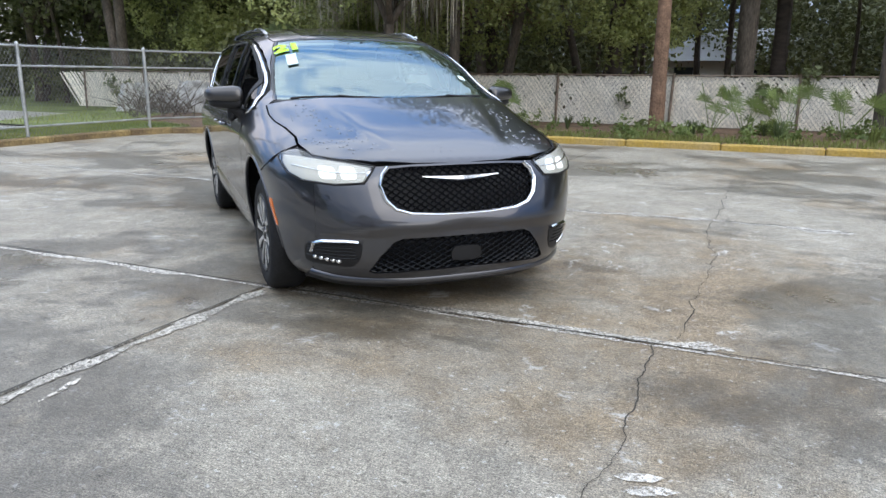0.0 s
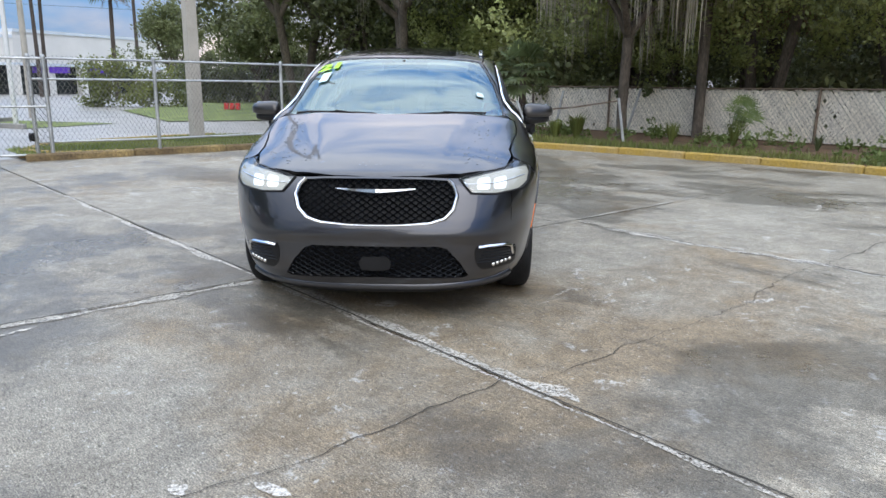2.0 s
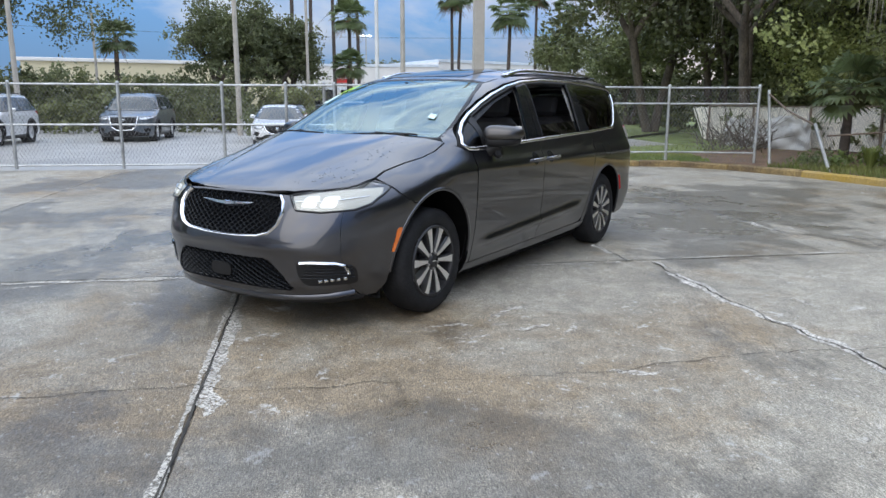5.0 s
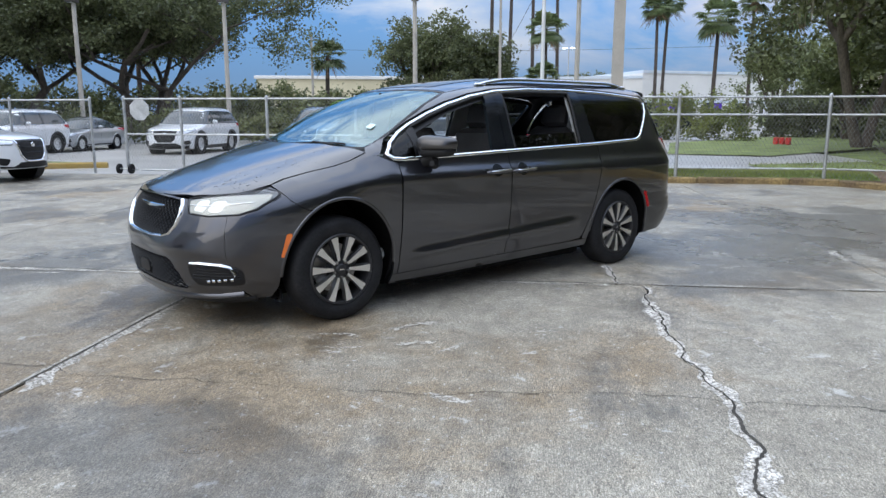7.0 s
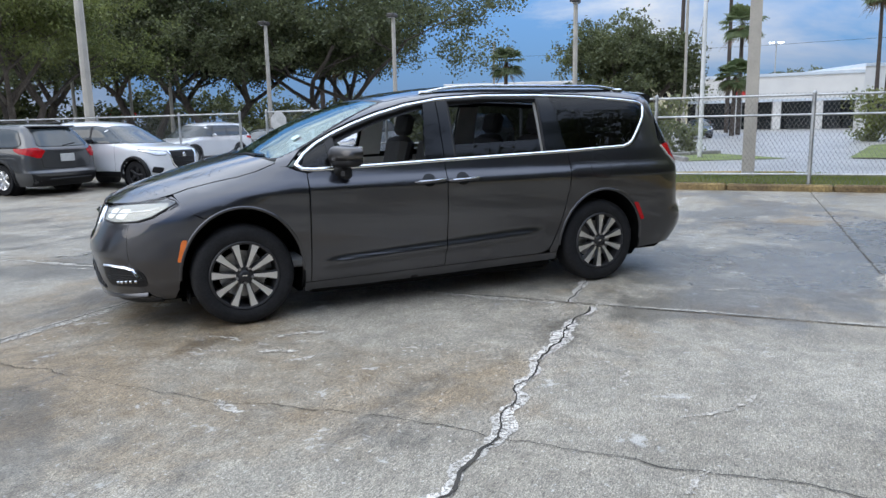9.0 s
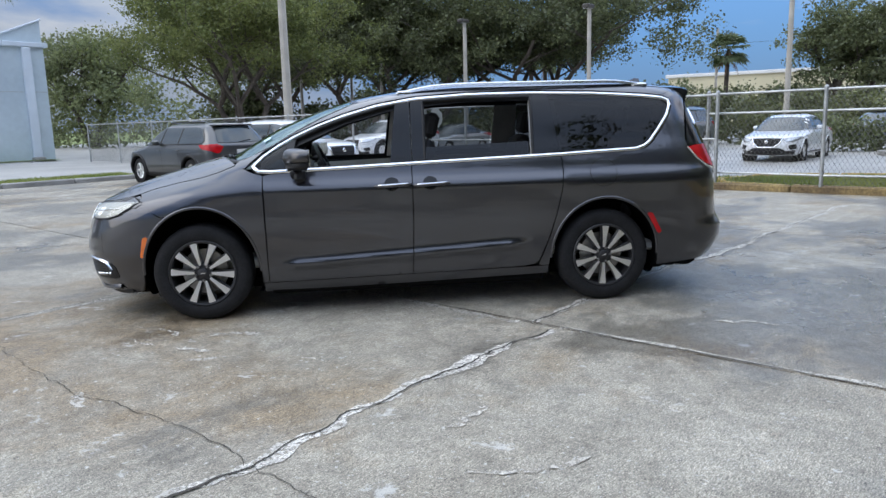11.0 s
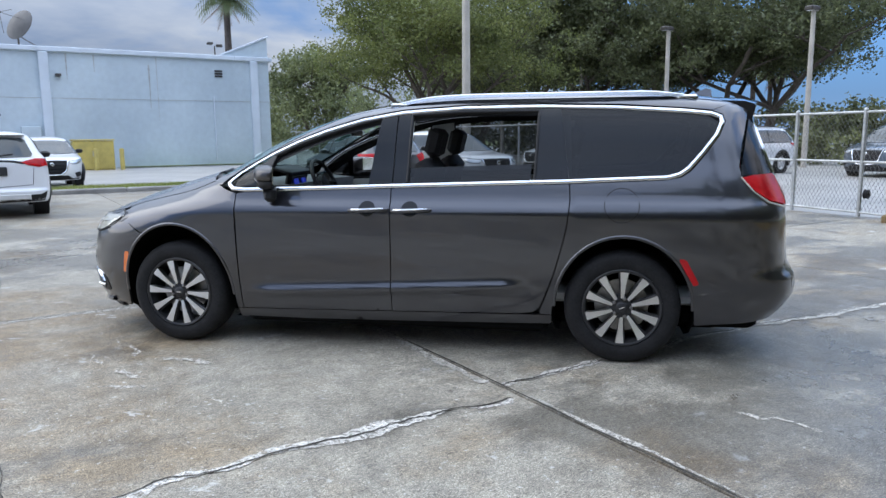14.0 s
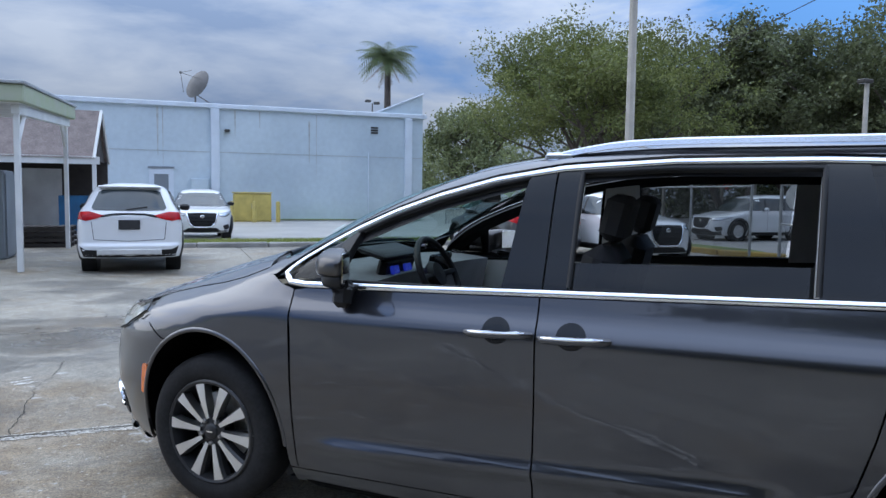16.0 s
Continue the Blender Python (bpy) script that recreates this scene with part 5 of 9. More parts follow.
# ---- tail ----
tail = [(0.80, 0.30), (0.80, 0.5), (0.80, 0.8), (0.80, 1.0), (0.74, 1.02), (0.70, 1.08), (0.72, 1.2), (0.68, 1.38), (0.62, 1.5), (0.6, 1.60), (0, 1.62)]
panel("tailgate", [[(0, 0.30)] + tail + [(-y, z) for y, z in tail[::-1] if y > 0], mirror_loop([(0, 1.14), (0.60, 1.16), (0.56, 1.42), (0.50, 1.53), (0, 1.55)])], "rear", PAINT, van, "grey tailgate and rear bumper", 1, 0.0, 0.02, 0.07)
panel("rear_window", [mirror_loop([(0, 1.14), (0.60, 1.16), (0.56, 1.42), (0.50, 1.53), (0, 1.55)])], "rear", PRIVACY, van, "dark rear window", 1, -0.005, 0.0, 0.08)
sp = Build()


def spoiler(a, c):
    y = (c - 0.5) * 1.24
    k = 1 - 0.25 * abs(2 * c - 1) ** 3
    z0 = v_top(-2.16, min(0.62, abs(y)))
    ring = [(-2.14, z0 + 0.003), (-2.28, z0 - 0.004), (-2.14 - 0.27 * k, z0 - 0.022), (-2.14 - 0.28 * k, z0 - 0.036), (-2.33, z0 - 0.12), (-2.18, z0 - 0.10)]
    x, z = ring[min(5, int(a * 6 + 0.001)) % 6]
    return Vector((x, y, z))


sp.grid(spoiler, 6, 18, True)
for c in (0.0, 1.0):
    sp.add([spoiler(q / 6, c) for q in range(6)], [tuple(range(6))])
sp.thing("roof_spoiler", PAINT, van, "small roof spoiler")

# ---- underside ----
ub = Build()
ub.box(0.0, 0, 0.225, 4.4, 1.30, 0.11, None, 0.03)
ub.box(0.0, 0, 0.215, 2.15, 1.80, 0.11, None, 0.03)
ub.box(-2.15, 0, 0.27, 0.5, 1.55, 0.12, None, 0.03)
ub.thing("underbody", FELT, van)
for sgn in (1, -1):
    fp = Build()
    fp.box(1.92, sgn * 0.74, 0.20, 0.02, 0.10, 0.09, None, 0.008)
    fp.thing("air_flap", BLACK_TRIM, van)


# ---- wheels ----
def make_wheel(m):
    tyre = Build()
    R, r, w = 0.365, 0.247, 0.115
    prof = [(r, -w + 0.012), (r + 0.012, -w + 0.002), (r + 0.07, -w - 0.002), (R - 0.02, -w + 0.012), (R - 0.005, -w + 0.03), (R, -w + 0.06), (R + 0.001, 0), (R, w - 0.06), (R - 0.005, w - 0.03), (R - 0.02, w - 0.012), (r + 0.07, w + 0.002), (r + 0.012, w - 0.002), (r, w - 0.012)]
    tyre.lathe(prof, Matrix.Identity(4), 56)
    hub = group_at("wheel", m, "", "")
    t = tyre.thing("tyre", RUBBER, hub, "black rubber tyre")
    rim = Build()
    rim.lathe([(r + 0.004, w - 0.006), (r - 0.004, w + 0.002), (r - 0.016, w - 0.002), (r - 0.024, w - 0.03), (r - 0.032, -w + 0.03), (r, -w + 0.01)], Matrix.Identity(4), 56)
    rim.thing("rim", POCKET, hub, "dark painted alloy rim")
    back = Build()
    back.lathe([(0.0, -0.01), (0.07, -0.01), (0.17, -0.005), (0.172, -0.02), (0.0, -0.02)], Matrix.Translation((0, 0, 0.02)), 40)
    back.thing("brake_disc", STEEL, hub, "steel brake disc")
    for j in range(10):
        a = 36 * j
        turn = pose(0, 0, 0, 0, 0, a)
        sp_ = Build()
        prof2 = [(0.062, 0.012), (0.105, 0.0165), (0.16, 0.0225), (0.205, 0.030), (0.243, 0.037)]
        up = [(q, s_, 0.092 + 0.018 * math.sin(q * 8.3) + 0.004) for q, s_ in prof2]
        vs = []
        for q, s_, h in up:
            lean = -0.010 * (q - 0.055) / 0.16
            vs += [turn @ Vector((q, -s_ + lean, h)), turn @ Vector((q, s_ * 0.55 + lean, h)), turn @ Vector((q, s_ * 0.55 + lean, h - 0.05)), turn @ Vector((q, -s_ + lean, h - 0.05))]
        sp_.add(vs, [(i * 4 + k, i * 4 + (k + 1) % 4, i * 4 + 4 + (k + 1) % 4, i * 4 + 4 + k) for i in range(4) for k in range(4)])
        sp_.thing("spoke", MACHINED, hub, "", True, 30)
        pk = Build()
        vs = []
        for q, s_, h in up:
            lean = -0.010 * (q - 0.055) / 0.16
            vs += [turn @ Vector((q, s_ * 0.55 + lean, h - 0.004)), turn @ Vector((q, s_ * 0.80 + lean + 0.003, h - 0.016)), turn @ Vector((q, s_ * 0.95 + lean, h - 0.05)), turn @ Vector((q, s_ * 0.5 + lean, h - 0.05))]
        pk.add(vs, [(i * 4 + k, i * 4 + (k + 1) % 4, i * 4 + 4 + (k + 1) % 4, i * 4 + 4 + k) for i in range(4) for k in range(4)])
        pk.thing("spoke_pocket", POCKET, hub, "", True, 30)
    cap = Build()
    cap.lathe([(0.0, 0.110), (0.03, 0.109), (0.036, 0.105), (0.040, 0.098), (0.074, 0.092), (0.078, 0.03)], Matrix.Identity(4), 30)
    cap.thing("hub_cap", POCKET, hub, "dark hub cap")
    badge = Build()
    badge.box(0, 0, 0.1105, 0.034, 0.007, 0.003)
    badge.thing("cap_badge", CHROME, hub)
    for j in range(5):
        n = Build()
        n.lathe([(0.0, 0.027), (0.008, 0.026), (0.0125, 0.019), (0.0125, -0.01)], pose(0, 0, 0, 0, 0, 72 * j + 18) @ Matrix.Translation((0.058, 0, 0.086)), 6)
        n.thing("lug_nut", STEEL, hub)
    return hub


first = make_wheel(pose(1.545, 0.86, 0.365, -90, 0, 0))
first.parent = van
for x, s, turn in ((-1.545, 1, 20), (1.545, -1, 0), (-1.545, -1, 10)):
    c = copy_thing(first, pose(x, s * 0.86, 0.365, -90 * s, 0, 0) @ pose(0, 0, 0, 0, 0, turn))
    c.parent = van

# ---- mirrors and wipers ----
for s in (1, -1):
    cx, cy, cz = 0.775, s * 1.085, 1.205

    def pod(a, c, rx=0.095, ry=0.125, zt=0.064, zb=0.048, z0=0.0, shift=0.0):
        w, p = 2 * math.pi * a, math.pi * (c - 0.5)
        sx = math.copysign(abs(math.cos(p) * math.cos(w)) ** 0.62, math.cos(w))
        sy = math.copysign(abs(math.cos(p) * math.sin(w)) ** 0.55, math.sin(w))
        sz = math.copysign(abs(math.sin(p)) ** 0.62, math.sin(p))
        x = rx * (sx if sx > 0 else sx * 0.42)
        z = (zt if sz > 0 else zb) * sz
        return Vector((cx + x - 0.058 * (sy * s) - 0.12 * max(0, z), cy + shift * s + ry * sy, cz + z0 + z * (1 - 0.16 * sy * s)))

    mh = Build()
    mh.grid(pod, 28, 16, True)
    mh.thing("mirror", SATIN_GREY, van, "satin grey door mirror cap")
    lo = Build()
    lo.grid(lambda a, c: pod(a, c, 0.078, 0.108, 0.05, 0.042, -0.050, -0.008), 24, 12, True)
    lo.tube([(cx + 0.035, s * 0.955, 1.075), (cx + 0.025, s * 0.99, 1.095), (cx + 0.012, s * 1.05, 1.125)], [0.055, 0.048, 0.04], 10)
    lo.thing("mirror_foot", BLACK_TRIM, van, "black mirror arm")
    drop = Build()
    drop.box(0, 0, 0, 0.085, 0.06, 0.10, Matrix.Translation((cx + 0.004, s * 1.035, 1.075)) @ pose(0, 0, 0, 8 * s, 0, 0), 0.022)
    drop.thing("mirror_skirt", BLACK_TRIM, van)
    mg = Build()
    mg.box(0, 0, 0, 0.004, 0.20, 0.115, Matrix.Translation((cx - 0.044, cy + s * 0.005, cz)) @ pose(0, 0, 0, 0, 0, 23 * s), 0.001)
    mg.thing("mirror_glass", CHROME, van, "mirror glass")
for y0, y1, x0, x1 in ((0.05, 0.66, 1.47, 1.30), (-0.72, -0.12, 1.30, 1.44)):
    wp = Build()
    path = [(x0 + (x1 - x0) * t, y0 + (y1 - y0) * t, v_top(x0 + (x1 - x0) * t, y0 + (y1 - y0) * t) + 0.004) for t in [i / 8 for i in range(9)]]
    wp.tube(path, 0.008, 6)
    wp.tube([(path[7][0] + 0.03, path[7][1], path[7][2] - 0.008), (path[4][0] + 0.01, path[4][1], path[4][2] + 0.008)], 0.008, 6)
    wp.thing("wiper", BLACK_TRIM, van, "black wiper arm")

# ---- windscreen stickers ----
def text_mesh(name, words, size, m, material, parent, label, extrude=0.001, bold=0.0):
    cu = bpy.data.curves.new(name, "FONT")
    cu.body, cu.size, cu.extrude, cu.offset = words, size, extrude, bold
    cu.align_x, cu.align_y = "CENTER", "CENTER"
    tmp = new(name, cu)
    me = bpy.data.meshes.new_from_object(tmp.evaluated_get(bpy.context.evaluated_depsgraph_get()))
    bpy.data.objects.remove(tmp)
    me.materials.append(material)
    ob = new(name, me)
    ob.parent = parent
    ob.matrix_basis = m
    return tagged(ob, label)


def screen_pose(x, y, roll=0.0, lift=0.004):
    p = Vector((x, y, v_top(x, y)))
    n = v_normal(p)
    right = Vector((0, 1, 0))
    right = (right - n * right.dot(n)).normalized()
    up = n.cross(right)
    m = Matrix((right, up, n)).transposed().to_4x4()
    m.translation = p + n * lift
    return m @ pose(0, 0, 0, 0, 0, roll)


def stick_on(ob, lift):
    """Bends a flat sticker onto the screen."""
    m = ob.matrix_basis.copy()
    me = ob.data
    for v in me.vertices:
        q = m @ v.co
        p = Vector((q.x, q.y, v_top(q.x, q.y)))
        v.co = p + v_normal(p) * (lift + max(0.0, v.co.z))
    ob.matrix_basis = Matrix.Identity(4)
    me.update()


stick_on(text_mesh("year_sticker", "21", 0.20, screen_pose(0.575, -0.585, -4, 0.0), STICKER_GREEN, van, "lime green stick-on year figures", 0.001, 0.012), 0.004)
lab = Build()
lab.box(0, 0, 0, 0.075, 0.19, 0.001)
lab_ob = lab.thing("paper_label", STICKER_PALE, van, "pale printed paper label inside the windscreen", False)
lab_ob.matrix_basis = screen_pose(0.80, -0.60, -5, 0.003)
lab = Build()
lab.box(0, 0, 0, 0.055, 0.06, 0.001)
lab_ob = lab.thing("paper_label", STICKER_PALE, van, "", False)
lab_ob.matrix_basis = screen_pose(1.05, 0.62, 5, 0.003)
cam_box = Build()
cam_box.box(0, 0, -0.02, 0.20, 0.11, 0.03, None, 0.01)
cb = cam_box.thing("sensor_housing", BLACK_TRIM, van, "black sensor housing behind the mirror", False)
cb.matrix_basis = screen_pose(0.55, 0.0, 0, -0.01)

# ---- rain on the hood ----
rng = random.Random(5)
drops = Build()
n_done = 0
while n_done < 620:
    x, y = rng.uniform(1.42, 2.36), rng.uniform(-0.78, 0.78)
    if not inside([hood_full], x, y) or noise.noise(Vector((x * 3, y * 3, 1))) < rng.uniform(-0.5, 0.25):
        continue
    p = Vector((x, y, v_top(x, y)))
    if p.z < 0.93:
        continue
    n = v_normal(p)
    r_ = rng.uniform(0.003, 0.0085)
    q = n.to_track_quat("Z", "Y").to_matrix().to_4x4()
    q.translation = p
    drops.lathe([(r_, -0.0006), (r_ * 0.85, r_ * 0.28), (r_ * 0.45, r_ * 0.45), (0.0, r_ * 0.5)], q, 7)
    n_done += 1
tagged(drops.thing("rain", WATER, van, "rain beads on the hood"), kind="stuff")


# ---- cabin ----
def seat(x, y, label, material=SEAT_DARK, w=0.52):
    t = group_at("seat", pose(x, y, 0.42), label, "")
    b = Build()
    b.box(0.0, 0, 0.15, 0.52, w, 0.20, None, 0.06)
    b.thing("cushion", material, t)
    b = Build()
    b.box(0, 0, 0.345, 0.15, w * 0.94, 0.75, pose(-0.24, 0, 0.18, 0, -14, 0), 0.055)
    b.thing("backrest", material, t)
    b = Build()
    b.box(0, 0, 0.835, 0.11, w * 0.52, 0.20, pose(-0.24, 0, 0.18, 0, -14, 0), 0.03)
    b.tube([tuple(pose(-0.24, 0, 0.18, 0, -14, 0) @ Vector((0, 0.06, 0.68))), tuple(pose(-0.24, 0, 0.18, 0, -14, 0) @ Vector((0, 0.06, 0.78)))], 0.008, 6)
    b.thing("headrest", material, t)
    t.parent = van
    return t


seat(0.20, 0.42, "dark driver seat")
seat(0.20, -0.42, "dark front passenger seat")
seat(-0.78, 0.44, "dark middle row seat")
seat(-0.78, -0.44, "dark middle row seat")
seat(-1.62, 0.30, "dark rear bench seat", w=0.6)
seat(-1.62, -0.34, "dark rear bench seat", w=0.6)
b = Build()
b.box(-0.4, 0, 0.40, 3.6, 1.66, 0.08, None, 0.02)
b.thing("cabin_floor", TRIM_GREY, van)
head = [(0.25, 0.0), (0.22, 0.58), (-0.1, 0.60), (-1.2, 0.62), (-2.1, 0.58), (-2.15, 0.0)]
panel("headliner", [head + [(x, -y) for x, y in head[::-1] if y > 0]], "top", TRIM_PALE, van, "pale cabin ceiling", 1, -0.045, 0.0, 0.12)
dash = Build()
dash.grid(lambda a, c: Vector((1.32 - 0.52 * a, (c - 0.5) * 1.62, 1.125 - 0.01 * a + 0.02 * math.sin(math.pi * a) - 0.02 * (2 * c - 1) ** 2)), 6, 14)
dash.grid(lambda a, c: Vector((0.80 + 0.10 * a, (c - 0.5) * 1.62, 1.115 - 0.5 * a - 0.02 * (2 * c - 1) ** 2)), 5, 14)
dash.thing("dashboard", DASH, van, "dark grey dashboard")
b = Build()
b.box(0, 0, 0, 0.05, 0.34, 0.15, pose(0.86, 0.40, 1.125, 0, -14, 0), 0.03)
b.box(0.05, 0, 0.08, 0.16, 0.40, 0.03, pose(0.86, 0.40, 1.125, 0, -14, 0), 0.01)
b.thing("instrument_pod", BLACK_TRIM, van, "black instrument pod")
BLUE_DIAL = lamp_glow("blue dials", (0.04, 0.08, 1.0), 0.25, (0.02, 0.02, 0.05))
for dy in (-0.07, 0.07):
    b = Build()
    b.lathe([(0.0, 0.002), (0.042, 0.003), (0.05, 0.0)], pose(0.825, 0.40 + dy, 1.13, 0, -76, 0), 20)
    b.thing("dial", BLUE_DIAL, van, "lit blue dial ring")
b = Build()
b.box(0, 0, 0, 0.03, 0.26, 0.17, pose(0.80, 0.0, 1.10, 0, -14, 0), 0.01)
b.thing("centre_screen", GLOSS_BLACK, van, "black centre screen")
wheel_pose = pose(0.62, 0.40, 1.115, 0, -64, 0)
b = Build()
b.tube([wheel_pose @ Vector((0.185 * math.cos(w), 0.185 * math.sin(w), 0)) for w in [2 * math.pi * i / 32 for i in range(33)]], 0.016, 8, False)
for a in (90, 270, 180):
    b.tube([wheel_pose @ Vector((0.05 * math.cos(radians(a)), 0.05 * math.sin(radians(a)), -0.02)), wheel_pose @ Vector((0.18 * math.cos(radians(a)), 0.18 * math.sin(radians(a)), 0))], 0.016, 6)
b.lathe([(0.0, 0.01), (0.06, 0.005), (0.075, -0.02), (0.05, -0.06)], wheel_pose, 20)
b.thing("steering_wheel", BLACK_TRIM, van, "black steering wheel")
b = Build()
b.box(0, 0, 0, 0.025, 0.26, 0.075, pose(0.50, 0.0, 1.50, 0, 10, 0), 0.012)
b.tube([(0.50, 0, 1.52), (0.53, 0, 1.60)], 0.012, 6)
b.thing("rear_view_mirror", BLACK_TRIM, van, "black rear view mirror")
for s in (1, -1):
    b = Build()
    b.box(0, 0, 0, 0.02, 0.34, 0.13, pose(0.37, s * 0.36, 1.555, 0, 62, 0), 0.008)
    b.thing("sun_visor", TRIM_PALE, van)
    panel("door_lining", [[(0.92, 0.85), (0.92, 1.09), (0.0, 1.115), (-1.15, 1.145), (-2.0, 1.17), (-2.0, 1.0), (-1.1, 1.0), (-0.95, 0.85)]], "side", TRIM_PALE, van, "pale door lining", s, -0.075, 0.0, 0.12)
    panel("pillar_lining", [[(0.09, 1.13), (0.04, 1.58), (-0.16, 1.60), (-0.15, 1.14)]], "side", TRIM_PALE, van, "", s, -0.05, 0.0, 0.1)
    panel("pillar_lining", [[(-0.97, 1.16), (-0.99, 1.61), (-1.2, 1.61), (-1.22, 1.17)]], "side", TRIM_GREY, van, "", s, -0.05, 0.0, 0.1)
    panel("pillar_lining", [[(1.10, 1.165), (0.83, 1.36), (0.45, 1.51), (0.0, 1.61), (-0.5, 1.645), (-1.2, 1.645), (-1.2, 1.60), (-0.5, 1.60), (0.05, 1.555), (0.45, 1.455), (0.80, 1.31), (1.05, 1.14)]], "side", BLACK_TRIM, van, "", s, -0.035, 0.0, 0.08)


# ---- parked cars ----
CAR_PAINT = {}


def car_paint(key, base, metal=0.0, rough=0.28):
    if key not in CAR_PAINT:
        CAR_PAINT[key] = surface(key, base, rough, metal, vary=0.05, scale=1.5, coat=0.9)
    return CAR_PAINT[key]


WHITE_PAINT = ("white car paint", (0.72, 0.73, 0.74))
SILVER_PAINT = ("silver car paint", (0.42, 0.44, 0.46), 0.6)
SLATE_PAINT = ("slate blue-grey car paint", (0.10, 0.12, 0.145), 0.4)
CHARCOAL_PAINT = ("charcoal car paint", (0.06, 0.062, 0.066), 0.5)
CAR_GLASS = surface("dark car glass", (0.03, 0.04, 0.045), 0.04, vary=0.2, scale=2, spec=0.7)
PLATE = surface("dark plate frame", (0.025, 0.025, 0.028), 0.5, vary=0.2, scale=8)
PLATE_PALE = surface("pale plate", (0.55, 0.55, 0.53), 0.5, vary=0.1, scale=8)
CAR_LAMP = surface("clear car lamp", (0.70, 0.72, 0.74), 0.1, 0.6, vary=0.2, scale=12, coat=1.0)


def car_skin(L, W, H, kind):
    """Points the skin functions at another car's curves: half width, nose, tail and where the rounding begins, by height."""
    global V_W, V_XF, V_SF, V_NF, V_XR, V_SR
    h, w = L / 2, W / 2
    hood0, hood1, belt = (0.56 * H, 0.65 * H, 0.655 * H) if kind == "kicks" else (0.51 * H, 0.62 * H, 0.635 * H)
    low = 0.20
    V_W = pchip([(low, w - 0.10), (0.34, w - 0.03), (0.52, w), (0.51 * H, w), (belt, w - 0.035), (0.75 * H, w - 0.125), (0.88 * H, w - 0.225), (0.94 * H, w - 0.30), (0.975 * H, w - 0.43), (0.992 * H, w - 0.62), (H, 0.02)])
    V_XF = pchip([(low, h - 0.12), (0.30, h - 0.02), (0.46, h), (hood0 - 0.12, h - 0.03), (hood0, h - 0.11), (hood0 + 0.07, h - 0.34), (hood1 - 0.03, h - 0.80), (hood1, h - 1.02), (hood1 + 0.05, h - 1.12), (0.80 * H, h - 1.52), (0.92 * H, h - 1.92), (0.965 * H, h - 2.2), (0.99 * H, h - 2.6), (H, h - 2.9)])
    V_SF = pchip([(low, h - 0.95), (hood0, h - 1.05), (hood1, h - 1.65), (0.80 * H, h - 2.0), (0.94 * H, h - 2.45), (H, h - 2.95)])
    V_NF = pchip([(low, 2.9), (hood0, 2.8), (hood1, 2.5), (H, 2.5)])
    if kind == "sedan":
        V_XR = pchip([(low, -h + 0.12), (0.40, -h), (0.52 * H, -h + 0.02), (0.635 * H, -h + 0.08), (0.675 * H, -h + 0.35), (0.70 * H, -h + 0.62), (0.82 * H, -h + 1.02), (0.93 * H, -h + 1.45), (0.98 * H, -h + 1.8), (H, -h + 2.15)])
        V_SR = pchip([(low, -h + 0.7), (0.63 * H, -h + 0.9), (0.72 * H, -h + 1.5), (0.94 * H, -h + 2.0), (H, -h + 2.2)])
    else:
        V_XR = pchip([(low, -h + 0.14), (0.36, -h + 0.02), (0.50, -h), (0.56, -h + 0.05), (0.62 * H, -h + 0.07), (0.70 * H, -h + 0.16), (0.88 * H, -h + 0.40), (0.95 * H, -h + 0.52), (0.985 * H, -h + 0.75), (H, -h + 1.3)])
        V_SR = pchip([(low, -h + 0.6), (0.60 * H, -h + 0.6), (0.92 * H, -h + 0.95), (H, -h + 1.45)])
    V_RANGE[:] = [hood0 - 0.15, H]
    return h, w, hood0, hood1, belt


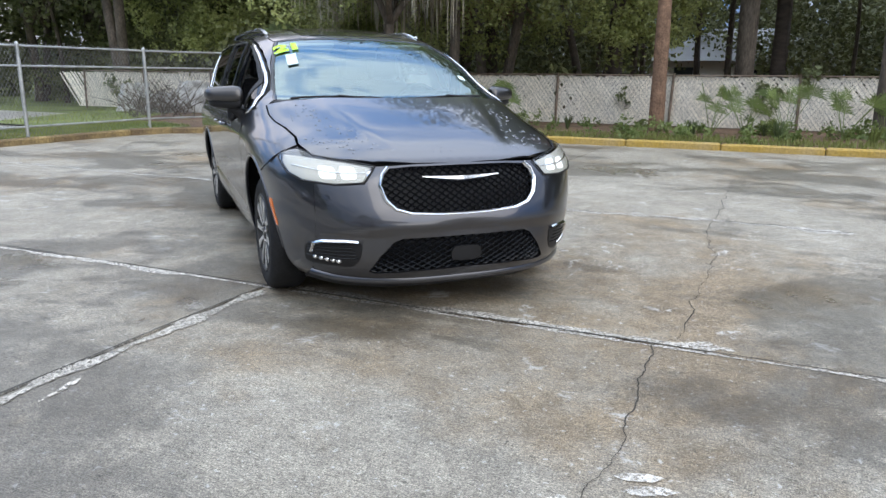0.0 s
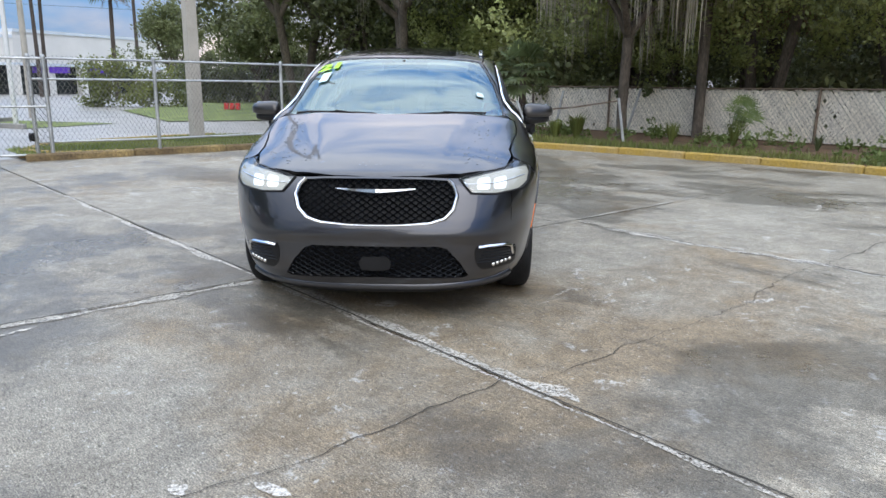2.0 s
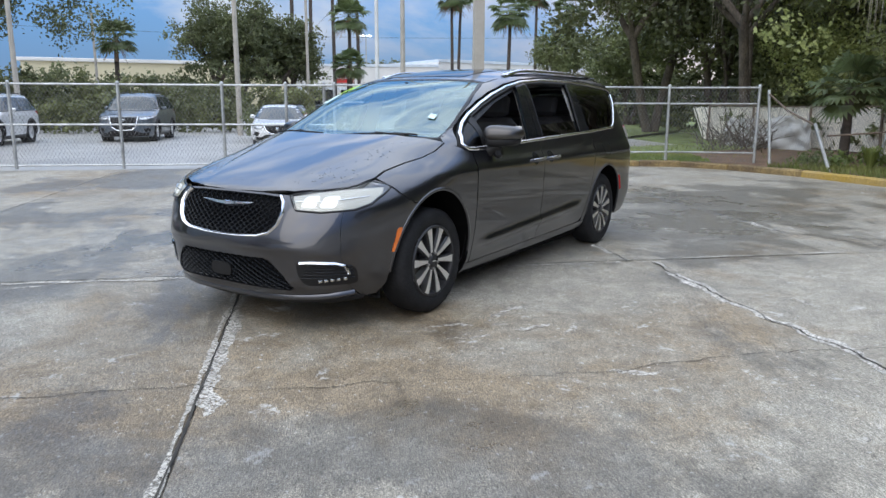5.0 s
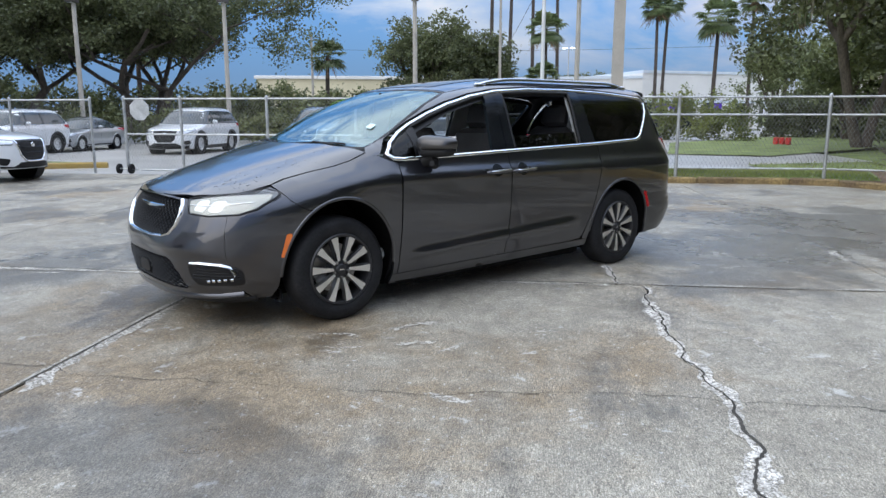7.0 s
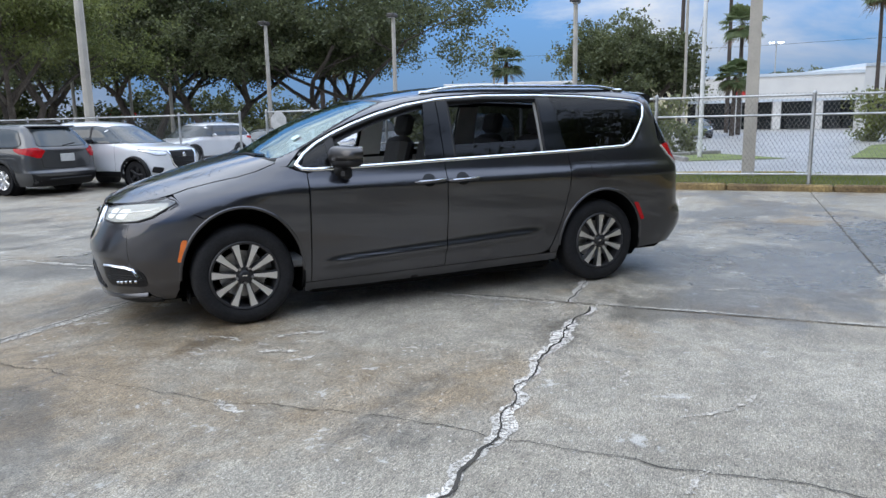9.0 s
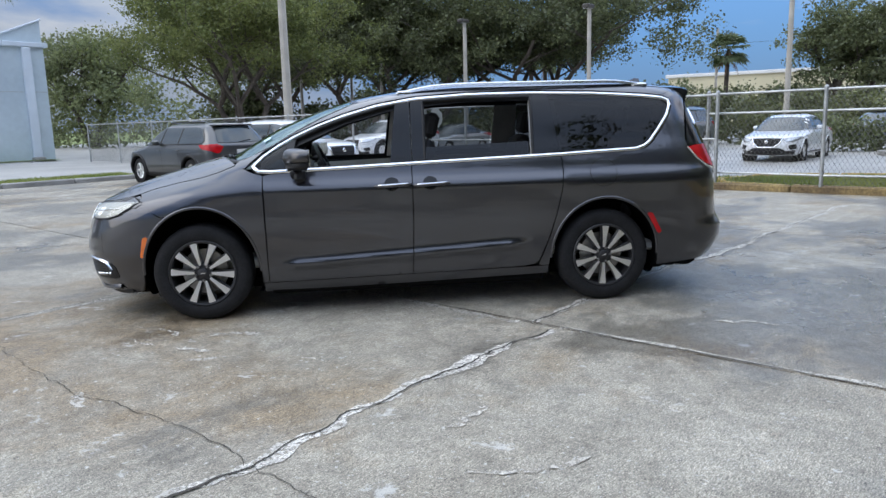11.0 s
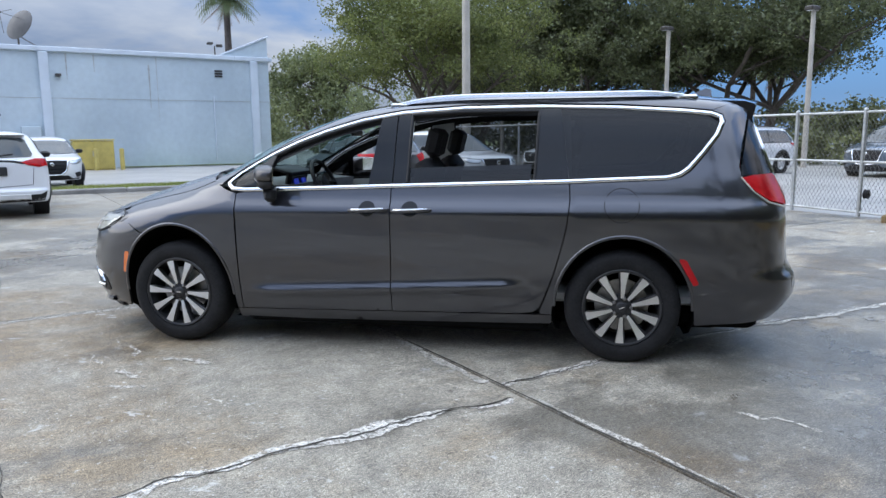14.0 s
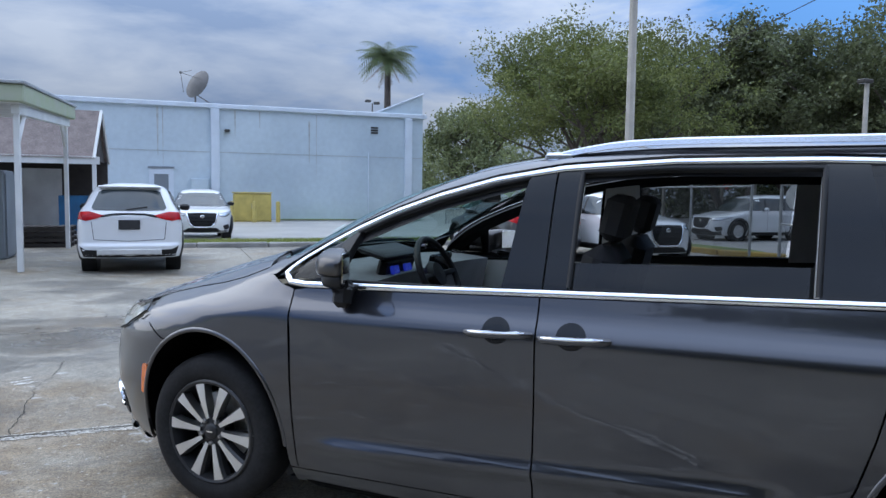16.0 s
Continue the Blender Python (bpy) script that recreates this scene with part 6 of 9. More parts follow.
def parked_car(name, m, label, L, W, H, wheelbase, radius, paint, kind="suv", grille_v=False, plate_back=None, rails=False, group="parked cars"):
    """A car with a lofted body and panes, lamps, grille, trim and wheels as parts laid on it. It points along its own x axis."""
    paint = car_paint(*paint)
    h, w2, hood0, hood1, belt = car_skin(L, W, H, kind)
    XF, XR, WD = V_XF, V_XR, V_W
    tall_car = kind == "kicks"
    low_z = 0.29 if tall_car else 0.20
    fx, rx = wheelbase / 2 + 0.06, -wheelbase / 2 + 0.06
    car = group_at(name, m, label, "car", group)
    # body: one smooth loft, open at the wheel arches
    zs = [low_z + (H - low_z) * (1 - (1 - i / 70) ** 1.25) for i in range(71)]

    def ring2(z):
        xf, xr, w, sf, sr, n = XF(z), XR(z), WD(z), V_SF(z), V_SR(z), V_NF(z)
        halfp = []
        for i in range(13):
            q = i / 12 * math.pi / 2
            halfp.append((sf + (xf - sf) * max(0.0, math.cos(q)) ** (2 / n), w * math.sin(q) ** (2 / n)))
        halfp += [(sf + (sr - sf) * i / 34, w) for i in range(1, 34)]
        for i in range(13):
            q = i / 12 * math.pi / 2
            halfp.append((sr + (xr - sr) * math.sin(q) ** 0.5, w * max(0.0, math.cos(q)) ** 0.5))
        return halfp + [(x, -y) for x, y in halfp[-2:0:-1]]

    rings = [ring2(z) for z in zs]
    k = len(rings[0])
    V3 = [(x, y, z) for z, r in zip(zs, rings) for x, y in r]
    faces = []
    for i in range(len(zs) - 1):
        for j in range(k):
            q = (i * k + j, i * k + (j + 1) % k, (i + 1) * k + (j + 1) % k, (i + 1) * k + j)
            x, y, z = (sum(V3[n][d] for n in q) / 4 for d in range(3))
            if min(math.hypot(x - fx, z - radius), math.hypot(x - rx, z - radius)) < radius * 1.16 and abs(y) > w2 * 0.62:
                continue
            faces.append(q)
    b = Build()
    b.add(V3, faces)
    b.thing("body", paint, car, "", True, 50)
    # panes
    up = 0.013
    low_g = belt + 0.015
    lows = [(h - 1.04, 0.0), (h - 1.06, 0.35 * w2), (h - 1.14, 0.62 * w2), (h - 1.28, 0.80 * w2)]
    tops = [(h - 1.93, 0.60 * w2), (h - 1.90, 0.3 * w2), (h - 1.88, 0.0)]
    loop = lows + tops
    panel("windscreen", [loop + [(x, -y) for x, y in loop[::-1] if y > 0]], "top", CAR_GLASS, car, "", 1, up, 0.0, 0.08)
    back = -h + (1.42 if kind == "sedan" else 0.55)
    drop = -h + (1.05 if kind == "sedan" else 0.42)
    for s in (1, -1):
        side = [(h - 1.30, low_g), (h - 1.62, 0.80 * H), (h - 1.88, 0.885 * H), (h - 2.15, 0.915 * H), (back + 0.5, 0.915 * H), (back + 0.12, 0.885 * H), (drop + 0.02, low_g + 0.10), (drop + 0.10, low_g + 0.035)]
        panel("side_window", [rounded(side, 0.05)], "side", CAR_GLASS, car, "", s, up, 0.0, 0.08)
        for x0 in (h - 2.22, h - 3.10):
            bead("pillar", [(x0, low_g), (x0 - 0.05, 0.90 * H)], "side", BLACK_TRIM, car, "", s, 0.075, 0.004, up)
        bead("window_trim", [(h - 1.28, low_g - 0.004), (drop + 0.10, low_g + 0.02)], "side", CHROME if grille_v and not tall_car else BLACK_TRIM, car, "", s, 0.018, 0.006, up)
        for x0 in (h - 1.38, h - 2.26, h - 3.12):
            bead("door_gap", [(x0, low_g - 0.01), (x0 + 0.01, 0.60), (x0 - 0.03, 0.33)], "side", BLACK_TRIM, car, "", s, 0.008, 0.001, 0.0005)
        bead("sill_trim", [(fx - radius * 1.25, low_z + 0.06), (rx + radius * 1.25, low_z + 0.06)], "side", BLACK_TRIM, car, "", s, 0.15 if kind != "sedan" else 0.06, 0.012, 0.0)
        # lamps at both ends
        lamp = [(0.50 * w2, hood0 - 0.055), (0.60 * w2, hood0 - 0.13), (0.80 * w2, hood0 - 0.125), (0.965 * w2, hood0 - 0.02), (0.955 * w2, hood0 + 0.015), (0.80 * w2, hood0 - 0.01)]
        panel("headlamp", [[(s * y, z) for y, z in lamp]], "front", CAR_LAMP, car, "", 1, 0.008, 0.0, 0.05)
        bead("headlamp_edge", [(s * y, z) for y, z in lamp], "front", BLACK_TRIM, car, "", 1, 0.014, 0.003, 0.008, 0.05, True)
        panel("fog_recess", [rounded([(s * 0.66 * w2, 0.50), (s * 0.86 * w2, 0.54), (s * 0.88 * w2, 0.40), (s * 0.72 * w2, 0.36)], 0.04)], "front", BLACK_TRIM, car, "", 1, 0.006, 0.0, 0.05)
        tail_in = 0.46 if tall_car else 0.58
        tail = [(tail_in * w2, belt - 0.035), (0.74 * w2, belt + 0.03), (0.965 * w2, belt + 0.02), (0.985 * w2, belt - 0.10), (0.80 * w2, belt - (0.135 if tall_car else 0.19)), ((tail_in + 0.12) * w2, belt - (0.085 if tall_car else 0.19))]
        panel("tail_lamp", [[(s * y, z) for y, z in tail]], "rear", RED_LENS, car, "", 1, 0.010, 0.0, 0.05)
        wrap = [(V_XR(belt) + 0.16, belt - 0.13), (V_XR(belt) + 0.15, belt + 0.02), (-h + 0.50, belt + 0.015), (-h + 0.62, belt - 0.02), (-h + 0.42, belt - 0.09)]
        panel("tail_lamp", [wrap], "side", RED_LENS, car, "", s, 0.008, 0.0, 0.06)
    rear_low = belt + 0.05 if kind != "sedan" else 0.71 * H
    rear_glass = mirror_loop([(0, rear_low), (0.66 * w2, rear_low + 0.01), (0.70 * w2, rear_low + 0.05), (0.58 * w2, 0.885 * H), (0.50 * w2, 0.905 * H), (0, 0.912 * H)])
    panel("rear_window", [rear_glass], "rear", CAR_GLASS, car, "", 1, up, 0.0, 0.07)
    if tall_car:
        bead("garnish", [(0.52 * w2, belt - 0.05), (0.30 * w2, belt - 0.015), (0, belt - 0.005), (-0.30 * w2, belt - 0.015), (-0.52 * w2, belt - 0.05)], "rear", GLOSS_BLACK, car, "dark bar between the tail lamps", 1, 0.045, 0.006, 0.004)
    bead("hatch_gap", [(0.70 * w2, belt - 0.15), (0.66 * w2, 0.62), (0, 0.59), (-0.66 * w2, 0.62), (-0.70 * w2, belt - 0.15)], "rear", BLACK_TRIM, car, "", 1, 0.010, 0.001, 0.0005)
    skirt = mirror_loop([(0, low_z + 0.01), (0.86 * w2, low_z + 0.02), (0.93 * w2, 0.50), (0.80 * w2, 0.44), (0, 0.42)])
    panel("bumper_skirt", [skirt], "rear", BLACK_TRIM, car, "black lower bumper", 1, 0.004, 0.0, 0.07)
    chin = mirror_loop([(0, low_z + 0.01), (0.80 * w2, low_z + 0.02), (0.84 * w2, 0.36), (0.60 * w2, 0.34), (0.44 * w2, 0.43), (0, 0.43)])
    panel("lower_trim", [chin], "front", BLACK_TRIM, car, "", 1, 0.004, 0.0, 0.07)
    grille_top = hood0 - 0.03
    gr = mirror_loop([(0, 0.46), (0.26 * w2, 0.46), (0.40 * w2, 0.58), (0.47 * w2, grille_top), (0, grille_top + 0.01)])
    panel("grille", [gr], "front", BLACK_TRIM, car, "black slatted grille", 1, 0.006, 0.0, 0.06)
    for i in range(4):
        z = 0.52 + (grille_top - 0.56) * i / 3
        bead("grille_slat", [(0.36 * w2, z), (-0.36 * w2, z)], "front", GLOSS_BLACK, car, "", 1, 0.018, 0.012, 0.006)
    under = Build()
    under.box(0, 0, 0.27 if not tall_car else 0.34, L * 0.86, W * 0.62, 0.14, None, 0.03)
    under.thing("underbody", BLACK_TRIM, car)
    # wells and wheels
    for x in (fx, rx):
        for s in (1, -1):
            b = Build()
            b.lathe([(0.0, 0.0), (radius * 1.2, 0.0), (radius * 1.2, 0.26)], pose(x, s * (w2 - 0.30), radius, -90 * s, 0, 0), 24)
            b.thing("wheel_well", BLACK_TRIM, car)
            b = Build()
            edge = 0.045 if kind != "sedan" else 0.022
            arc = [radians(-12 + 204 * i / 20) for i in range(21)]
            b.tube([(x + (radius * 1.17 + edge * 0.6) * math.cos(w), s * (WD(min(belt - 0.05, max(low_z, radius + radius * 1.2 * math.sin(w)))) - edge * 0.35), radius + (radius * 1.17 + edge * 0.6) * math.sin(w)) for w in arc], edge, 8)
            b.thing("arch_trim", BLACK_TRIM if kind != "sedan" else paint, car)
            wheel = group_at("wheel", pose(x, s * (w2 - 0.13), radius, -90 * s, 0, 0), "", "")
            wheel.parent = car
            t = Build()
            t.lathe([(radius * 0.63, -0.10), (radius * 0.95, -0.10), (radius, -0.07), (radius, 0.07), (radius * 0.95, 0.10), (radius * 0.66, 0.105), (radius * 0.63, 0.095)], Matrix.Identity(4), 30)
            t.thing("tyre", RUBBER, wheel)
            rim = Build()
            rim.lathe([(radius * 0.64, 0.09), (radius * 0.60, 0.085), (radius * 0.58, 0.02), (0, 0.02)], Matrix.Identity(4), 30)
            for q in range(5):
                rim.box(radius * 0.33, 0, 0.07, radius * 0.56, 0.07, 0.025, pose(0, 0, 0, 0, 0, 72 * q), 0.01)
            rim.lathe([(0.0, 0.09), (0.05, 0.088), (0.07, 0.06)], Matrix.Identity(4), 16)
            rim.thing("rim", MACHINED if paint.name != WHITE_PAINT[0] or kind != "kicks" else POCKET, wheel)
    for s in (1, -1):
        b = Build()
        mx = XF(belt + 0.06) - 0.95
        b.box(mx, s * (w2 + 0.06), belt + 0.08, 0.12, 0.20, 0.13, None, 0.04)
        b.thing("mirror", BLACK_TRIM if kind == "kicks" else paint, car)
        for hx in (h - 2.15, h - 3.1):
            b = Build()
            b.box(hx, s * (WD(belt - 0.12) + 0.012), belt - 0.12, 0.18, 0.03, 0.03, None, 0.01)
            b.thing("door_handle", paint, car)
        if rails:
            b = Build()
            b.tube([(h - 2.3 - 0.2 * i, s * (w2 - 0.36), H + 0.02 * math.sin(math.pi * i / 8) ** 0.3 - 0.02) for i in range(9)], 0.018, 6)
            b.thing("roof_rail", BLACK_TRIM, car)
    if grille_v:
        vee = [(0.50 * w2, grille_top + 0.01), (0.41 * w2, 0.57), (0.26 * w2, 0.45), (0, 0.445)]
        bead("grille_trim", vee + [(-y, z) for y, z in vee[::-1][1:]], "front", CHROME, car, "chrome grille frame", 1, 0.045, 0.018, 0.004)
    b = Build()
    b.lathe([(0.0, 0.012), (0.05, 0.010), (0.06, 0.0)], pose(XF(hood0 - 0.14) + 0.008, 0, hood0 - 0.14, 0, 90, 0), 16)
    b.thing("badge", CHROME, car)
    b = Build()
    b.box(XR(belt - 0.20) - 0.008, 0, belt - 0.20, 0.03, 0.36, 0.17, None, 0.006)
    b.thing("plate", plate_back or PLATE, car)
    if kind != "sedan":
        b = Build()
        b.box(XR(0.93 * H) + 0.06, 0, 0.945 * H, 0.30, W * 0.60, 0.04, None, 0.014)
        b.thing("roof_spoiler", paint, car)
        b = Build()
        b.tube([(XR(belt + 0.07) - 0.02, 0.05, belt + 0.07), (XR(belt + 0.12) - 0.02, -0.30, belt + 0.12)], 0.014, 6)
        b.thing("rear_wiper", BLACK_TRIM, car)
    b = Build()
    b.box(-h - 0.005, 0, 0.40 if tall_car else 0.36, 0.03, W * 0.60, 0.10 if tall_car else 0.04, None, 0.012)
    b.thing("bumper_trim", PLATE_PALE if kind == "kicks" else BLACK_TRIM, car)
    return car


def heading(along):
    return math.degrees(math.atan2(along.y, along.x))


def car_at(place, along):
    return pose(place[0], place[1], 0, 0, 0, heading(along))


def car_out(place, along):
    return pose(place[0], place[1], -0.02, 0, 0, heading(along))


parked_car("small_suv", car_at((2.35, -14.3), V), "white compact car with black grille parked nose to the fence", 4.3, 1.78, 1.66, 2.62, 0.335, WHITE_PAINT, "kicks", True)
parked_car("estate_car", car_at((5.03, -14.16), -V), "charcoal estate with roof rails and red tail lamps", 4.75, 1.85, 1.62, 2.70, 0.345, CHARCOAL_PAINT, "suv", False, PLATE_PALE, True)
parked_car("small_suv", car_at((10.95, -7.55), -V), "white compact car seen from behind beside the carport", 4.3, 1.78, 1.66, 2.62, 0.335, WHITE_PAINT, "kicks", True)
parked_car("small_suv", car_at((15.6, -14.6), V), "white compact car parked by the grass island", 4.3, 1.76, 1.60, 2.62, 0.335, WHITE_PAINT, "kicks", True)
parked_car("crossover", car_out((-0.8, -26.0), U), "white crossover parked outside the fence", 4.9, 1.9, 1.70, 2.83, 0.36, WHITE_PAINT, "suv", True)
parked_car("saloon_car", car_out((-3.9, -28.6), U), "old silver saloon parked under the oak", 4.5, 1.71, 1.41, 2.53, 0.31, SILVER_PAINT, "sedan")
parked_car("large_suv", car_out((-7.0, -24.0), U), "large white car with roof rack and black bumper", 5.0, 2.0, 1.79, 2.86, 0.39, WHITE_PAINT, "suv", False, None, True)
parked_car("large_suv", car_out((-12.5, -23.2), U), "large slate grey car with chrome grille", 5.2, 2.06, 1.86, 2.90, 0.39, SLATE_PAINT, "suv", True, None, True)
parked_car("saloon_car", car_out((-13.4, -16.0), U), "white saloon with chrome V grille facing the gate", 4.6, 1.8, 1.45, 2.70, 0.32, WHITE_PAINT, "sedan", True)
parked_car("saloon_car", car_out((-38.5, -37.0), pose(0, 0, 0, 0, 0, 50).to_3x3() @ Vector((1, 0, 0))), "dark saloon crossing the far car park", 4.5, 1.8, 1.45, 2.7, 0.32, SLATE_PAINT, "sedan")
parked_car("saloon_car", car_out((-24.5, -26.5), -U), "blue-grey saloon parked by the hedge", 4.5, 1.8, 1.45, 2.7, 0.32, SLATE_PAINT, "sedan")
for i, (u, v) in enumerate(((-44, -44), (-44, -47.5), (-44, -51), (-43, -41))):
    parked_car("crossover", car_out(yard(u, v), U), "white car in the far row by the trees", 4.6, 1.85, 1.65, 2.7, 0.34, WHITE_PAINT if i != 1 else SILVER_PAINT, "suv", True)


# ---- building, carport, poles ----
WALL_BLUE = surface("pale blue-grey painted wall", (0.485, 0.565, 0.615), 0.75, vary=0.06, scale=0.35, grain=0.04, grain_scale=4, bump=0.1, bump_scale=30, tint=(0.56, 0.64, 0.68))
WALL_TRIM = surface("light blue-white trim", (0.62, 0.68, 0.74), 0.6, vary=0.08, scale=1)
RUST_STAIN = surface("rain stain", (0.40, 0.42, 0.41), 0.85, vary=0.2, scale=3)
YELLOW_BOX = surface("faded yellow cabinet", (0.50, 0.40, 0.11), 0.6, vary=0.2, scale=2, grain=0.1)
WHITE_STEEL = surface("white painted steel", (0.66, 0.67, 0.66), 0.55, vary=0.12, scale=1.5)
MOSSY = surface("stained pale fascia", (0.50, 0.53, 0.42), 0.7, vary=0.2, scale=2, tint=(0.36, 0.42, 0.26))
SHINGLE = surface("brown shingles", (0.16, 0.13, 0.12), 0.85, vary=0.2, scale=3, grain=0.25, grain_scale=20)
DARK_WOOD = surface("dark boards", (0.035, 0.03, 0.027), 0.8, vary=0.3, scale=3)
BLUE_BIN = surface("blue plastic", (0.03, 0.14, 0.30), 0.5, vary=0.15, scale=3)
RED_PAINT = surface("red painted metal", (0.35, 0.03, 0.025), 0.5, vary=0.2, scale=3)
SHED_GREY = surface("grey metal sheet", (0.19, 0.21, 0.23), 0.5, vary=0.1, scale=1)
STUCCO = surface("white stucco", (0.72, 0.71, 0.68), 0.8, vary=0.06, scale=0.5)
STUCCO_CREAM = surface("cream stucco", (0.62, 0.56, 0.38), 0.8, vary=0.06, scale=0.5)
DARK_GLASS = surface("dark shop glass", (0.03, 0.035, 0.04), 0.1, vary=0.3, scale=1)
ROOF_GREY = surface("grey metal roof", (0.36, 0.38, 0.40), 0.45, 0.2, vary=0.1, scale=1)
MESH_DISH = surface("mesh dish", (0.13, 0.125, 0.12), 0.6, 0.4, vary=0.15, scale=3)
LAMP_HEAD = surface("bronze lamp head", (0.06, 0.055, 0.05), 0.5, 0.4, vary=0.2, scale=4)
PURPLE = surface("purple shop sign", (0.10, 0.03, 0.42), 0.4, vary=0.1, scale=3)
RED_SIGN = surface("red shop sign", (0.55, 0.03, 0.03), 0.4, vary=0.1, scale=3)

YM = pose(0, 0, 0, 0, 0, YARD)


def block(b, u0, u1, v0, v1, z0, z1, cut=0.0):
    """A box by the yard's axes."""
    return b.box((u0 + u1) / 2, (v0 + v1) / 2, (z0 + z1) / 2, abs(u1 - u0), abs(v1 - v0), z1 - z0, YM_BASIS, cut)


YM_BASIS = Matrix(((U.x, V.x, 0, 0), (U.y, V.y, 0, 0), (0, 0, 1, 0), (0, 0, 0, 1)))

hall = group_at("warehouse", Matrix.Identity(4), "long pale blue-grey warehouse with flat white coping and pilasters", "building")
b = Build()
block(b, -11.6, 34, -62, -37.5, -0.1, 5.95)
b.thing("wall", WALL_BLUE, hall, "pale blue-grey rendered wall", False)
b = Build()
block(b, -11.8, 34.2, -62.2, -37.32, 5.95, 6.2, 0.03)
b.thing("coping", WALL_TRIM, hall, "white metal coping", False)
for i in range(23):
    b = Build()
    block(b, -11.6 + 2 * i, -11.57 + 2 * i, -37.42, -37.28, 5.93, 6.21)
    b.thing("coping_joint", WALL_TRIM, hall, "", False)
for u in (-10.68, 0.14, 11.0, 22):
    b = Build()
    block(b, u - 0.22, u + 0.22, -37.5, -37.30, -0.1, 5.94, 0.02)
    b.thing("pilaster", WALL_TRIM, hall, "", False)
    b = Build()
    block(b, u - 0.3, u + 0.3, -37.5, -37.1, -0.1, 0.2, 0.05)
    b.thing("pilaster_foot", KERB_GREY, hall, "", False)
b = Build()
w0 = [yard(-8.9, -37.6, 6.2), yard(-11.6, -37.6, 6.2), yard(-11.6, -37.6, 7.35)]
w1 = [p + V * -0.3 for p in w0]
b.add(w0 + w1, [(0, 1, 2), (5, 4, 3), (0, 2, 5, 3), (1, 4, 5, 2), (0, 3, 4, 1)])
b.thing("parapet", WALL_BLUE, hall, "raking parapet at the roof corner", False)
b = Build()
b.tube([yard(-8.8, -37.55, 6.22), yard(-11.65, -37.55, 7.42)], 0.06, 6)
b.thing("parapet_cap", WALL_TRIM, hall)
for i in range(3):
    b = Build()
    block(b, -8.86, -8.44, -37.54, -37.44, 4.98 + 0.15 * i, 5.06 + 0.15 * i)
    b.thing("vent_slot", DARK_WOOD, hall, "dark vent slot", False)
b = Build()
block(b, -11.6, 34, -37.52, -37.485, 3.62, 3.65)
b.thing("wall_joint", RUST_STAIN, hall, "", False)
for u, w, z0, z1 in ((3.0, 0.14, 3.4, 5.9), (2.75, 0.06, 2.7, 5.9), (-0.9, 0.10, 4.6, 5.9), (-4.9, 0.12, 3.2, 5.5), (-5.3, 0.05, 2.4, 5.9), (-2.2, 0.08, 5.0, 5.9)):
    b = Build()
    k = 14
    for i in range(k):
        za, zb = z0 + (z1 - z0) * i / k, z0 + (z1 - z0) * (i + 1) / k
        r = w * (0.3 + 0.7 * i / k) * (0.8 + 0.4 * noise.noise(Vector((u, i * 0.7, 2))))
        b.add([yard(u - r / 2, -37.493, za), yard(u + r / 2, -37.493, za), yard(u + r / 2, -37.493, zb), yard(u - r / 2, -37.493, zb)], [(0, 1, 2, 3)])
    b.thing("rain_stain", RUST_STAIN, hall, "grey rain streak on the wall", False)
b = Build()
block(b, 2.25, 3.45, -37.5, -37.42, -0.1, 2.7)
b.thing("door", WALL_TRIM, hall, "pale steel door", False)
b = Build()
block(b, 2.5, 3.2, -37.44, -37.40, 1.5, 2.4)
b.thing("door_window", SHED_GREY, hall, "", False)
b = Build()
block(b, 2.2, 3.5, -37.5, -37.38, 2.7, 2.8)
b.thing("door_head", SHED_GREY, hall, "", False)
b = Build()
block(b, 0.5, 1.4, -37.5, -37.25, 0.7, 2.2, 0.03)
b.thing("meter_box", WALL_BLUE, hall, "", False)
b = Build()
block(b, -0.62, -0.34, -37.5, -37.2, 4.72, 4.86, 0.03)
b.thing("wall_camera", LAMP_HEAD, hall, "dark wall lamp", False)
b = Build()
b.tube([yard(-8.3, -37.44, 0.3), yard(-8.3, -37.44, 3.9)], 0.035, 6)
b.thing("downpipe", WALL_TRIM, hall)

dish = group_at("satellite_dish", Matrix.Translation(yard(1.1, -38.2, 6.2)), "grey mesh satellite dish on the warehouse roof", "dish")
aim = look((0, 0, 1.15), tuple(Vector((0, 0, 1.15)) - (U * 1.0 + V * 0.75 + Vector((0, 0, 0.55)))))
b = Build()
b.lathe([(0.02, 0.0), (0.3, 0.04), (0.6, 0.14), (0.82, 0.27), (0.82, 0.24), (0.6, 0.11), (0.3, 0.01), (0.02, -0.03)], aim @ pose(0, 0, 0, 180, 0, 0) @ pose(0, 0, -0.1), 28)
b.thing("bowl", MESH_DISH, dish)
b = Build()
b.tube([(0, 0, 0), (0, 0, 1.1)], 0.05, 8)
b.tube([(0, 0, 0.55), tuple(U * -0.9 + Vector((0, 0, 0.0)))], 0.03, 6)
b.thing("mast", MESH_DISH, dish)
b = Build()
tip = aim @ Vector((0, 0, 1.0))
for a in (0, 120, 240):
    b.tube([aim @ Vector((0.78 * math.cos(radians(a)), 0.78 * math.sin(radians(a)), 0.2)), tip], 0.014, 5)
b.box(tip.x, tip.y, tip.z, 0.12, 0.12, 0.12, None, 0.02)
b.thing("feed_arm", MESH_DISH, dish)
flood = group_at("flood_light", Matrix.Translation(yard(-8.6, -37.8, 6.2)), "small twin flood light on the roof edge", "lamp")
b = Build()
b.tube([(0, 0, 0), (0, 0, 0.55)], 0.035, 6)
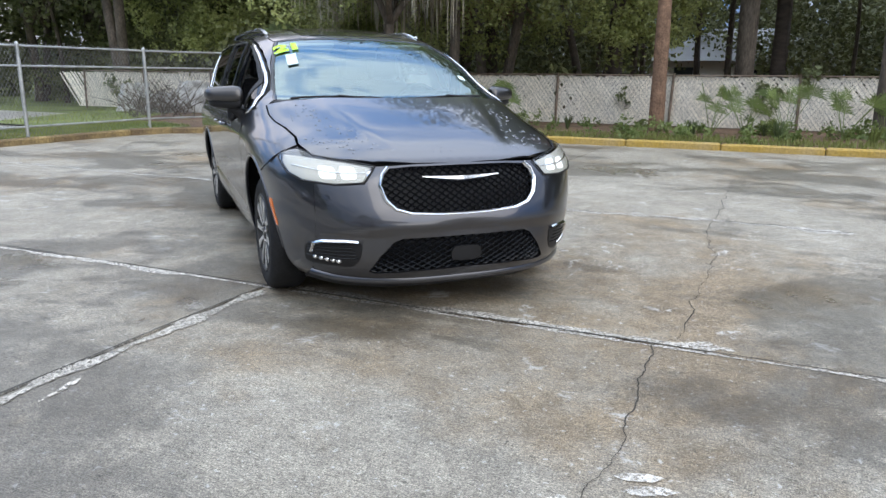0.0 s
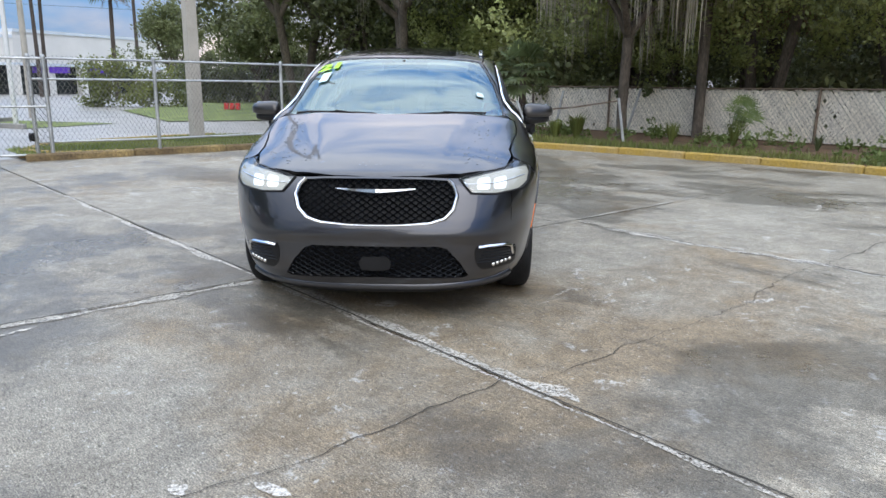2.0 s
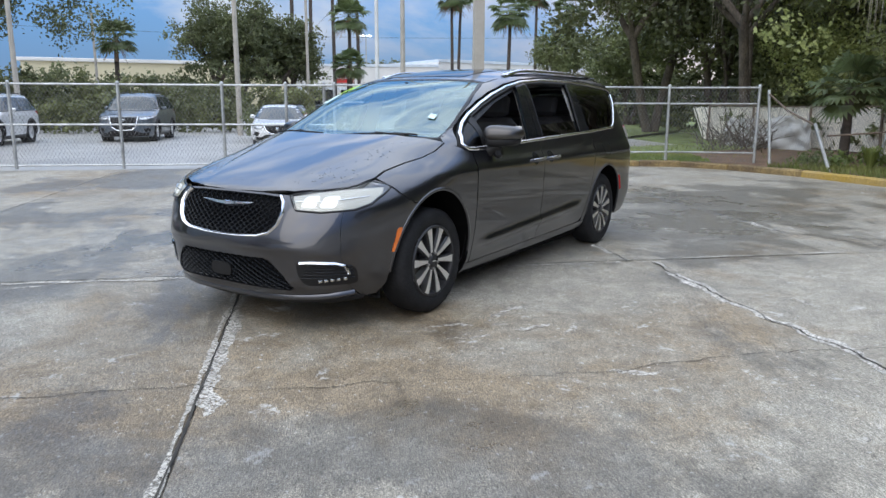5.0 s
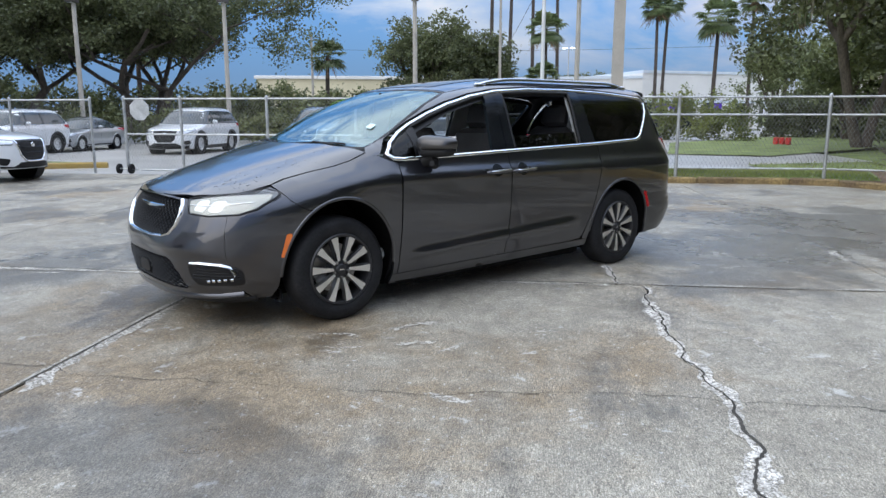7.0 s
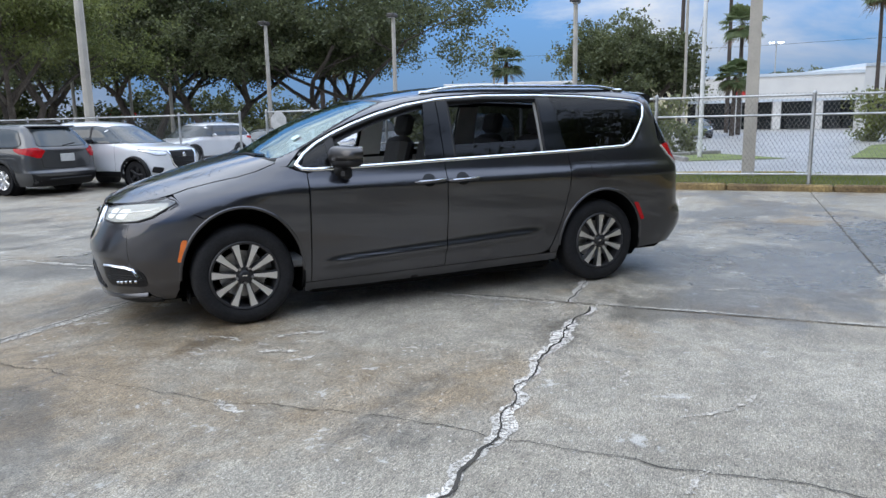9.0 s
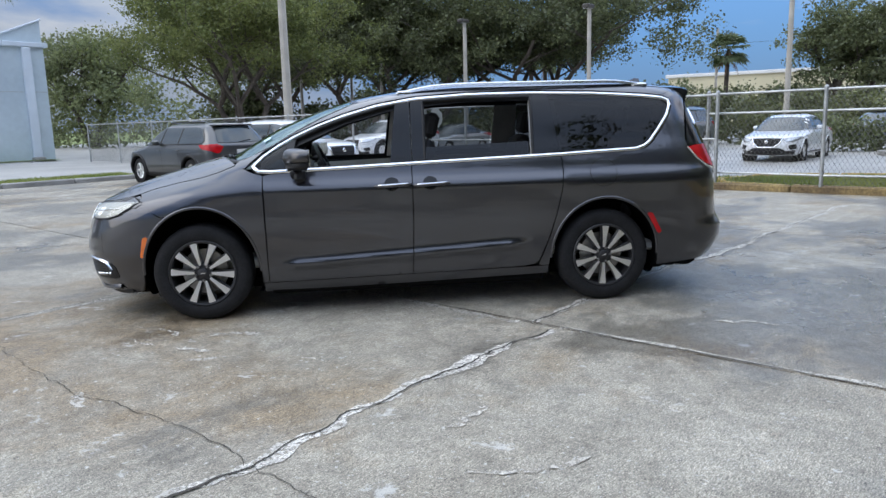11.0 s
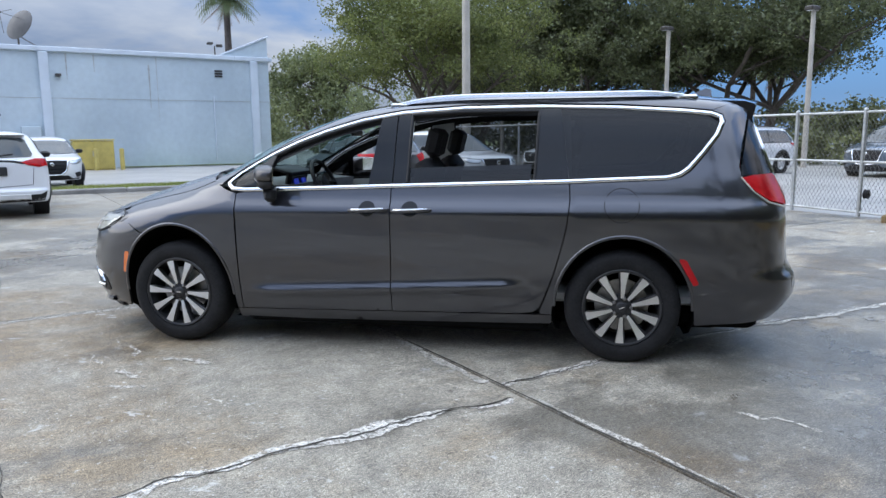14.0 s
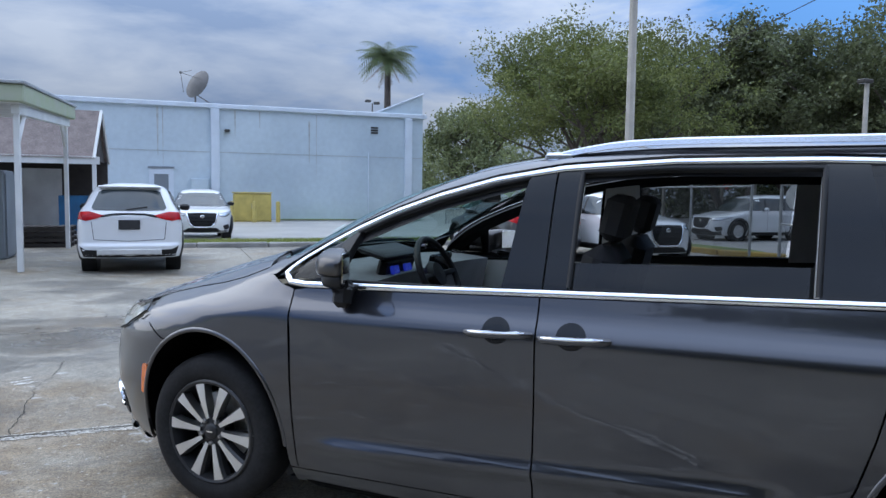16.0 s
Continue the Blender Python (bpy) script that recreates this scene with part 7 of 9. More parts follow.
b.thing("stem", LAMP_HEAD, flood)
for s in (-1, 1):
    b = Build()
    b.box(0, 0, 0, 0.36, 0.22, 0.10, Matrix.Translation(U * (0.26 * s) + Vector((0, 0, 0.62 + 0.05 * s))) @ pose(0, 0, 0, 25, 0, YARD + 20 * s), 0.03)
    b.thing("head", LAMP_HEAD, flood)

cab = group_at("transformer_box", Matrix.Translation(yard(-1.56, -35.2, 0.0)), "faded yellow steel transformer cabinet with two doors", "cabinet")
RY = pose(0, 0, 0, 0, 0, YARD)
b = Build()
b.box(0, 0, 0.72, 1.85, 1.1, 1.46, RY, 0.03)
b.box(0, 0, 1.49, 1.95, 1.2, 0.06, RY, 0.02)
b.thing("body", YELLOW_BOX, cab, "", False)
for s in (-1, 1):
    b = Build()
    b.box(s * 0.45, 0.565, 0.72, 0.86, 0.03, 1.3, RY, 0.01)
    b.thing("door", YELLOW_BOX, cab, "", False)
b = Build()
b.box(0.05, 0.60, 0.8, 0.05, 0.04, 0.25, RY, 0.01)
b.thing("latch", GALV, cab, "", False)
for u, v in ((-0.5, -34.2), (-1.56, -34.0), (-2.76, -34.2)):
    p = group_at("bollard", Matrix.Translation(yard(u, v, 0)), "short yellow-painted steel bollard by the cabinet", "bollard", "bollards by the cabinet")
    b = Build()
    b.lathe([(0.11, 0), (0.11, 1.0), (0.09, 1.05), (0.0, 1.07)], Matrix.Identity(4), 14)
    b.thing("tube", YELLOW_BOX, p)

# carport with white posts
port = group_at("carport", Matrix.Translation(yard(4.6, -12, 0)), "white steel carport with stained fascia", "carport")
inv = port.matrix_basis.inverted()


def sloped(b):
    """Lets the carport's roof rise gently towards its back."""
    b.v = [tuple(inv @ Vector((x, y, z + 0.0476 * max(0.0, -11.45 - Vector((x, y, 0)).dot(V))))) for x, y, z in b.v]
    return b


for u, v in ((4.63, -11.6), (4.63, -17.39), (12.5, -11.6), (12.5, -17.39)):
    b = Build()
    block(b, u - 0.05, u + 0.05, v - 0.05, v + 0.05, 0, 3.0 - 0.0476 * (v + 11.45), 0.01)
    b.v = [tuple(inv @ Vector(p)) for p in b.v]
    b.thing("post", WHITE_STEEL, port, "", False)
    b = Build()
    top_z = 2.98 - 0.0476 * (v + 11.45)
    b.tube([inv @ yard(u, v, top_z - 0.68), inv @ yard(u, v + (-0.75 if v > -15 else 0.75), top_z)], 0.05, 4)
    b.thing("brace", WHITE_STEEL, port)
b = Build()
block(b, 4.57, 13, -17.78, -11.42, 3.0, 3.10, 0.02)
sloped(b).thing("soffit", WHITE_STEEL, port, "", False)
b = Build()
block(b, 4.56, 4.70, -17.7, -11.5, 2.82, 3.0, 0.01)
sloped(b).thing("beam", WHITE_STEEL, port, "", False)
for v0, v1, u0, u1 in ((-17.80, -11.40, 4.45, 4.57), (-11.42, -11.30, 4.45, 13), (-17.9, -17.78, 4.45, 13)):
    b = Build()
    block(b, u0, u1, v0, v1, 3.02, 3.33, 0.02)
    sloped(b).thing("fascia", MOSSY, port, "stained pale fascia board", False)
b = Build()
block(b, 4.42, 13, -17.95, -11.25, 3.33, 3.39, 0.01)
sloped(b).thing("roof", ROOF_GREY, port, "", False)

# small gabled shed behind the carport
shed = group_at("gabled_shed", Matrix.Translation(yard(6, -24, 0)), "brown-roofed open shed with white gable trim", "shed")
inv = shed.matrix_basis.inverted()


def shed_part(name, material, boxes, label=""):
    b = Build()
    for q in boxes:
        block(b, *q)
    b.v = [tuple(inv @ Vector(p)) for p in b.v]
    return b.thing(name, material, shed, label, False)


shed_part("wall", WHITE_STEEL, [(6.2, 7.6, -28.0, -27.8, 0, 2.3), (9.2, 14, -28.0, -27.8, 0, 2.3)])
shed_part("lintel", WHITE_STEEL, [(4.4, 14, -23.1, -22.95, 2.35, 2.6)])
shed_part("back", DARK_WOOD, [(4.6, 14, -28.2, -28.0, 0, 2.6)], "dark inside of the shed")
shed_part("post", WHITE_STEEL, [(4.5, 4.62, -23.1, -22.98, 0, 2.4)])
shed_part("post", WHITE_STEEL, [(8.2, 8.32, -23.1, -22.98, 0, 2.4)])
shed_part("blue_bin", BLUE_BIN, [(4.9, 6.0, -26.5, -25.6, 0, 1.3)], "blue plastic bin")
shed_part("red_cabinet", RED_PAINT, [(8.6, 9.1, -27.7, -27.2, 0, 1.6)], "red metal cabinet")
b = Build()
ga = [yard(4.6, -22.9, 2.55), yard(4.6, -28.2, 2.55), yard(4.6, -25.6, 4.35)]
gb = [p + U * 9 for p in ga]
b.add([inv @ p for p in ga + gb], [(0, 2, 5, 3), (2, 1, 4, 5)])
b.thing("roof", SHINGLE, shed, "brown shingle roof", False)
b = Build()
b.add([inv @ (p + U * 0.1) for p in ga], [(0, 1, 2)])
b.thing("gable", DARK_WOOD, shed, "dark gable", False)
for a, c in ((0, 2), (2, 1)):
    b = Build()
    b.tube([inv @ (ga[a] - U * 0.05), inv @ (ga[c] - U * 0.05)], 0.05, 4)
    b.thing("barge_board", WHITE_STEEL, shed, "white barge board")
store = group_at("metal_cabinet", Matrix.Translation(yard(6.2, -14.8, 0)), "tall dark grey metal cabinet under the carport", "cabinet")
b = Build()
b.box(0, 0, 0.95, 1.6, 1.0, 1.9, RY, 0.03)
b.thing("body", SHED_GREY, store, "", False)
b = Build()
b.box(-0.82, 0, 0.95, 0.02, 0.9, 1.75, RY, 0.005)
b.thing("door", SHED_GREY, store, "", False)
for k in range(4):
    pl = group_at("pallet", Matrix.Translation(yard(5.2, -18.3, 0.14 * k)), "weathered wooden pallet in a stack", "pallet", "stacked pallets")
    for i in range(3):
        b = Build()
        b.box(0, -0.5 + 0.5 * i, 0.05, 1.2, 0.09, 0.09, RY, 0.005)
        b.thing("bearer", DARK_WOOD, pl, "", False)
    for i in range(6):
        b = Build()
        b.box(-0.52 + 0.21 * i, 0, 0.115, 0.14, 1.1, 0.022, RY, 0.004)
        b.thing("board", DARK_WOOD, pl, "", False)

# grass island before the warehouse
isl = [yard(-6.2, -18.6), yard(-6.0, -17.0), yard(3.4, -17.2), yard(3.6, -18.8)]
kerb_run([p[:2] for p in (isl[0], isl[1], isl[2], isl[3], isl[0])], KERB_GREY, "grey kerb round the grass island", seed=21)
sheet("lawn", [p[:2] for p in isl], 0.11, GRASS_SOIL, "narrow grass island between yard and lane")
sheet("lawn", [yard(-11.5, -37.5)[:2], yard(-11.5, -36.3)[:2], yard(-3.2, -36.3)[:2], yard(-3.2, -37.5)[:2]], 0.05, GRASS_SOIL, "grass strip at the foot of the warehouse")
sheet("road", [yard(-10.1, -60)[:2], yard(-10.1, -19.2)[:2], yard(45, -19.2)[:2], yard(45, -60)[:2]], 0.006, ASPHALT, "grey lane in front of the warehouse", "road")


def pole(place, height, r0, r1, label, material=POLE_STONE, lamp=False, sides=10, name="utility_pole"):
    p = group_at(name, Matrix.Translation((place[0], place[1], -0.1)), label, "pole", "poles")
    b = Build()
    b.tube([(0, 0, 0), (0, 0, height * 0.5), (0, 0, height)], [r0, (r0 + r1) / 2, r1], sides)
    b.thing("shaft", material, p)
    if lamp:
        b = Build()
        b.box(0.12, 0, height + 0.08, 0.62, 0.40, 0.20, RY, 0.04)
        b.thing("lamp_head", LAMP_HEAD, p, "square lamp head")
        b = Build()
        b.box(0.12, 0, height - 0.025, 0.46, 0.30, 0.02, RY, 0.004)
        b.thing("lamp_glass", CAR_LAMP, p)
    return p


pole((-10.7, -6.0), 13.5, 0.19, 0.13, "tall tapered square concrete utility pole behind the kerb", sides=4)
for q in ((-5.3, -34.1), (-10.9, -29.5), (-17.4, -22.8), yard(-28.3, 3.0)):
    pole(q, 6.9, 0.13, 0.10, "concrete car park lamp post with square head", lamp=True, name="lamp_post", sides=8)
pole((3.2, -21.7), 12, 0.17, 0.12, "tall grey concrete pole by the fence", sides=8)
pole((-17.6, -14.8), 14, 0.085, 0.06, "slim white steel pole on an island", material=WHITE_STEEL)
for a, d, hgt in ((-87.1, 55, 7), (-93.5, 50, 7.2), (-90.8, 60, 8), (-132.3, 60, 12), (-118, 70, 9)):
    pole((2.2 + d * math.cos(radians(a)), 6 + d * math.sin(radians(a))), hgt, 0.13, 0.10, "distant grey pole among the trees")

# strip mall and other far buildings
mall = group_at("shopping_centre", Matrix.Translation((-60, -55, 0)), "long low white shopping centre with columns", "building")
inv = Matrix.Translation((60, 55, 0))
A, B, C = Vector((-57, -76, 0)), Vector((-76, -51, 0)), Vector((-96, -42, 0))


def along_wall(b, p, q, z0, z1, depth, lift=0.0):
    d = (q - p).normalized()
    n = Vector((d.y, -d.x, 0))
    if n.dot(Vector((1, 1, 0))) < 0:
        n = -n
    pts = [p + n * lift, q + n * lift, q - n * (depth - lift), p - n * (depth - lift)]
    b.add([inv @ (x + Vector((0, 0, z0))) for x in pts] + [inv @ (x + Vector((0, 0, z1))) for x in pts], [(3, 2, 1, 0), (4, 5, 6, 7), (0, 1, 5, 4), (1, 2, 6, 5), (2, 3, 7, 6), (3, 0, 4, 7)])
    return b


for p, q, top in ((A, B, 6.3), (B, C, 7.0)):
    along_wall(Build(), p, q, 3.4, top, 14).thing("parapet_wall", STUCCO, mall, "", False)
    along_wall(Build(), p, q, -0.1, 3.4, 10, -4).thing("shop_front", DARK_GLASS, mall, "dark recessed shop fronts", False)
    along_wall(Build(), p, q, top, top + 0.35, 14.3, 0.15).thing("coping", WALL_TRIM, mall, "", False)
    along_wall(Build(), p, q, 3.3, 3.6, 1, 0.12).thing("fascia_band", WALL_TRIM, mall, "", False)
    n_col = int((q - p).length / 4.2)
    for i in range(n_col + 1):
        c = p.lerp(q, i / n_col)
        d = (q - p).normalized()
        along_wall(Build(), c - d * 0.45, c + d * 0.45, -0.1, 3.4, 0.9, 0.05).thing("column", STUCCO, mall, "", False)
for c, w, mt in ((A.lerp(B, 0.25), 3.5, PURPLE), (A.lerp(B, 0.6), 2.5, RED_SIGN), (B.lerp(C, 0.2), 4, PURPLE), (B.lerp(C, 0.5), 3, PURPLE)):
    d = (B - A).normalized()
    along_wall(Build(), c - d * w / 2, c + d * w / 2, 2.5 if mt == PURPLE else 4.2, 3.2 if mt == PURPLE else 4.7, 0.3, 0.2).thing("sign", mt, mall, "", False)
low = group_at("low_building", Matrix.Translation((-52, -76, 0)), "low cream building behind the trees", "building")
b = Build()
b.box(0, 0, 3.0, 30, 10, 6.2, pose(0, 0, 0, 0, 0, -35))
b.thing("wall", STUCCO_CREAM, low, "", False)
b = Build()
b.box(0, 0, 6.25, 30.6, 10.6, 0.4, pose(0, 0, 0, 0, 0, -35), 0.05)
b.thing("coping", STUCCO, low, "", False)

house = group_at("house", Matrix.Translation(yard(-0.5, 47, 0)), "white house with grey metal hipped roof among the trees", "house")
inv = house.matrix_basis.inverted()
b = Build()
block(b, -4.2, 7, 45.5, 53, -0.1, 2.45)
b.v = [tuple(inv @ Vector(p)) for p in b.v]
b.thing("wall", STUCCO, house, "", False)
b = Build()
e = [yard(-4.8, 44.9, 2.4), yard(7.6, 44.9, 2.4), yard(7.6, 53.6, 2.4), yard(-4.8, 53.6, 2.4), yard(-0.6, 49.2, 4.6), yard(3.4, 49.2, 4.6)]
b.add([inv @ p for p in e], [(0, 1, 5, 4), (1, 2, 5), (2, 3, 4, 5), (3, 0, 4)])
b.thing("roof", ROOF_GREY, house, "", False)
for u in (-2.0, 2.6):
    b = Build()
    block(b, u - 0.6, u + 0.6, 45.42, 45.5, 1.0, 2.0)
    b.v = [tuple(inv @ Vector(p)) for p in b.v]
    b.thing("window", DARK_GLASS, house, "", False)

# overhead wires and red barrier by the road
for z, a, c in ((7.2, (-10.7, -6.0), (-60, -62)), (6.8, (-10.7, -6.0), (30, -80)), (8.5, (-90, -20), (-20, -90))):
    b = Build()
    b.tube([(a[0] + (c[0] - a[0]) * t, a[1] + (c[1] - a[1]) * t, z + 1.5 - 1.2 * math.sin(math.pi * t)) for t in [i / 12 for i in range(13)]], 0.015, 4)
    tagged(b.thing("overhead_cable", DARK_WOOD, None), "thin black overhead cable between poles", "cable")
bar = group_at("barrier", Matrix.Translation((-33.5, -12.5, 0)), "small red and white barrier by the road", "barrier")
for k in range(3):
    b = Build()
    b.box(0, -0.32 + 0.32 * k, 0.2, 0.2, 0.24, 0.36, None, 0.03)
    b.thing("block", RED_SIGN, bar, "", False)
for x, y in ((-51.7, -16.9), (-48.4, -24.0)):
    mk = group_at("white_marker_post", Matrix.Translation((x, y, 0)), "white square pillar beyond the hedge", "pillar", "white pillars")
    b = Build()
    b.box(0, 0, 1.2, 0.5, 0.5, 2.5, None, 0.03)
    b.thing("post", WHITE_STEEL, mk, "", False)

# far lawns, road edge
sheet("lawn", [(-16.5, -5.5), (-13.3, -3.0), (-16, 6), (-60, 14), (-60, 2), (-24, -2.5)], 0.03, GRASS_SOIL, "lawn between the fence and the road")
sheet("lawn", [(-31, -17.5), (-20.5, -10.8), (-22, -7.5), (-36, -8), (-60, -14), (-60, -22)], 0.02, GRASS_SOIL, "lawn beyond the road")
kerb_run([(-7.4, -6.3), (-6.75, -7.3), (-7.1, -8.1), (-8.8, -8.6), (-12.5, -6.2)], YELLOW, "rounded yellow kerb of the grass island by the gate", seed=31, piece=1.0)
sheet("lawn", [(-7.4, -6.3), (-6.85, -7.3), (-7.15, -8.0), (-8.8, -8.5), (-12.5, -6.1), (-12.3, -2.2), (-10.0, -3.9)], 0.10, GRASS_SOIL, "grass island behind the fence")
kerb_run([(-15.5, -13.2), (-16.8, -16.2), (-20.2, -16.4)], KERB_GREY, "grey kerb of a car park island", seed=35)
sheet("lawn", [(-15.5, -13.2), (-16.8, -16.2), (-20.2, -16.4), (-19, -12.0)], 0.0, GRASS_SOIL, "car park island of grass")
kerb_run([(-1.6, -16.4), (0.0, -17.1), (2.6, -19.9)], YELLOW, "yellow kerb beside the gate post", seed=37)
sheet("lawn", [(-1.6, -16.4), (0.0, -17.1), (2.6, -19.9), (1.6, -20.8), (-0.8, -18.4)], 0.09, GRASS_SOIL, "small grass strip by the gate post")

# ---- sliding gate, far fences, white slat fence ----
fence_run("sliding_gate", [(-6.50, -7.14), (-5.97, -8.08), (-5.2, -9.25), (-3.75, -10.85), (-2.3, -12.5), (-1.35, -13.7)], (0.08, 0.95, 1.80), 1.80, "wide galvanised sliding gate of chain link", 0.1, 0.02)
fence_run("chain_link_fence", [(-0.75, -14.4), (0.7, -16.2), (2.9, -18.6), (5.0, -20.9), (7.2, -23.3), (9.4, -25.7), (11.6, -28.2), (13.8, -30.6)], (1.80,), 1.80, "dark weathered chain link fence behind parked cars", 0.05, 0.0, 0.032)
gate_roller = group_at("gate_roller", Matrix.Translation((-1.15, -13.75, 0)), "pair of black gate wheels on a steel bracket", "wheel")
for dx in (0, 0.32):
    b = Build()
    b.lathe([(0.03, -0.03), (0.12, -0.03), (0.125, 0), (0.12, 0.03), (0.03, 0.03)], pose(-dx * 0.66, dx * 0.75, 0.125, 90, 0, 45), 20)
    b.thing("wheel", RUBBER, gate_roller)
b = Build()
b.tube([(0, 0, 0.125), (-0.21, 0.24, 0.125)], 0.02, 6)
b.thing("bracket", GALV, gate_roller)
sign = group_at("gate_sign", Matrix.Translation((-1.62, -13.35, 1.56)), "pale octagonal sign back fixed to the gate", "sign")
b = Build()
d = Vector((0.66, -0.75, 0))
n_ = Vector((0.75, 0.66, 0))
sm = Matrix((d, Vector((0, 0, 1)), n_)).transposed().to_4x4()
b.prism([(0.27 * math.cos(radians(22.5 + 45 * i)), 0.27 * math.sin(radians(22.5 + 45 * i))) for i in range(8)], 0.006, sm @ pose(0, 0, 0.03))
b.thing("plate", GALV, sign, "", False)
for x, y, z in ((-6.05, -8.0, 0.42), (-6.4, -7.45, 0.42)):
    ro = group_at("gate_guide_roller", Matrix.Translation((x, y, z)), "small black guide roller on the gate rail", "roller")
    b = Build()
    b.lathe([(0.02, -0.03), (0.085, -0.03), (0.07, 0), (0.085, 0.03), (0.02, 0.03)], pose(0, 0, 0, 90, 0, 47), 16)
    b.thing("wheel", RUBBER, ro)

# broken leaning fence at the corner
lean = group_at("leaning_fence", Matrix.Translation((-12.7, 0.45, 0)), "old leaning fence posts with a sagging rusty rail", "fence")
inv = lean.matrix_basis.inverted()
for base_, top_ in (((-11.25, 2.15, 0.05), (-11.6, 1.75, 1.05)), ((-11.45, 4.4, 0.08), (-11.6, 4.25, 1.15)), ((-13.3, 2.9, 0.1), (-13.2, 3.1, 1.3)), ((-14.0, 5.0, 0.1), (-13.8, 5.3, 1.35)), ((-12.75, 0.75, 0.05), (-13.05, 0.55, 1.78))):
    b = Build()
    b.tube([inv @ Vector(base_), inv @ Vector(top_)], 0.034, 8)
    b.thing("post", GALV, lean)
for path in ([(-13.05, 0.55, 1.70), (-12.4, 1.1, 1.30), (-11.6, 1.75, 1.02)], [(-11.6, 2.0, 0.80), (-11.55, 3.2, 0.92), (-11.6, 4.25, 1.08)]):
    b = Build()
    b.tube([inv @ Vector(p) for p in path], 0.022, 6)
    b.thing("rail", RUSTY, lean)
b = Build()
link_mesh(b, inv @ Vector((-12.75, 0.75, 0)), inv @ Vector((-11.3, 2.15, 0)), 0.1, 1.0)
tagged(b.thing("wire_mesh", WIRE, lean, "", False), kind="stuff")

WF = 14.2
slat_fence = group_at("slat_fence", Matrix.Translation(yard(-19, WF, 0.1)), "low chain link fence woven with stained white slats", "fence")
inv = slat_fence.matrix_basis.inverted()
b = Build()
rng = random.Random(12)
for row, (lean_s, off) in enumerate(((1.0, 0.0), (-1.0, 0.02))):
    u = -20.4
    while u < 34:
        if rng.random() > 0.06:
            a, c = yard(u, WF + off + rng.uniform(-0.006, 0.006), 0.12), yard(u - 0.92 * lean_s, WF + off + rng.uniform(-0.006, 0.006), 1.36 + rng.uniform(-0.03, 0.03))
            side_ = U * 0.036
            nn = V * 0.004
            b.add([inv @ p for p in (a - side_ - nn, a + side_ - nn, c + side_ - nn, c - side_ - nn, a - side_ + nn, a + side_ + nn, c + side_ + nn, c - side_ + nn)], [(0, 1, 2, 3), (7, 6, 5, 4), (0, 4, 5, 1), (1, 5, 6, 2), (2, 6, 7, 3), (3, 7, 4, 0)])
        u += 0.088
tagged(b.thing("slats", SLAT_WHITE, slat_fence, "slanting white plastic slats, stained", False), kind="stuff")
b = Build()
link_mesh(b, inv @ yard(-20, WF - 0.03, 0), inv @ yard(34, WF - 0.03, 0), 0.12, 1.38, 0.11, 0.003, 0.74)
tagged(b.thing("wire_mesh", WIRE, slat_fence, "", False), kind="stuff")
for i in range(19):
    b = Build()
    u = -20 + 3.0 * i
    b.tube([inv @ yard(u, WF - 0.06, 0.05), inv @ yard(u + rng.uniform(-0.06, 0.06), WF - 0.06, 1.45)], 0.034, 8)
    b.thing("post", RUSTY, slat_fence)
b = Build()
b.tube([inv @ yard(-20 + 3.0 * i, WF - 0.06, 1.40 + rng.uniform(-0.02, 0.02)) for i in range(19)], 0.022, 6)
b.thing("rail", RUSTY, slat_fence)

# red shop sign far off, lit street lamp, torn sheets at the fence corner
sg = group_at("shop_sign", Matrix.Translation((2.0, -62.0, 0)), "far red shop sign with a pale bar on a post", "sign")
b = Build()
b.box(0, 0, 2.75, 2.2, 0.3, 0.9, None, 0.04)
b.thing("panel", RED_SIGN, sg, "", False)
b = Build()
b.box(0, 0.17, 3.0, 1.5, 0.03, 0.32, None, 0.01)
b.thing("lettering", WHITE_STEEL, sg, "", False)
b = Build()
b.tube([(0, 0, 0), (0, 0, 2.4)], 0.12, 8)
b.thing("post", GALV, sg)
lit = group_at("street_lamp", Matrix.Translation((-72.4, -60.4, 0)), "tall thin street lamp lit white far behind the shops", "street lamp")
b = Build()
b.tube([(0, 0, 0), (0, 0, 10.4)], [0.12, 0.07], 8)
b.thing("shaft", GALV, lit)
b = Build()
for s in (1, -1):
    b.box(0.35 * s, -0.35 * s, 10.5, 0.5, 0.5, 0.14, None, 0.03)
b.thing("lamp_head", lamp_glow("lit street lamp", (0.9, 1.0, 1.0), 5.0), lit, "glowing lamp head")


def torn_sheet(place, wide, high, turn, seed):
    """A crumpled pale sheet that hangs on old wire."""
    rng_ = random.Random(seed)
    b = Build()

    def cloth(a, c):
        q = Vector((a * 3 + seed, c * 3, seed * 1.7))
        edge = 1 - 0.35 * abs(noise.noise(Vector((a * 4, seed, 0))))
        return Vector(((a - 0.5) * wide * (1 - 0.3 * c), 0.22 * noise.noise(q) + 0.10 * noise.noise(q * 3) - 0.15 * (1 - c), high * c * edge))

    b.grid(cloth, 22, 16)
    ob = b.thing("torn_sheet", TARP, None, "", True, 0)
    ob.matrix_basis = Matrix.Translation((place[0], place[1], 0.03)) @ pose(0, 0, 0, 0, 0, turn)
    return tagged(ob, "crumpled grey-white plastic sheet by the fence corner", "sheet", "torn sheets")


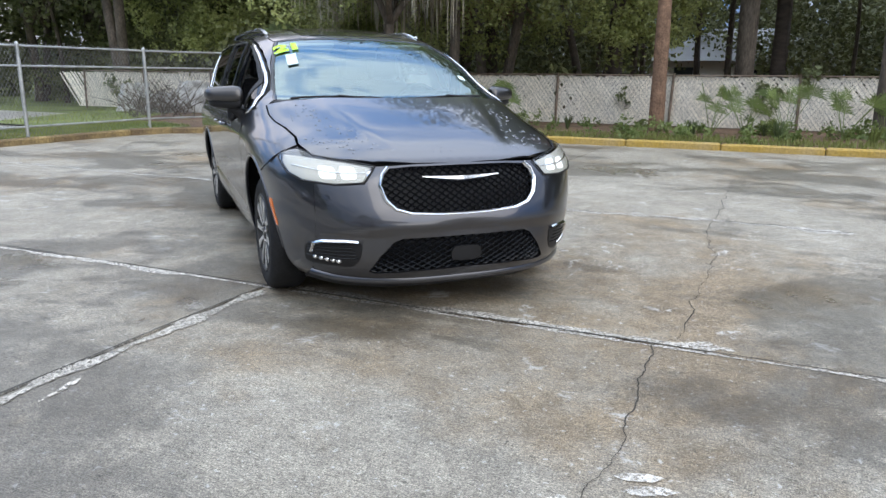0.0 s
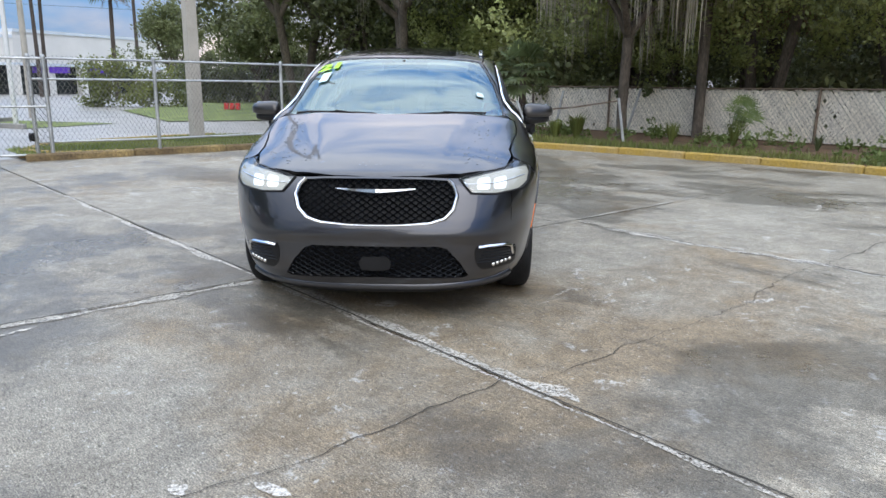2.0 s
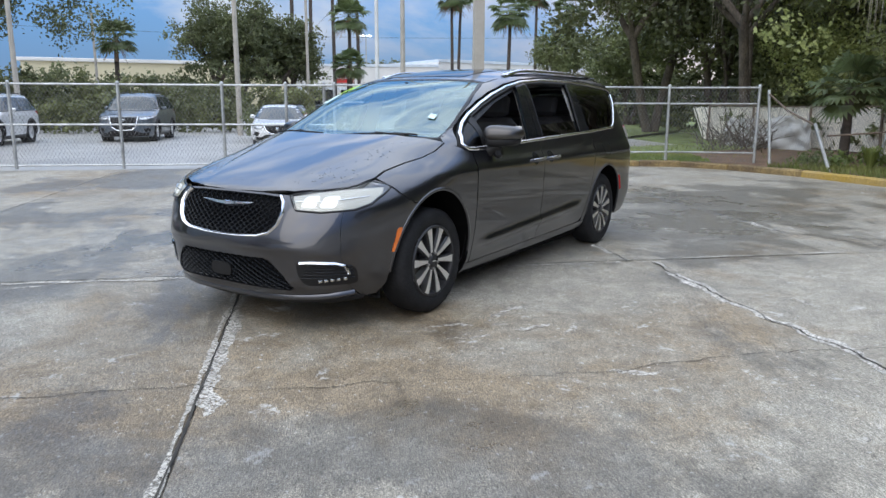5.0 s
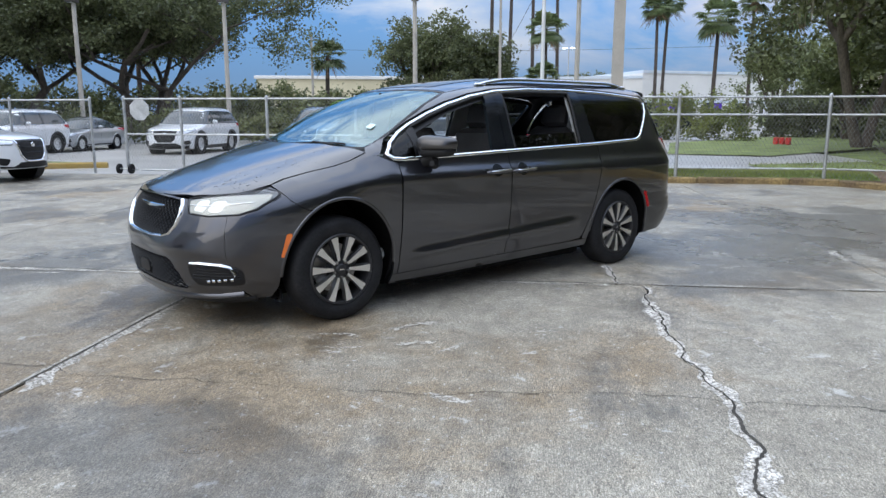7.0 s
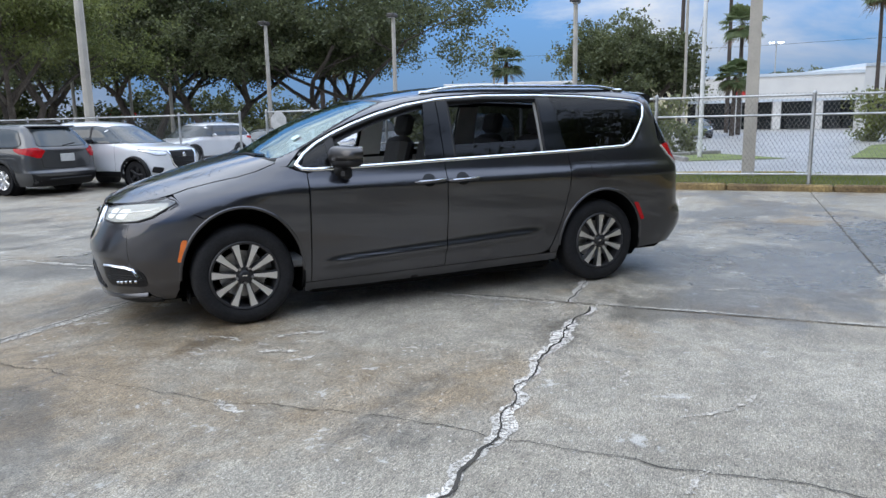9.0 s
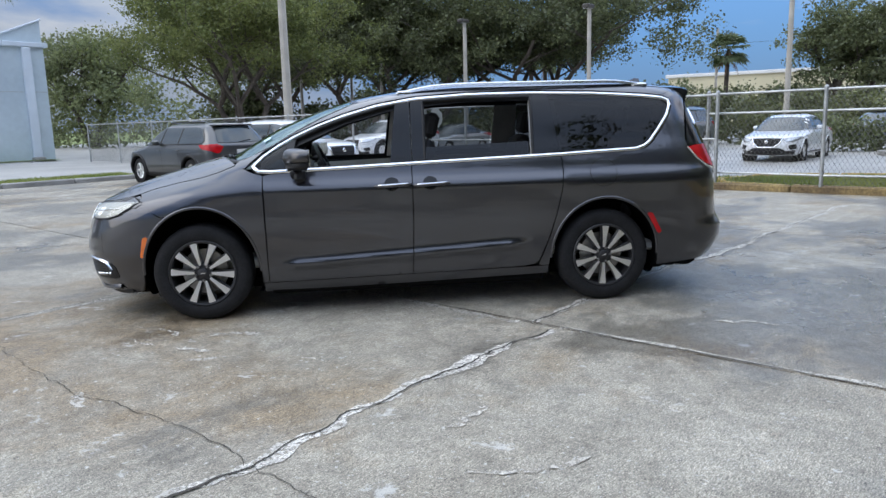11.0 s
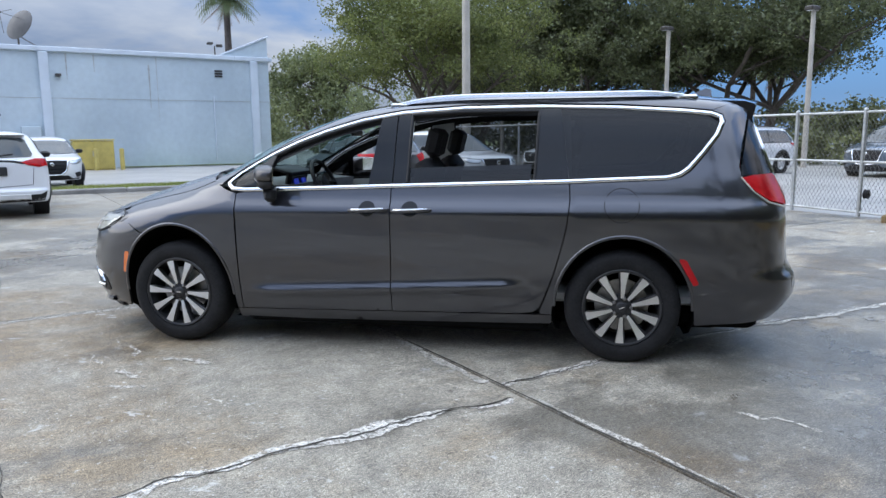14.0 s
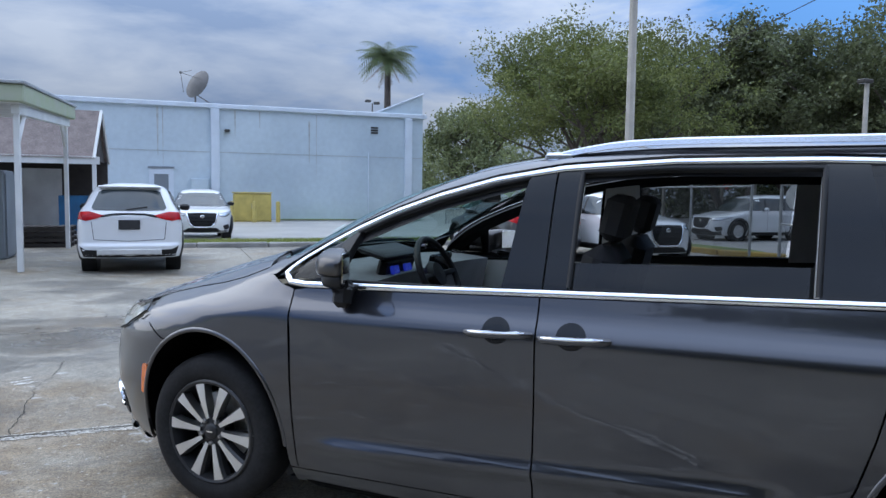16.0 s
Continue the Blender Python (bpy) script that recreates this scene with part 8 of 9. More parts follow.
TARP = surface("weathered white sheet", (0.62, 0.62, 0.60), 0.55, vary=0.3, scale=2.5, tint=(0.42, 0.42, 0.40), grain=0.2)
torn_sheet((-21.6, -1.7), 1.5, 1.0, 60, 3)
torn_sheet((-20.2, -0.8), 1.3, 0.75, 75, 5)
torn_sheet((-19.2, 0.2), 1.8, 1.1, 65, 8)


def brush_pile(place, wide, high, count, seed):
    """A heap of thin bare twigs."""
    rng_ = random.Random(seed)
    b = Build()
    for _ in range(count):
        p = Vector((rng_.uniform(-1, 1) * wide, rng_.uniform(-0.5, 0.5) * wide, rng_.uniform(0, 0.25) * high))
        a = rng_.uniform(0, 2 * math.pi)
        d = Vector((math.cos(a), math.sin(a), rng_.uniform(0.2, 1.6))).normalized() * high * rng_.uniform(0.5, 1.1)
        r = rng_.uniform(0.006, 0.02)
        b.tube([p, p + d * 0.5 + Vector((0, 0, 0.06)), p + d], [r, r * 0.8, r * 0.3], 4, False)
    ob = b.thing("brush_pile", BARK, None, "", False)
    ob.matrix_basis = Matrix.Translation((place[0], place[1], 0.03))
    return tagged(ob, "heap of dark bare branches by the fence corner", "branches", "", "stuff")


brush_pile((-18.6, -1.1), 1.9, 1.3, 170, 4)


# ---- trees and plants ----
def leaf_cloud(name, centres, radii, count, size, material, parent, seed, flat=0.8, label="", droop=0.0, long=1.6):
    """Small leaf blades in uneven clumps about the centres."""
    rs = np.random.RandomState(seed)
    centres = np.asarray(centres, float)
    radii = np.asarray(radii, float)
    weight = radii ** 2.2
    pick = rs.choice(len(centres), count, p=weight / weight.sum())
    d = rs.normal(size=(count, 3))
    d /= np.linalg.norm(d, axis=1)[:, None]
    # each clump breaks into sprays of leaves, so that the outline is ragged
    sprays = 7
    off = rs.normal(size=(len(centres), sprays, 3)) * 0.48
    spray = off[pick, rs.randint(0, sprays, count)]
    c = centres[pick] + (spray + rs.normal(size=(count, 3)) * 0.26) * radii[pick][:, None] * np.array([1, 1, flat])
    n = d * 0.6 + rs.normal(size=(count, 3)) * 0.6 + np.array([0, 0, 0.5])
    n /= np.linalg.norm(n, axis=1)[:, None]
    t = np.cross(n, rs.normal(size=(count, 3)))
    t[:, 2] -= droop
    t /= np.linalg.norm(t, axis=1)[:, None]
    s = np.cross(n, t)
    k = size * rs.uniform(0.6, 1.4, count)[:, None]
    v = np.stack([c - t * k * long * 0.5, c + s * k * 0.5, c + t * k * long * 0.5, c - s * k * 0.5], 1).reshape(-1, 3)
    me = bpy.data.meshes.new(name)
    me.vertices.add(count * 4)
    me.vertices.foreach_set("co", v.astype(np.float32).ravel())
    me.loops.add(count * 4)
    me.loops.foreach_set("vertex_index", np.arange(count * 4, dtype=np.int32))
    me.polygons.add(count)
    me.polygons.foreach_set("loop_start", np.arange(0, count * 4, 4, dtype=np.int32))
    me.polygons.foreach_set("loop_total", np.full(count, 4, dtype=np.int32))
    me.update(calc_edges=True)
    me.materials.append(material)
    ob = new(name, me)
    if parent:
        ob.parent = parent
    return tagged(ob, label)


def grow(rng, start, way, length, radius, depth, tips, b, spread=0.7, lift=0.25):
    """A limb with its forks."""
    pts, rad = [start], [radius]
    p, d = start.copy(), way.normalized()
    k = 5
    for i in range(k):
        d = (d + Vector((rng.uniform(-1, 1), rng.uniform(-1, 1), rng.uniform(-0.6, 0.8))) * 0.20 + Vector((0, 0, lift * 0.12))).normalized()
        p = p + d * (length / k)
        pts.append(p.copy())
        rad.append(radius * (1 - 0.45 * (i + 1) / k))
    b.tube(pts, rad, 8 if depth > 1 else 5, False)
    if depth <= 1:
        tips.append((pts[-1], length))
        tips.append((pts[3], length * 0.7))
    if depth > 0:
        for j in range(3 if depth > 1 else 3):
            i = rng.randint(2, k)
            a = rng.uniform(0, 2 * math.pi)
            out = Vector((math.cos(a), math.sin(a), rng.uniform(-0.1, 0.6)))
            grow(rng, pts[i], (d * (1 - spread) + out * spread), length * rng.uniform(0.6, 0.8), rad[i] * 0.66, depth - 1, tips, b, spread, lift)


def tree(name, place, height, spread, label, leaf, leaves, seed, trunk=0.25, fork=0.28, stems=1, leaf_size=0.2, bark=None, moss=0, clump=1.0, z=0.0, lean=(0, 0), squash=0.7, group="", low=0.0):
    rng = random.Random(seed)
    t = group_at(name, Matrix.Translation((place[0], place[1], z)), label, "tree", group)
    b = Build()
    tips = []
    for s in range(stems):
        a = 2 * math.pi * s / stems + rng.uniform(-0.4, 0.4)
        tilt = 0.0 if stems == 1 else 0.42
        d = Vector((math.cos(a) * tilt + lean[0], math.sin(a) * tilt + lean[1], 1))
        h = height * fork
        base_ = Vector((math.cos(a), math.sin(a), 0)) * (0.0 if stems == 1 else trunk * 0.7)
        pts = [base_ + Vector((0, 0, -0.15)), base_ + d * h * 0.35 + Vector((rng.uniform(-0.1, 0.1), rng.uniform(-0.1, 0.1), 0)), base_ + d * h]
        r = trunk / (stems ** 0.5)
        b.tube(pts, [r * 1.35, r, r * 0.85], 10, False)
        for q in range(4 if stems == 1 else 3):
            aa = a + 2 * math.pi * q / (4 if stems == 1 else 3) + rng.uniform(-0.5, 0.5)
            out = Vector((math.cos(aa) * 0.8, math.sin(aa) * 0.8, rng.uniform(0.5, 1.1)))
            grow(rng, pts[-1], out, spread * 0.5 * rng.uniform(0.8, 1.15), r * 0.6, 2, tips, b, 0.7, 0.35)
    cs, rs_ = [], []
    # bring the grown limbs to the tree's own height and spread
    tall = max(p.z for p, l in tips) + 0.45 * clump
    wide = sorted(math.hypot(p.x, p.y) for p, l in tips)[int(len(tips) * 0.92)] + 0.45 * clump
    kz, kx = height / tall, spread / wide
    fit_z = lambda z: z * (1 + (kz - 1) * min(1.0, max(0.0, z) / (height * 0.3)))
    fit_x = lambda x, z: x * (1 + (kx - 1) * min(1.0, max(0.0, z) / (height * 0.35)))
    b.v = [(fit_x(x, zz), fit_x(y, zz), fit_z(zz)) for x, y, zz in b.v]
    tips = [(Vector((fit_x(p.x, p.z), fit_x(p.y, p.z), fit_z(p.z))), l) for p, l in tips]
    b.thing("trunk", bark or BARK, t, "", True, 60)
    for p, l in tips:
        # the crown keeps clear of the ground below its lowest boughs
        if p.z < low * height:
            p = Vector((p.x, p.y, height * (low + rng.uniform(0.0, 0.12))))
        cs.append((p.x, p.y, p.z))
        rs_.append(clump * rng.uniform(0.45, 0.95))
    for _ in range(int(len(tips) * 0.5)):
        a, q, w = rng.uniform(0, 2 * math.pi), rng.uniform(0.2, 1) ** 0.6, rng.uniform(0, 1)
        cs.append((math.cos(a) * q * spread * (1 - 0.45 * w), math.sin(a) * q * spread * (1 - 0.45 * w), height * (max(0.36, low + 0.04) + 0.56 * w * (1 - max(0.0, low - 0.3)))))
        rs_.append(clump * rng.uniform(0.5, 1.0))
    leaf_cloud("crown", cs, rs_, leaves, leaf_size, leaf, t, seed, squash)
    if moss:
        m = Build()
        for _ in range(moss):
            p, _l = tips[rng.randrange(len(tips))]
            p = p + Vector((rng.uniform(-0.6, 0.6), rng.uniform(-0.6, 0.6), rng.uniform(-0.5, 0.1)))
            L = rng.uniform(0.6, 2.4)
            for strand in range(9):
                q = p + Vector((rng.uniform(-0.28, 0.28), rng.uniform(-0.28, 0.28), rng.uniform(-0.2, 0.2)))
                w = rng.uniform(0.006, 0.02)
                a = rng.uniform(0, math.pi)
                e = Vector((math.cos(a) * w, math.sin(a) * w, 0))
                l = L * rng.uniform(0.5, 1)
                m.add([q - e, q + e, q + e * 0.7 + Vector((rng.uniform(-.05, .05), 0, -l * 0.6)), q + Vector((rng.uniform(-.08, .08), 0, -l)), q - e * 0.7 + Vector((rng.uniform(-.05, .05), 0, -l * 0.55))], [(0, 1, 2, 3, 4)])
        tagged(m.thing("moss", MOSS, t, "grey moss hanging from the limbs", False), kind="stuff")
    return t


def palm(place, height, label, seed, r=0.16, crown=2.0, fronds=22, skirt=0, z=0.0, fan=False, group="palms", bark=None):
    rng = random.Random(seed)
    t = group_at("palm_tree", Matrix.Translation((place[0], place[1], z)), label, "palm", group)
    b = Build()
    lean = Vector((rng.uniform(-0.02, 0.02), rng.uniform(-0.02, 0.02), 0)) * height
    pts = [lean * (i / 10) ** 2 + Vector((0, 0, height * i / 10 - 0.1)) for i in range(11)]
    b.tube(pts, [r * (1.25 - 0.4 * i / 10) * (1 + 0.05 * (i % 2)) for i in range(11)], 9)
    b.thing("trunk", bark or PALM_TRUNK, t, "", True, 60)
    top = pts[-1]

    def frond(L, a, up, bb, wide, sag):
        spine = []
        d = Vector((math.cos(a), math.sin(a), 0))
        for i in range(9):
            q = i / 8
            spine.append(top + d * (L * q * math.cos(up * (1 - q))) + Vector((0, 0, L * (math.sin(up) * q - sag * q * q))))
        side_ = Vector((-d.y, d.x, 0))
        for i in range(1, 9):
            for s in (1, -1):
                for h in (0, 0.5):
                    p = spine[i - 1].lerp(spine[i], h)
                    w = wide * math.sin(math.pi * min(1, 0.12 + (i + h) / 9.5)) ** 0.6
                    tip = p + side_ * (s * w) + (spine[i] - spine[i - 1]) * 0.9 + Vector((0, 0, -w * 0.45))
                    e = (spine[i] - spine[i - 1]) * 0.28
                    bb.add([p, p + e, tip], [(0, 1, 2)] if s > 0 else [(2, 1, 0)])
        bb.tube(spine, [0.018 * (1 - 0.8 * i / 8) for i in range(9)], 3, False)

    def fan_leaf(L, a, up, bb, radius):
        """A stalk that ends in a pleated half disc of blades with drooping tips."""
        d = Vector((math.cos(a) * math.cos(up), math.sin(a) * math.cos(up), math.sin(up)))
        s = Vector((-math.sin(a), math.cos(a), 0))
        tip = top + d * L + Vector((0, 0, -0.12 * L))
        bb.tube([top, tip], 0.015, 3, False)
        blades = 11
        for k in range(blades):
            w = -1.45 + 2.9 * k / (blades - 1)
            way_ = d * math.cos(w) + s * math.sin(w)
            across = (s * math.cos(w) - d * math.sin(w)) * radius * 0.11
            mid = tip + way_ * radius * 0.55
            bb.add([tip, mid + across, tip + way_ * radius * rng.uniform(0.85, 1.05) + Vector((0, 0, -0.28 * radius)), mid - across], [(0, 1, 2, 3)])

    bb = Build()
    for i in range(fronds if fan else 0):
        up = rng.uniform(-0.75, 1.4)
        fan_leaf(crown * rng.uniform(0.42, 0.6), i * 2.4 + rng.uniform(-0.3, 0.3), up, bb, crown * rng.uniform(0.45, 0.6))
    for i in range(0 if fan else fronds):
        frond(crown * rng.uniform(0.8, 1.15), i * 2.4 + rng.uniform(-0.3, 0.3), rng.uniform(-0.25, 1.25), bb, crown * 0.32, rng.uniform(0.45, 0.95))
    tagged(bb.thing("fronds", FROND, t, "green fronds", False), kind="stuff")
    if skirt:
        bb = Build()
        for i in range(skirt):
            frond(crown * rng.uniform(0.6, 0.95), i * 2.4 + rng.uniform(-0.3, 0.3), rng.uniform(-1.5, -1.1), bb, crown * 0.13, rng.uniform(0.1, 0.35))
        tagged(bb.thing("dead_fronds", FROND_DRY, t, "hanging brown dead fronds", False), kind="stuff")
    return t


# trees by the white fence
tree("corner_tree", (-12.6, 4.6), 7.5, 4.2, "small oak leaning over the kerb beside the white fence", LEAF_SUN, 24000, 4, 0.11, 0.26, 1, 0.075, moss=200, z=0.05)
tree("oak_tree", (-13.1, 6.7), 8.5, 4.2, "slim oak with sparse leaves before the white fence", LEAF_SUN, 20000, 7, 0.11, 0.38, 1, 0.08, moss=160, z=0.05)
palm(yard(0.9, 12.6), 7.5, "rough reddish palm trunk by the kerb", 3, 0.145, 2.0, 24, 10, 0.05, bark=BARK_RED)
palm(yard(5.6, 13.0), 8.0, "leaning thin trunk in the planted strip", 9, 0.12, 2.0, 20, 0, 0.05, bark=BARK)
palm(yard(-7.1, 22.7), 5.6, "cabbage palm with a skirt of dead fronds behind the fence", 14, 0.24, 2.4, 34, 60, fan=True)
palm(yard(-1.5, 19.5), 7.5, "cabbage palm with hanging brown fronds", 15, 0.22, 2.4, 32, 60, fan=True)
palm(yard(3.5, 24), 7.0, "cabbage palm in the dark woods", 16, 0.22, 2.4, 32, 50, fan=True)
palm((-14.6, 2.1), 1.9, "young fan palm at the fence corner", 17, 0.10, 1.05, 26, 0, 0.05, fan=True)
rng = random.Random(77)
for i, (u, v, h, sp) in enumerate(((-14, 19, 13, 6), (-19, 15, 13, 6.5), (-9.5, 26, 15, 6.5), (-4, 27, 15, 6.5), (3.5, 29, 15, 6.5), (8, 22, 12.5, 6), (13, 27, 13, 6.5), (19, 24, 12.5, 6.5), (-24, 22, 14, 7), (-16, 31, 15, 6.5), (26, 25, 12.5, 6.5),
                                   (-5.5, 18.5, 14, 6), (2.5, 19, 14, 5.5), (12.5, 19.5, 12, 5.5), (18.5, 19.5, 13, 5.5), (25, 20, 13, 6), (31.5, 19, 13, 6), (37, 18, 11, 5.5))):
    # two oaks in three take the leaf colour with shade painted in
    tree("oak_tree", yard(u, v), h, sp, "mossy live oak in the woods behind the fence", LEAF_SHADE if i % 3 else LEAF_OAK, 17000, 100 + i, 0.24, 0.26, 1 + i % 2, 0.13, moss=130 if u < 6 else 20, clump=1.4, group="woods", z=-0.05, low=0.27)
# understorey and far wood as one mass of leaves, with a gap in which the white house shows
GAP_U = lambda v: 3.35 - 0.0945 * (v + 5.4)
rs = np.random.RandomState(5)
cs, rr = [], []
for _ in range(330):
    u, v = rs.uniform(-40, 45), rs.uniform(17, 40)
    if abs(u - GAP_U(v)) < 2.2 and v > 18:
        continue
    cs.append(tuple(yard(u, v, rs.uniform(0.3, 2.6) * min(1, (v - 10) / 14))))
    rr.append(rs.uniform(0.6, 1.5))
for _ in range(620):
    u, v = rs.uniform(-42, 48), rs.uniform(32, 50)
    z = rs.uniform(2.5, 15)
    if abs(u - GAP_U(v)) < 3.0 and v < 46 and z < 7.5:
        continue
    cs.append(tuple(yard(u, v, z)))
    rr.append(rs.uniform(1.2, 2.6))
for _ in range(560):
    u, v = rs.uniform(-40, 46), rs.uniform(34, 50)
    if abs(u - GAP_U(v)) < 3.6 and v < 46:
        continue
    cs.append(tuple(yard(u, v, rs.uniform(0.3, 7.0))))
    rr.append(rs.uniform(1.5, 2.6))
# the dark leaf colour holds the shade inside the woods
tagged(leaf_cloud("far_woods", cs, rr, 240000, 0.17, LEAF_SHADE, None, 8), "dense dark woods behind the white fence", "woods", "", "stuff")
cs, rr = [], []
for _ in range(420):
    cs.append(tuple(yard(rs.uniform(-62, 60), rs.uniform(56, 64), rs.uniform(0.5, 15))))
    rr.append(rs.uniform(2.4, 4.0))
tagged(leaf_cloud("far_woods", cs, rr, 60000, 0.5, LEAF_SHADE, None, 9), "deep shaded woods far behind the white house", "woods", "", "stuff")
for i in range(26):
    b = Build()
    u, v = rng.uniform(-28, 30), rng.uniform(18, 34)
    p = yard(u, v, -0.1)
    l = Vector((rng.uniform(-0.1, 0.1), rng.uniform(-0.1, 0.1), 1))
    w = rng.uniform(0.07, 0.13)
    b.tube([p, p + l * 3 + Vector((rng.uniform(-.2, .2), rng.uniform(-.2, .2), 0)), p + l * 6, p + l * 9], [w * 1.3, w, w * 0.8, w * 0.5], 7, False)
    tagged(b.thing("tree_trunk", BARK, None), "bare slim trunk standing in the dark woods", "trunk", "wood trunks")

tree("road_tree", (-33, -8.5), 12.0, 5.5, "dark mossy oak beside the road", LEAF_SHADE, 24000, 49, 0.3, 0.26, 2, 0.15, clump=1.4, moss=260, low=0.16)
tree("road_tree", (-36, -6.2), 12.0, 5.0, "dark mossy oak beside the road", LEAF_SHADE, 30000, 50, 0.28, 0.2, 2, 0.15, clump=1.4, moss=200, low=0.12)
# yard-side trees seen over the van
tree("shade_tree", (6.8, -33.2), 10.4, 6.5, "round light green shade tree behind the fence", LEAF_LIGHT, 78000, 31, 0.30, 0.22, 4, 0.085, clump=1.25, low=0.40)
tree("live_oak", (-12.2, -44.5), 13.2, 11.5, "broad live oak with low spreading limbs", LEAF_OAK, 84000, 33, 0.40, 0.24, 3, 0.13, clump=1.7, low=0.38)
tree("live_oak", (0.5, -47.5), 12.4, 9.5, "broad dark live oak behind the car park", LEAF_OAK, 70000, 35, 0.34, 0.26, 2, 0.13, clump=1.6, low=0.38)
tree("live_oak", (-4.0, -45.5), 12.0, 8.5, "tall live oak over the parked cars", LEAF_OAK, 60000, 36, 0.32, 0.26, 2, 0.13, clump=1.6, low=0.38)
tree("live_oak", (8, -54), 11.0, 7, "dark oak beside the warehouse corner", LEAF_OAK, 38000, 38, 0.4, 0.24, 2, 0.15, clump=1.6, low=0.42)
tree("live_oak", (27, -68), 11.5, 6, "small dark oak beyond the warehouse corner", LEAF_OAK, 15000, 39, 0.35, 0.2, 2, 0.19, clump=1.5)
tree("round_tree", (-35.5, -44.6), 10.0, 4.6, "rounded dark green tree behind the car park", LEAF_OAK, 30000, 41, 0.35, 0.2, 2, 0.15, clump=1.25)
tree("round_tree", (-40.0, -43.0), 9.2, 3.6, "rounded dark green tree behind the car park", LEAF_OAK, 16000, 42, 0.35, 0.2, 2, 0.17, clump=1.3)
tree("road_tree", (-63.4, -27.5), 9.2, 4.0, "bushy dark tree beside the road", LEAF_OAK, 14000, 44, 0.25, 0.18, 2, 0.16, clump=1.1)
tree("road_tree", (-47, -14.5), 8.2, 3.8, "bushy dark tree beside the road", LEAF_OAK, 16000, 45, 0.3, 0.18, 2, 0.16, clump=1.2)
tree("road_tree", (-37, -3.5), 12.0, 6.5, "dark mossy oak at the end of the lawn", LEAF_SHADE, 26000, 46, 0.3, 0.24, 2, 0.15, clump=1.4, moss=240, low=0.25)
tree("road_tree", (-31, 1), 9.5, 5.5, "mossy oak at the edge of the woods", LEAF_SHADE, 24000, 47, 0.3, 0.26, 2, 0.14, clump=1.3, moss=240, low=0.22)
tree("road_tree", (-28, 8), 10.5, 6.0, "mossy oak at the edge of the woods", LEAF_SHADE, 24000, 48, 0.3, 0.26, 2, 0.14, clump=1.3, moss=240, low=0.22)
for a, d, h, cr in ((-120.8, 62, 6.5, 1.8), (-133.5, 75, 22, 2.2), (-134.9, 78, 22, 2.2), (-136.7, 80, 21, 2.2), (-137.7, 70, 9.6, 2.2), (-138.6, 82, 20, 2.3), (-137.4, 66, 5.0, 1.9), (-145.9, 85, 13.5, 2.2), (-146.4, 88, 14.2, 2.2), (-150.0, 72, 10.4, 2.4), (-152.4, 90, 14.5, 2.2), (-154.8, 85, 12.4, 2.6)):
    p = (4.1 + d * math.cos(radians(a)), 5.1 + d * math.sin(radians(a)))
    palm(p, h, "tall slender fan palm far behind the road", int(-a * 10), 0.17, cr * 0.95, 44, 22 if h > 13 else 14, fan=True)
for place_, seed_ in (((-88.5, -72.3), 51), ((-91.2, -69.1), 52)):
    tree("far_tree", place_, 8.6, 2.6, "small far tree behind the shops", LEAF_OAK, 3500, seed_, 0.2, 0.5, 2, 0.22, clump=1.0)
palm((25.6, -46.4), 12.2, "single green palm behind the warehouse", 61, 0.26, 2.4, 60, 6)
palm((-14.5, -58), 7.5, "small fan palm between the oaks", 63, 0.2, 1.8, 30, 8, fan=True)
palm((-16.5, -61), 7.0, "small fan palm between the oaks", 64, 0.2, 1.8, 30, 8, fan=True)


def hedge(name, path, high, wide, label, leaf, count, seed, size=0.12):
    rs = np.random.RandomState(seed)
    cs, rr = [], []
    for (a, b_) in zip(path[:-1], path[1:]):
        a, b_ = Vector((*a, 0)), Vector((*b_, 0))
        k = max(2, int((b_ - a).length / (wide * 0.5)))
        for i in range(k):
            p = a.lerp(b_, i / k)
            for zz in np.arange(wide * 0.4, high, wide * 0.6):
                cs.append((p.x + rs.uniform(-.2, .2) * wide, p.y + rs.uniform(-.2, .2) * wide, zz + rs.uniform(-.1, .1)))
                rr.append(wide * rs.uniform(0.45, 0.65))
    return tagged(leaf_cloud(name, cs, rr, count, size, leaf, None, seed, 0.9), label, "hedge", "", "stuff")


hedge("hedge", [(-36.9, -22.0), (-38.0, -16.5)], 2.2, 1.8, "clipped green hedge by the car park", LEAF_LIGHT, 7000, 71, 0.12)
hedge("hedge", [(-52, -14), (-47, -21)], 1.9, 1.8, "dark green hedge along the far road", LEAF_OAK, 8000, 72, 0.14)
hedge("hedge", [(-15.5, -19.5), (-20.5, -17.6)], 0.9, 0.8, "low clipped hedge on an island", LEAF_OAK, 5000, 73, 0.09)
hedge("hedge", [(-3, -34), (-10, -34.5), (-17, -29), (-22, -25.5)], 1.5, 1.2, "low dark hedge behind the parked cars", LEAF_SHADE, 9000, 74, 0.14)
hedge("hedge", [(-14, -38), (-24, -34), (-30, -29)], 2.2, 1.8, "dark hedge behind the car park", LEAF_SHADE, 18000, 75, 0.15)
hedge("hedge", [(12, -52), (2, -58), (-14, -62), (-34, -60), (-52, -62)], 4.0, 2.8, "far green trees along the skyline", LEAF_OAK, 50000, 76, 0.2)
hedge("hedge", [(-44, -10), (-52, -16), (-60, -26)], 3.5, 2.5, "dark trees beyond the road", LEAF_OAK, 14000, 77, 0.2)
hedge("hedge", [(-20, 3.5), (-30, -1.5), (-40, -6)], 3.4, 2.2, "dark shrubs under the mossy oaks", LEAF_SHADE, 16000, 78, 0.16)


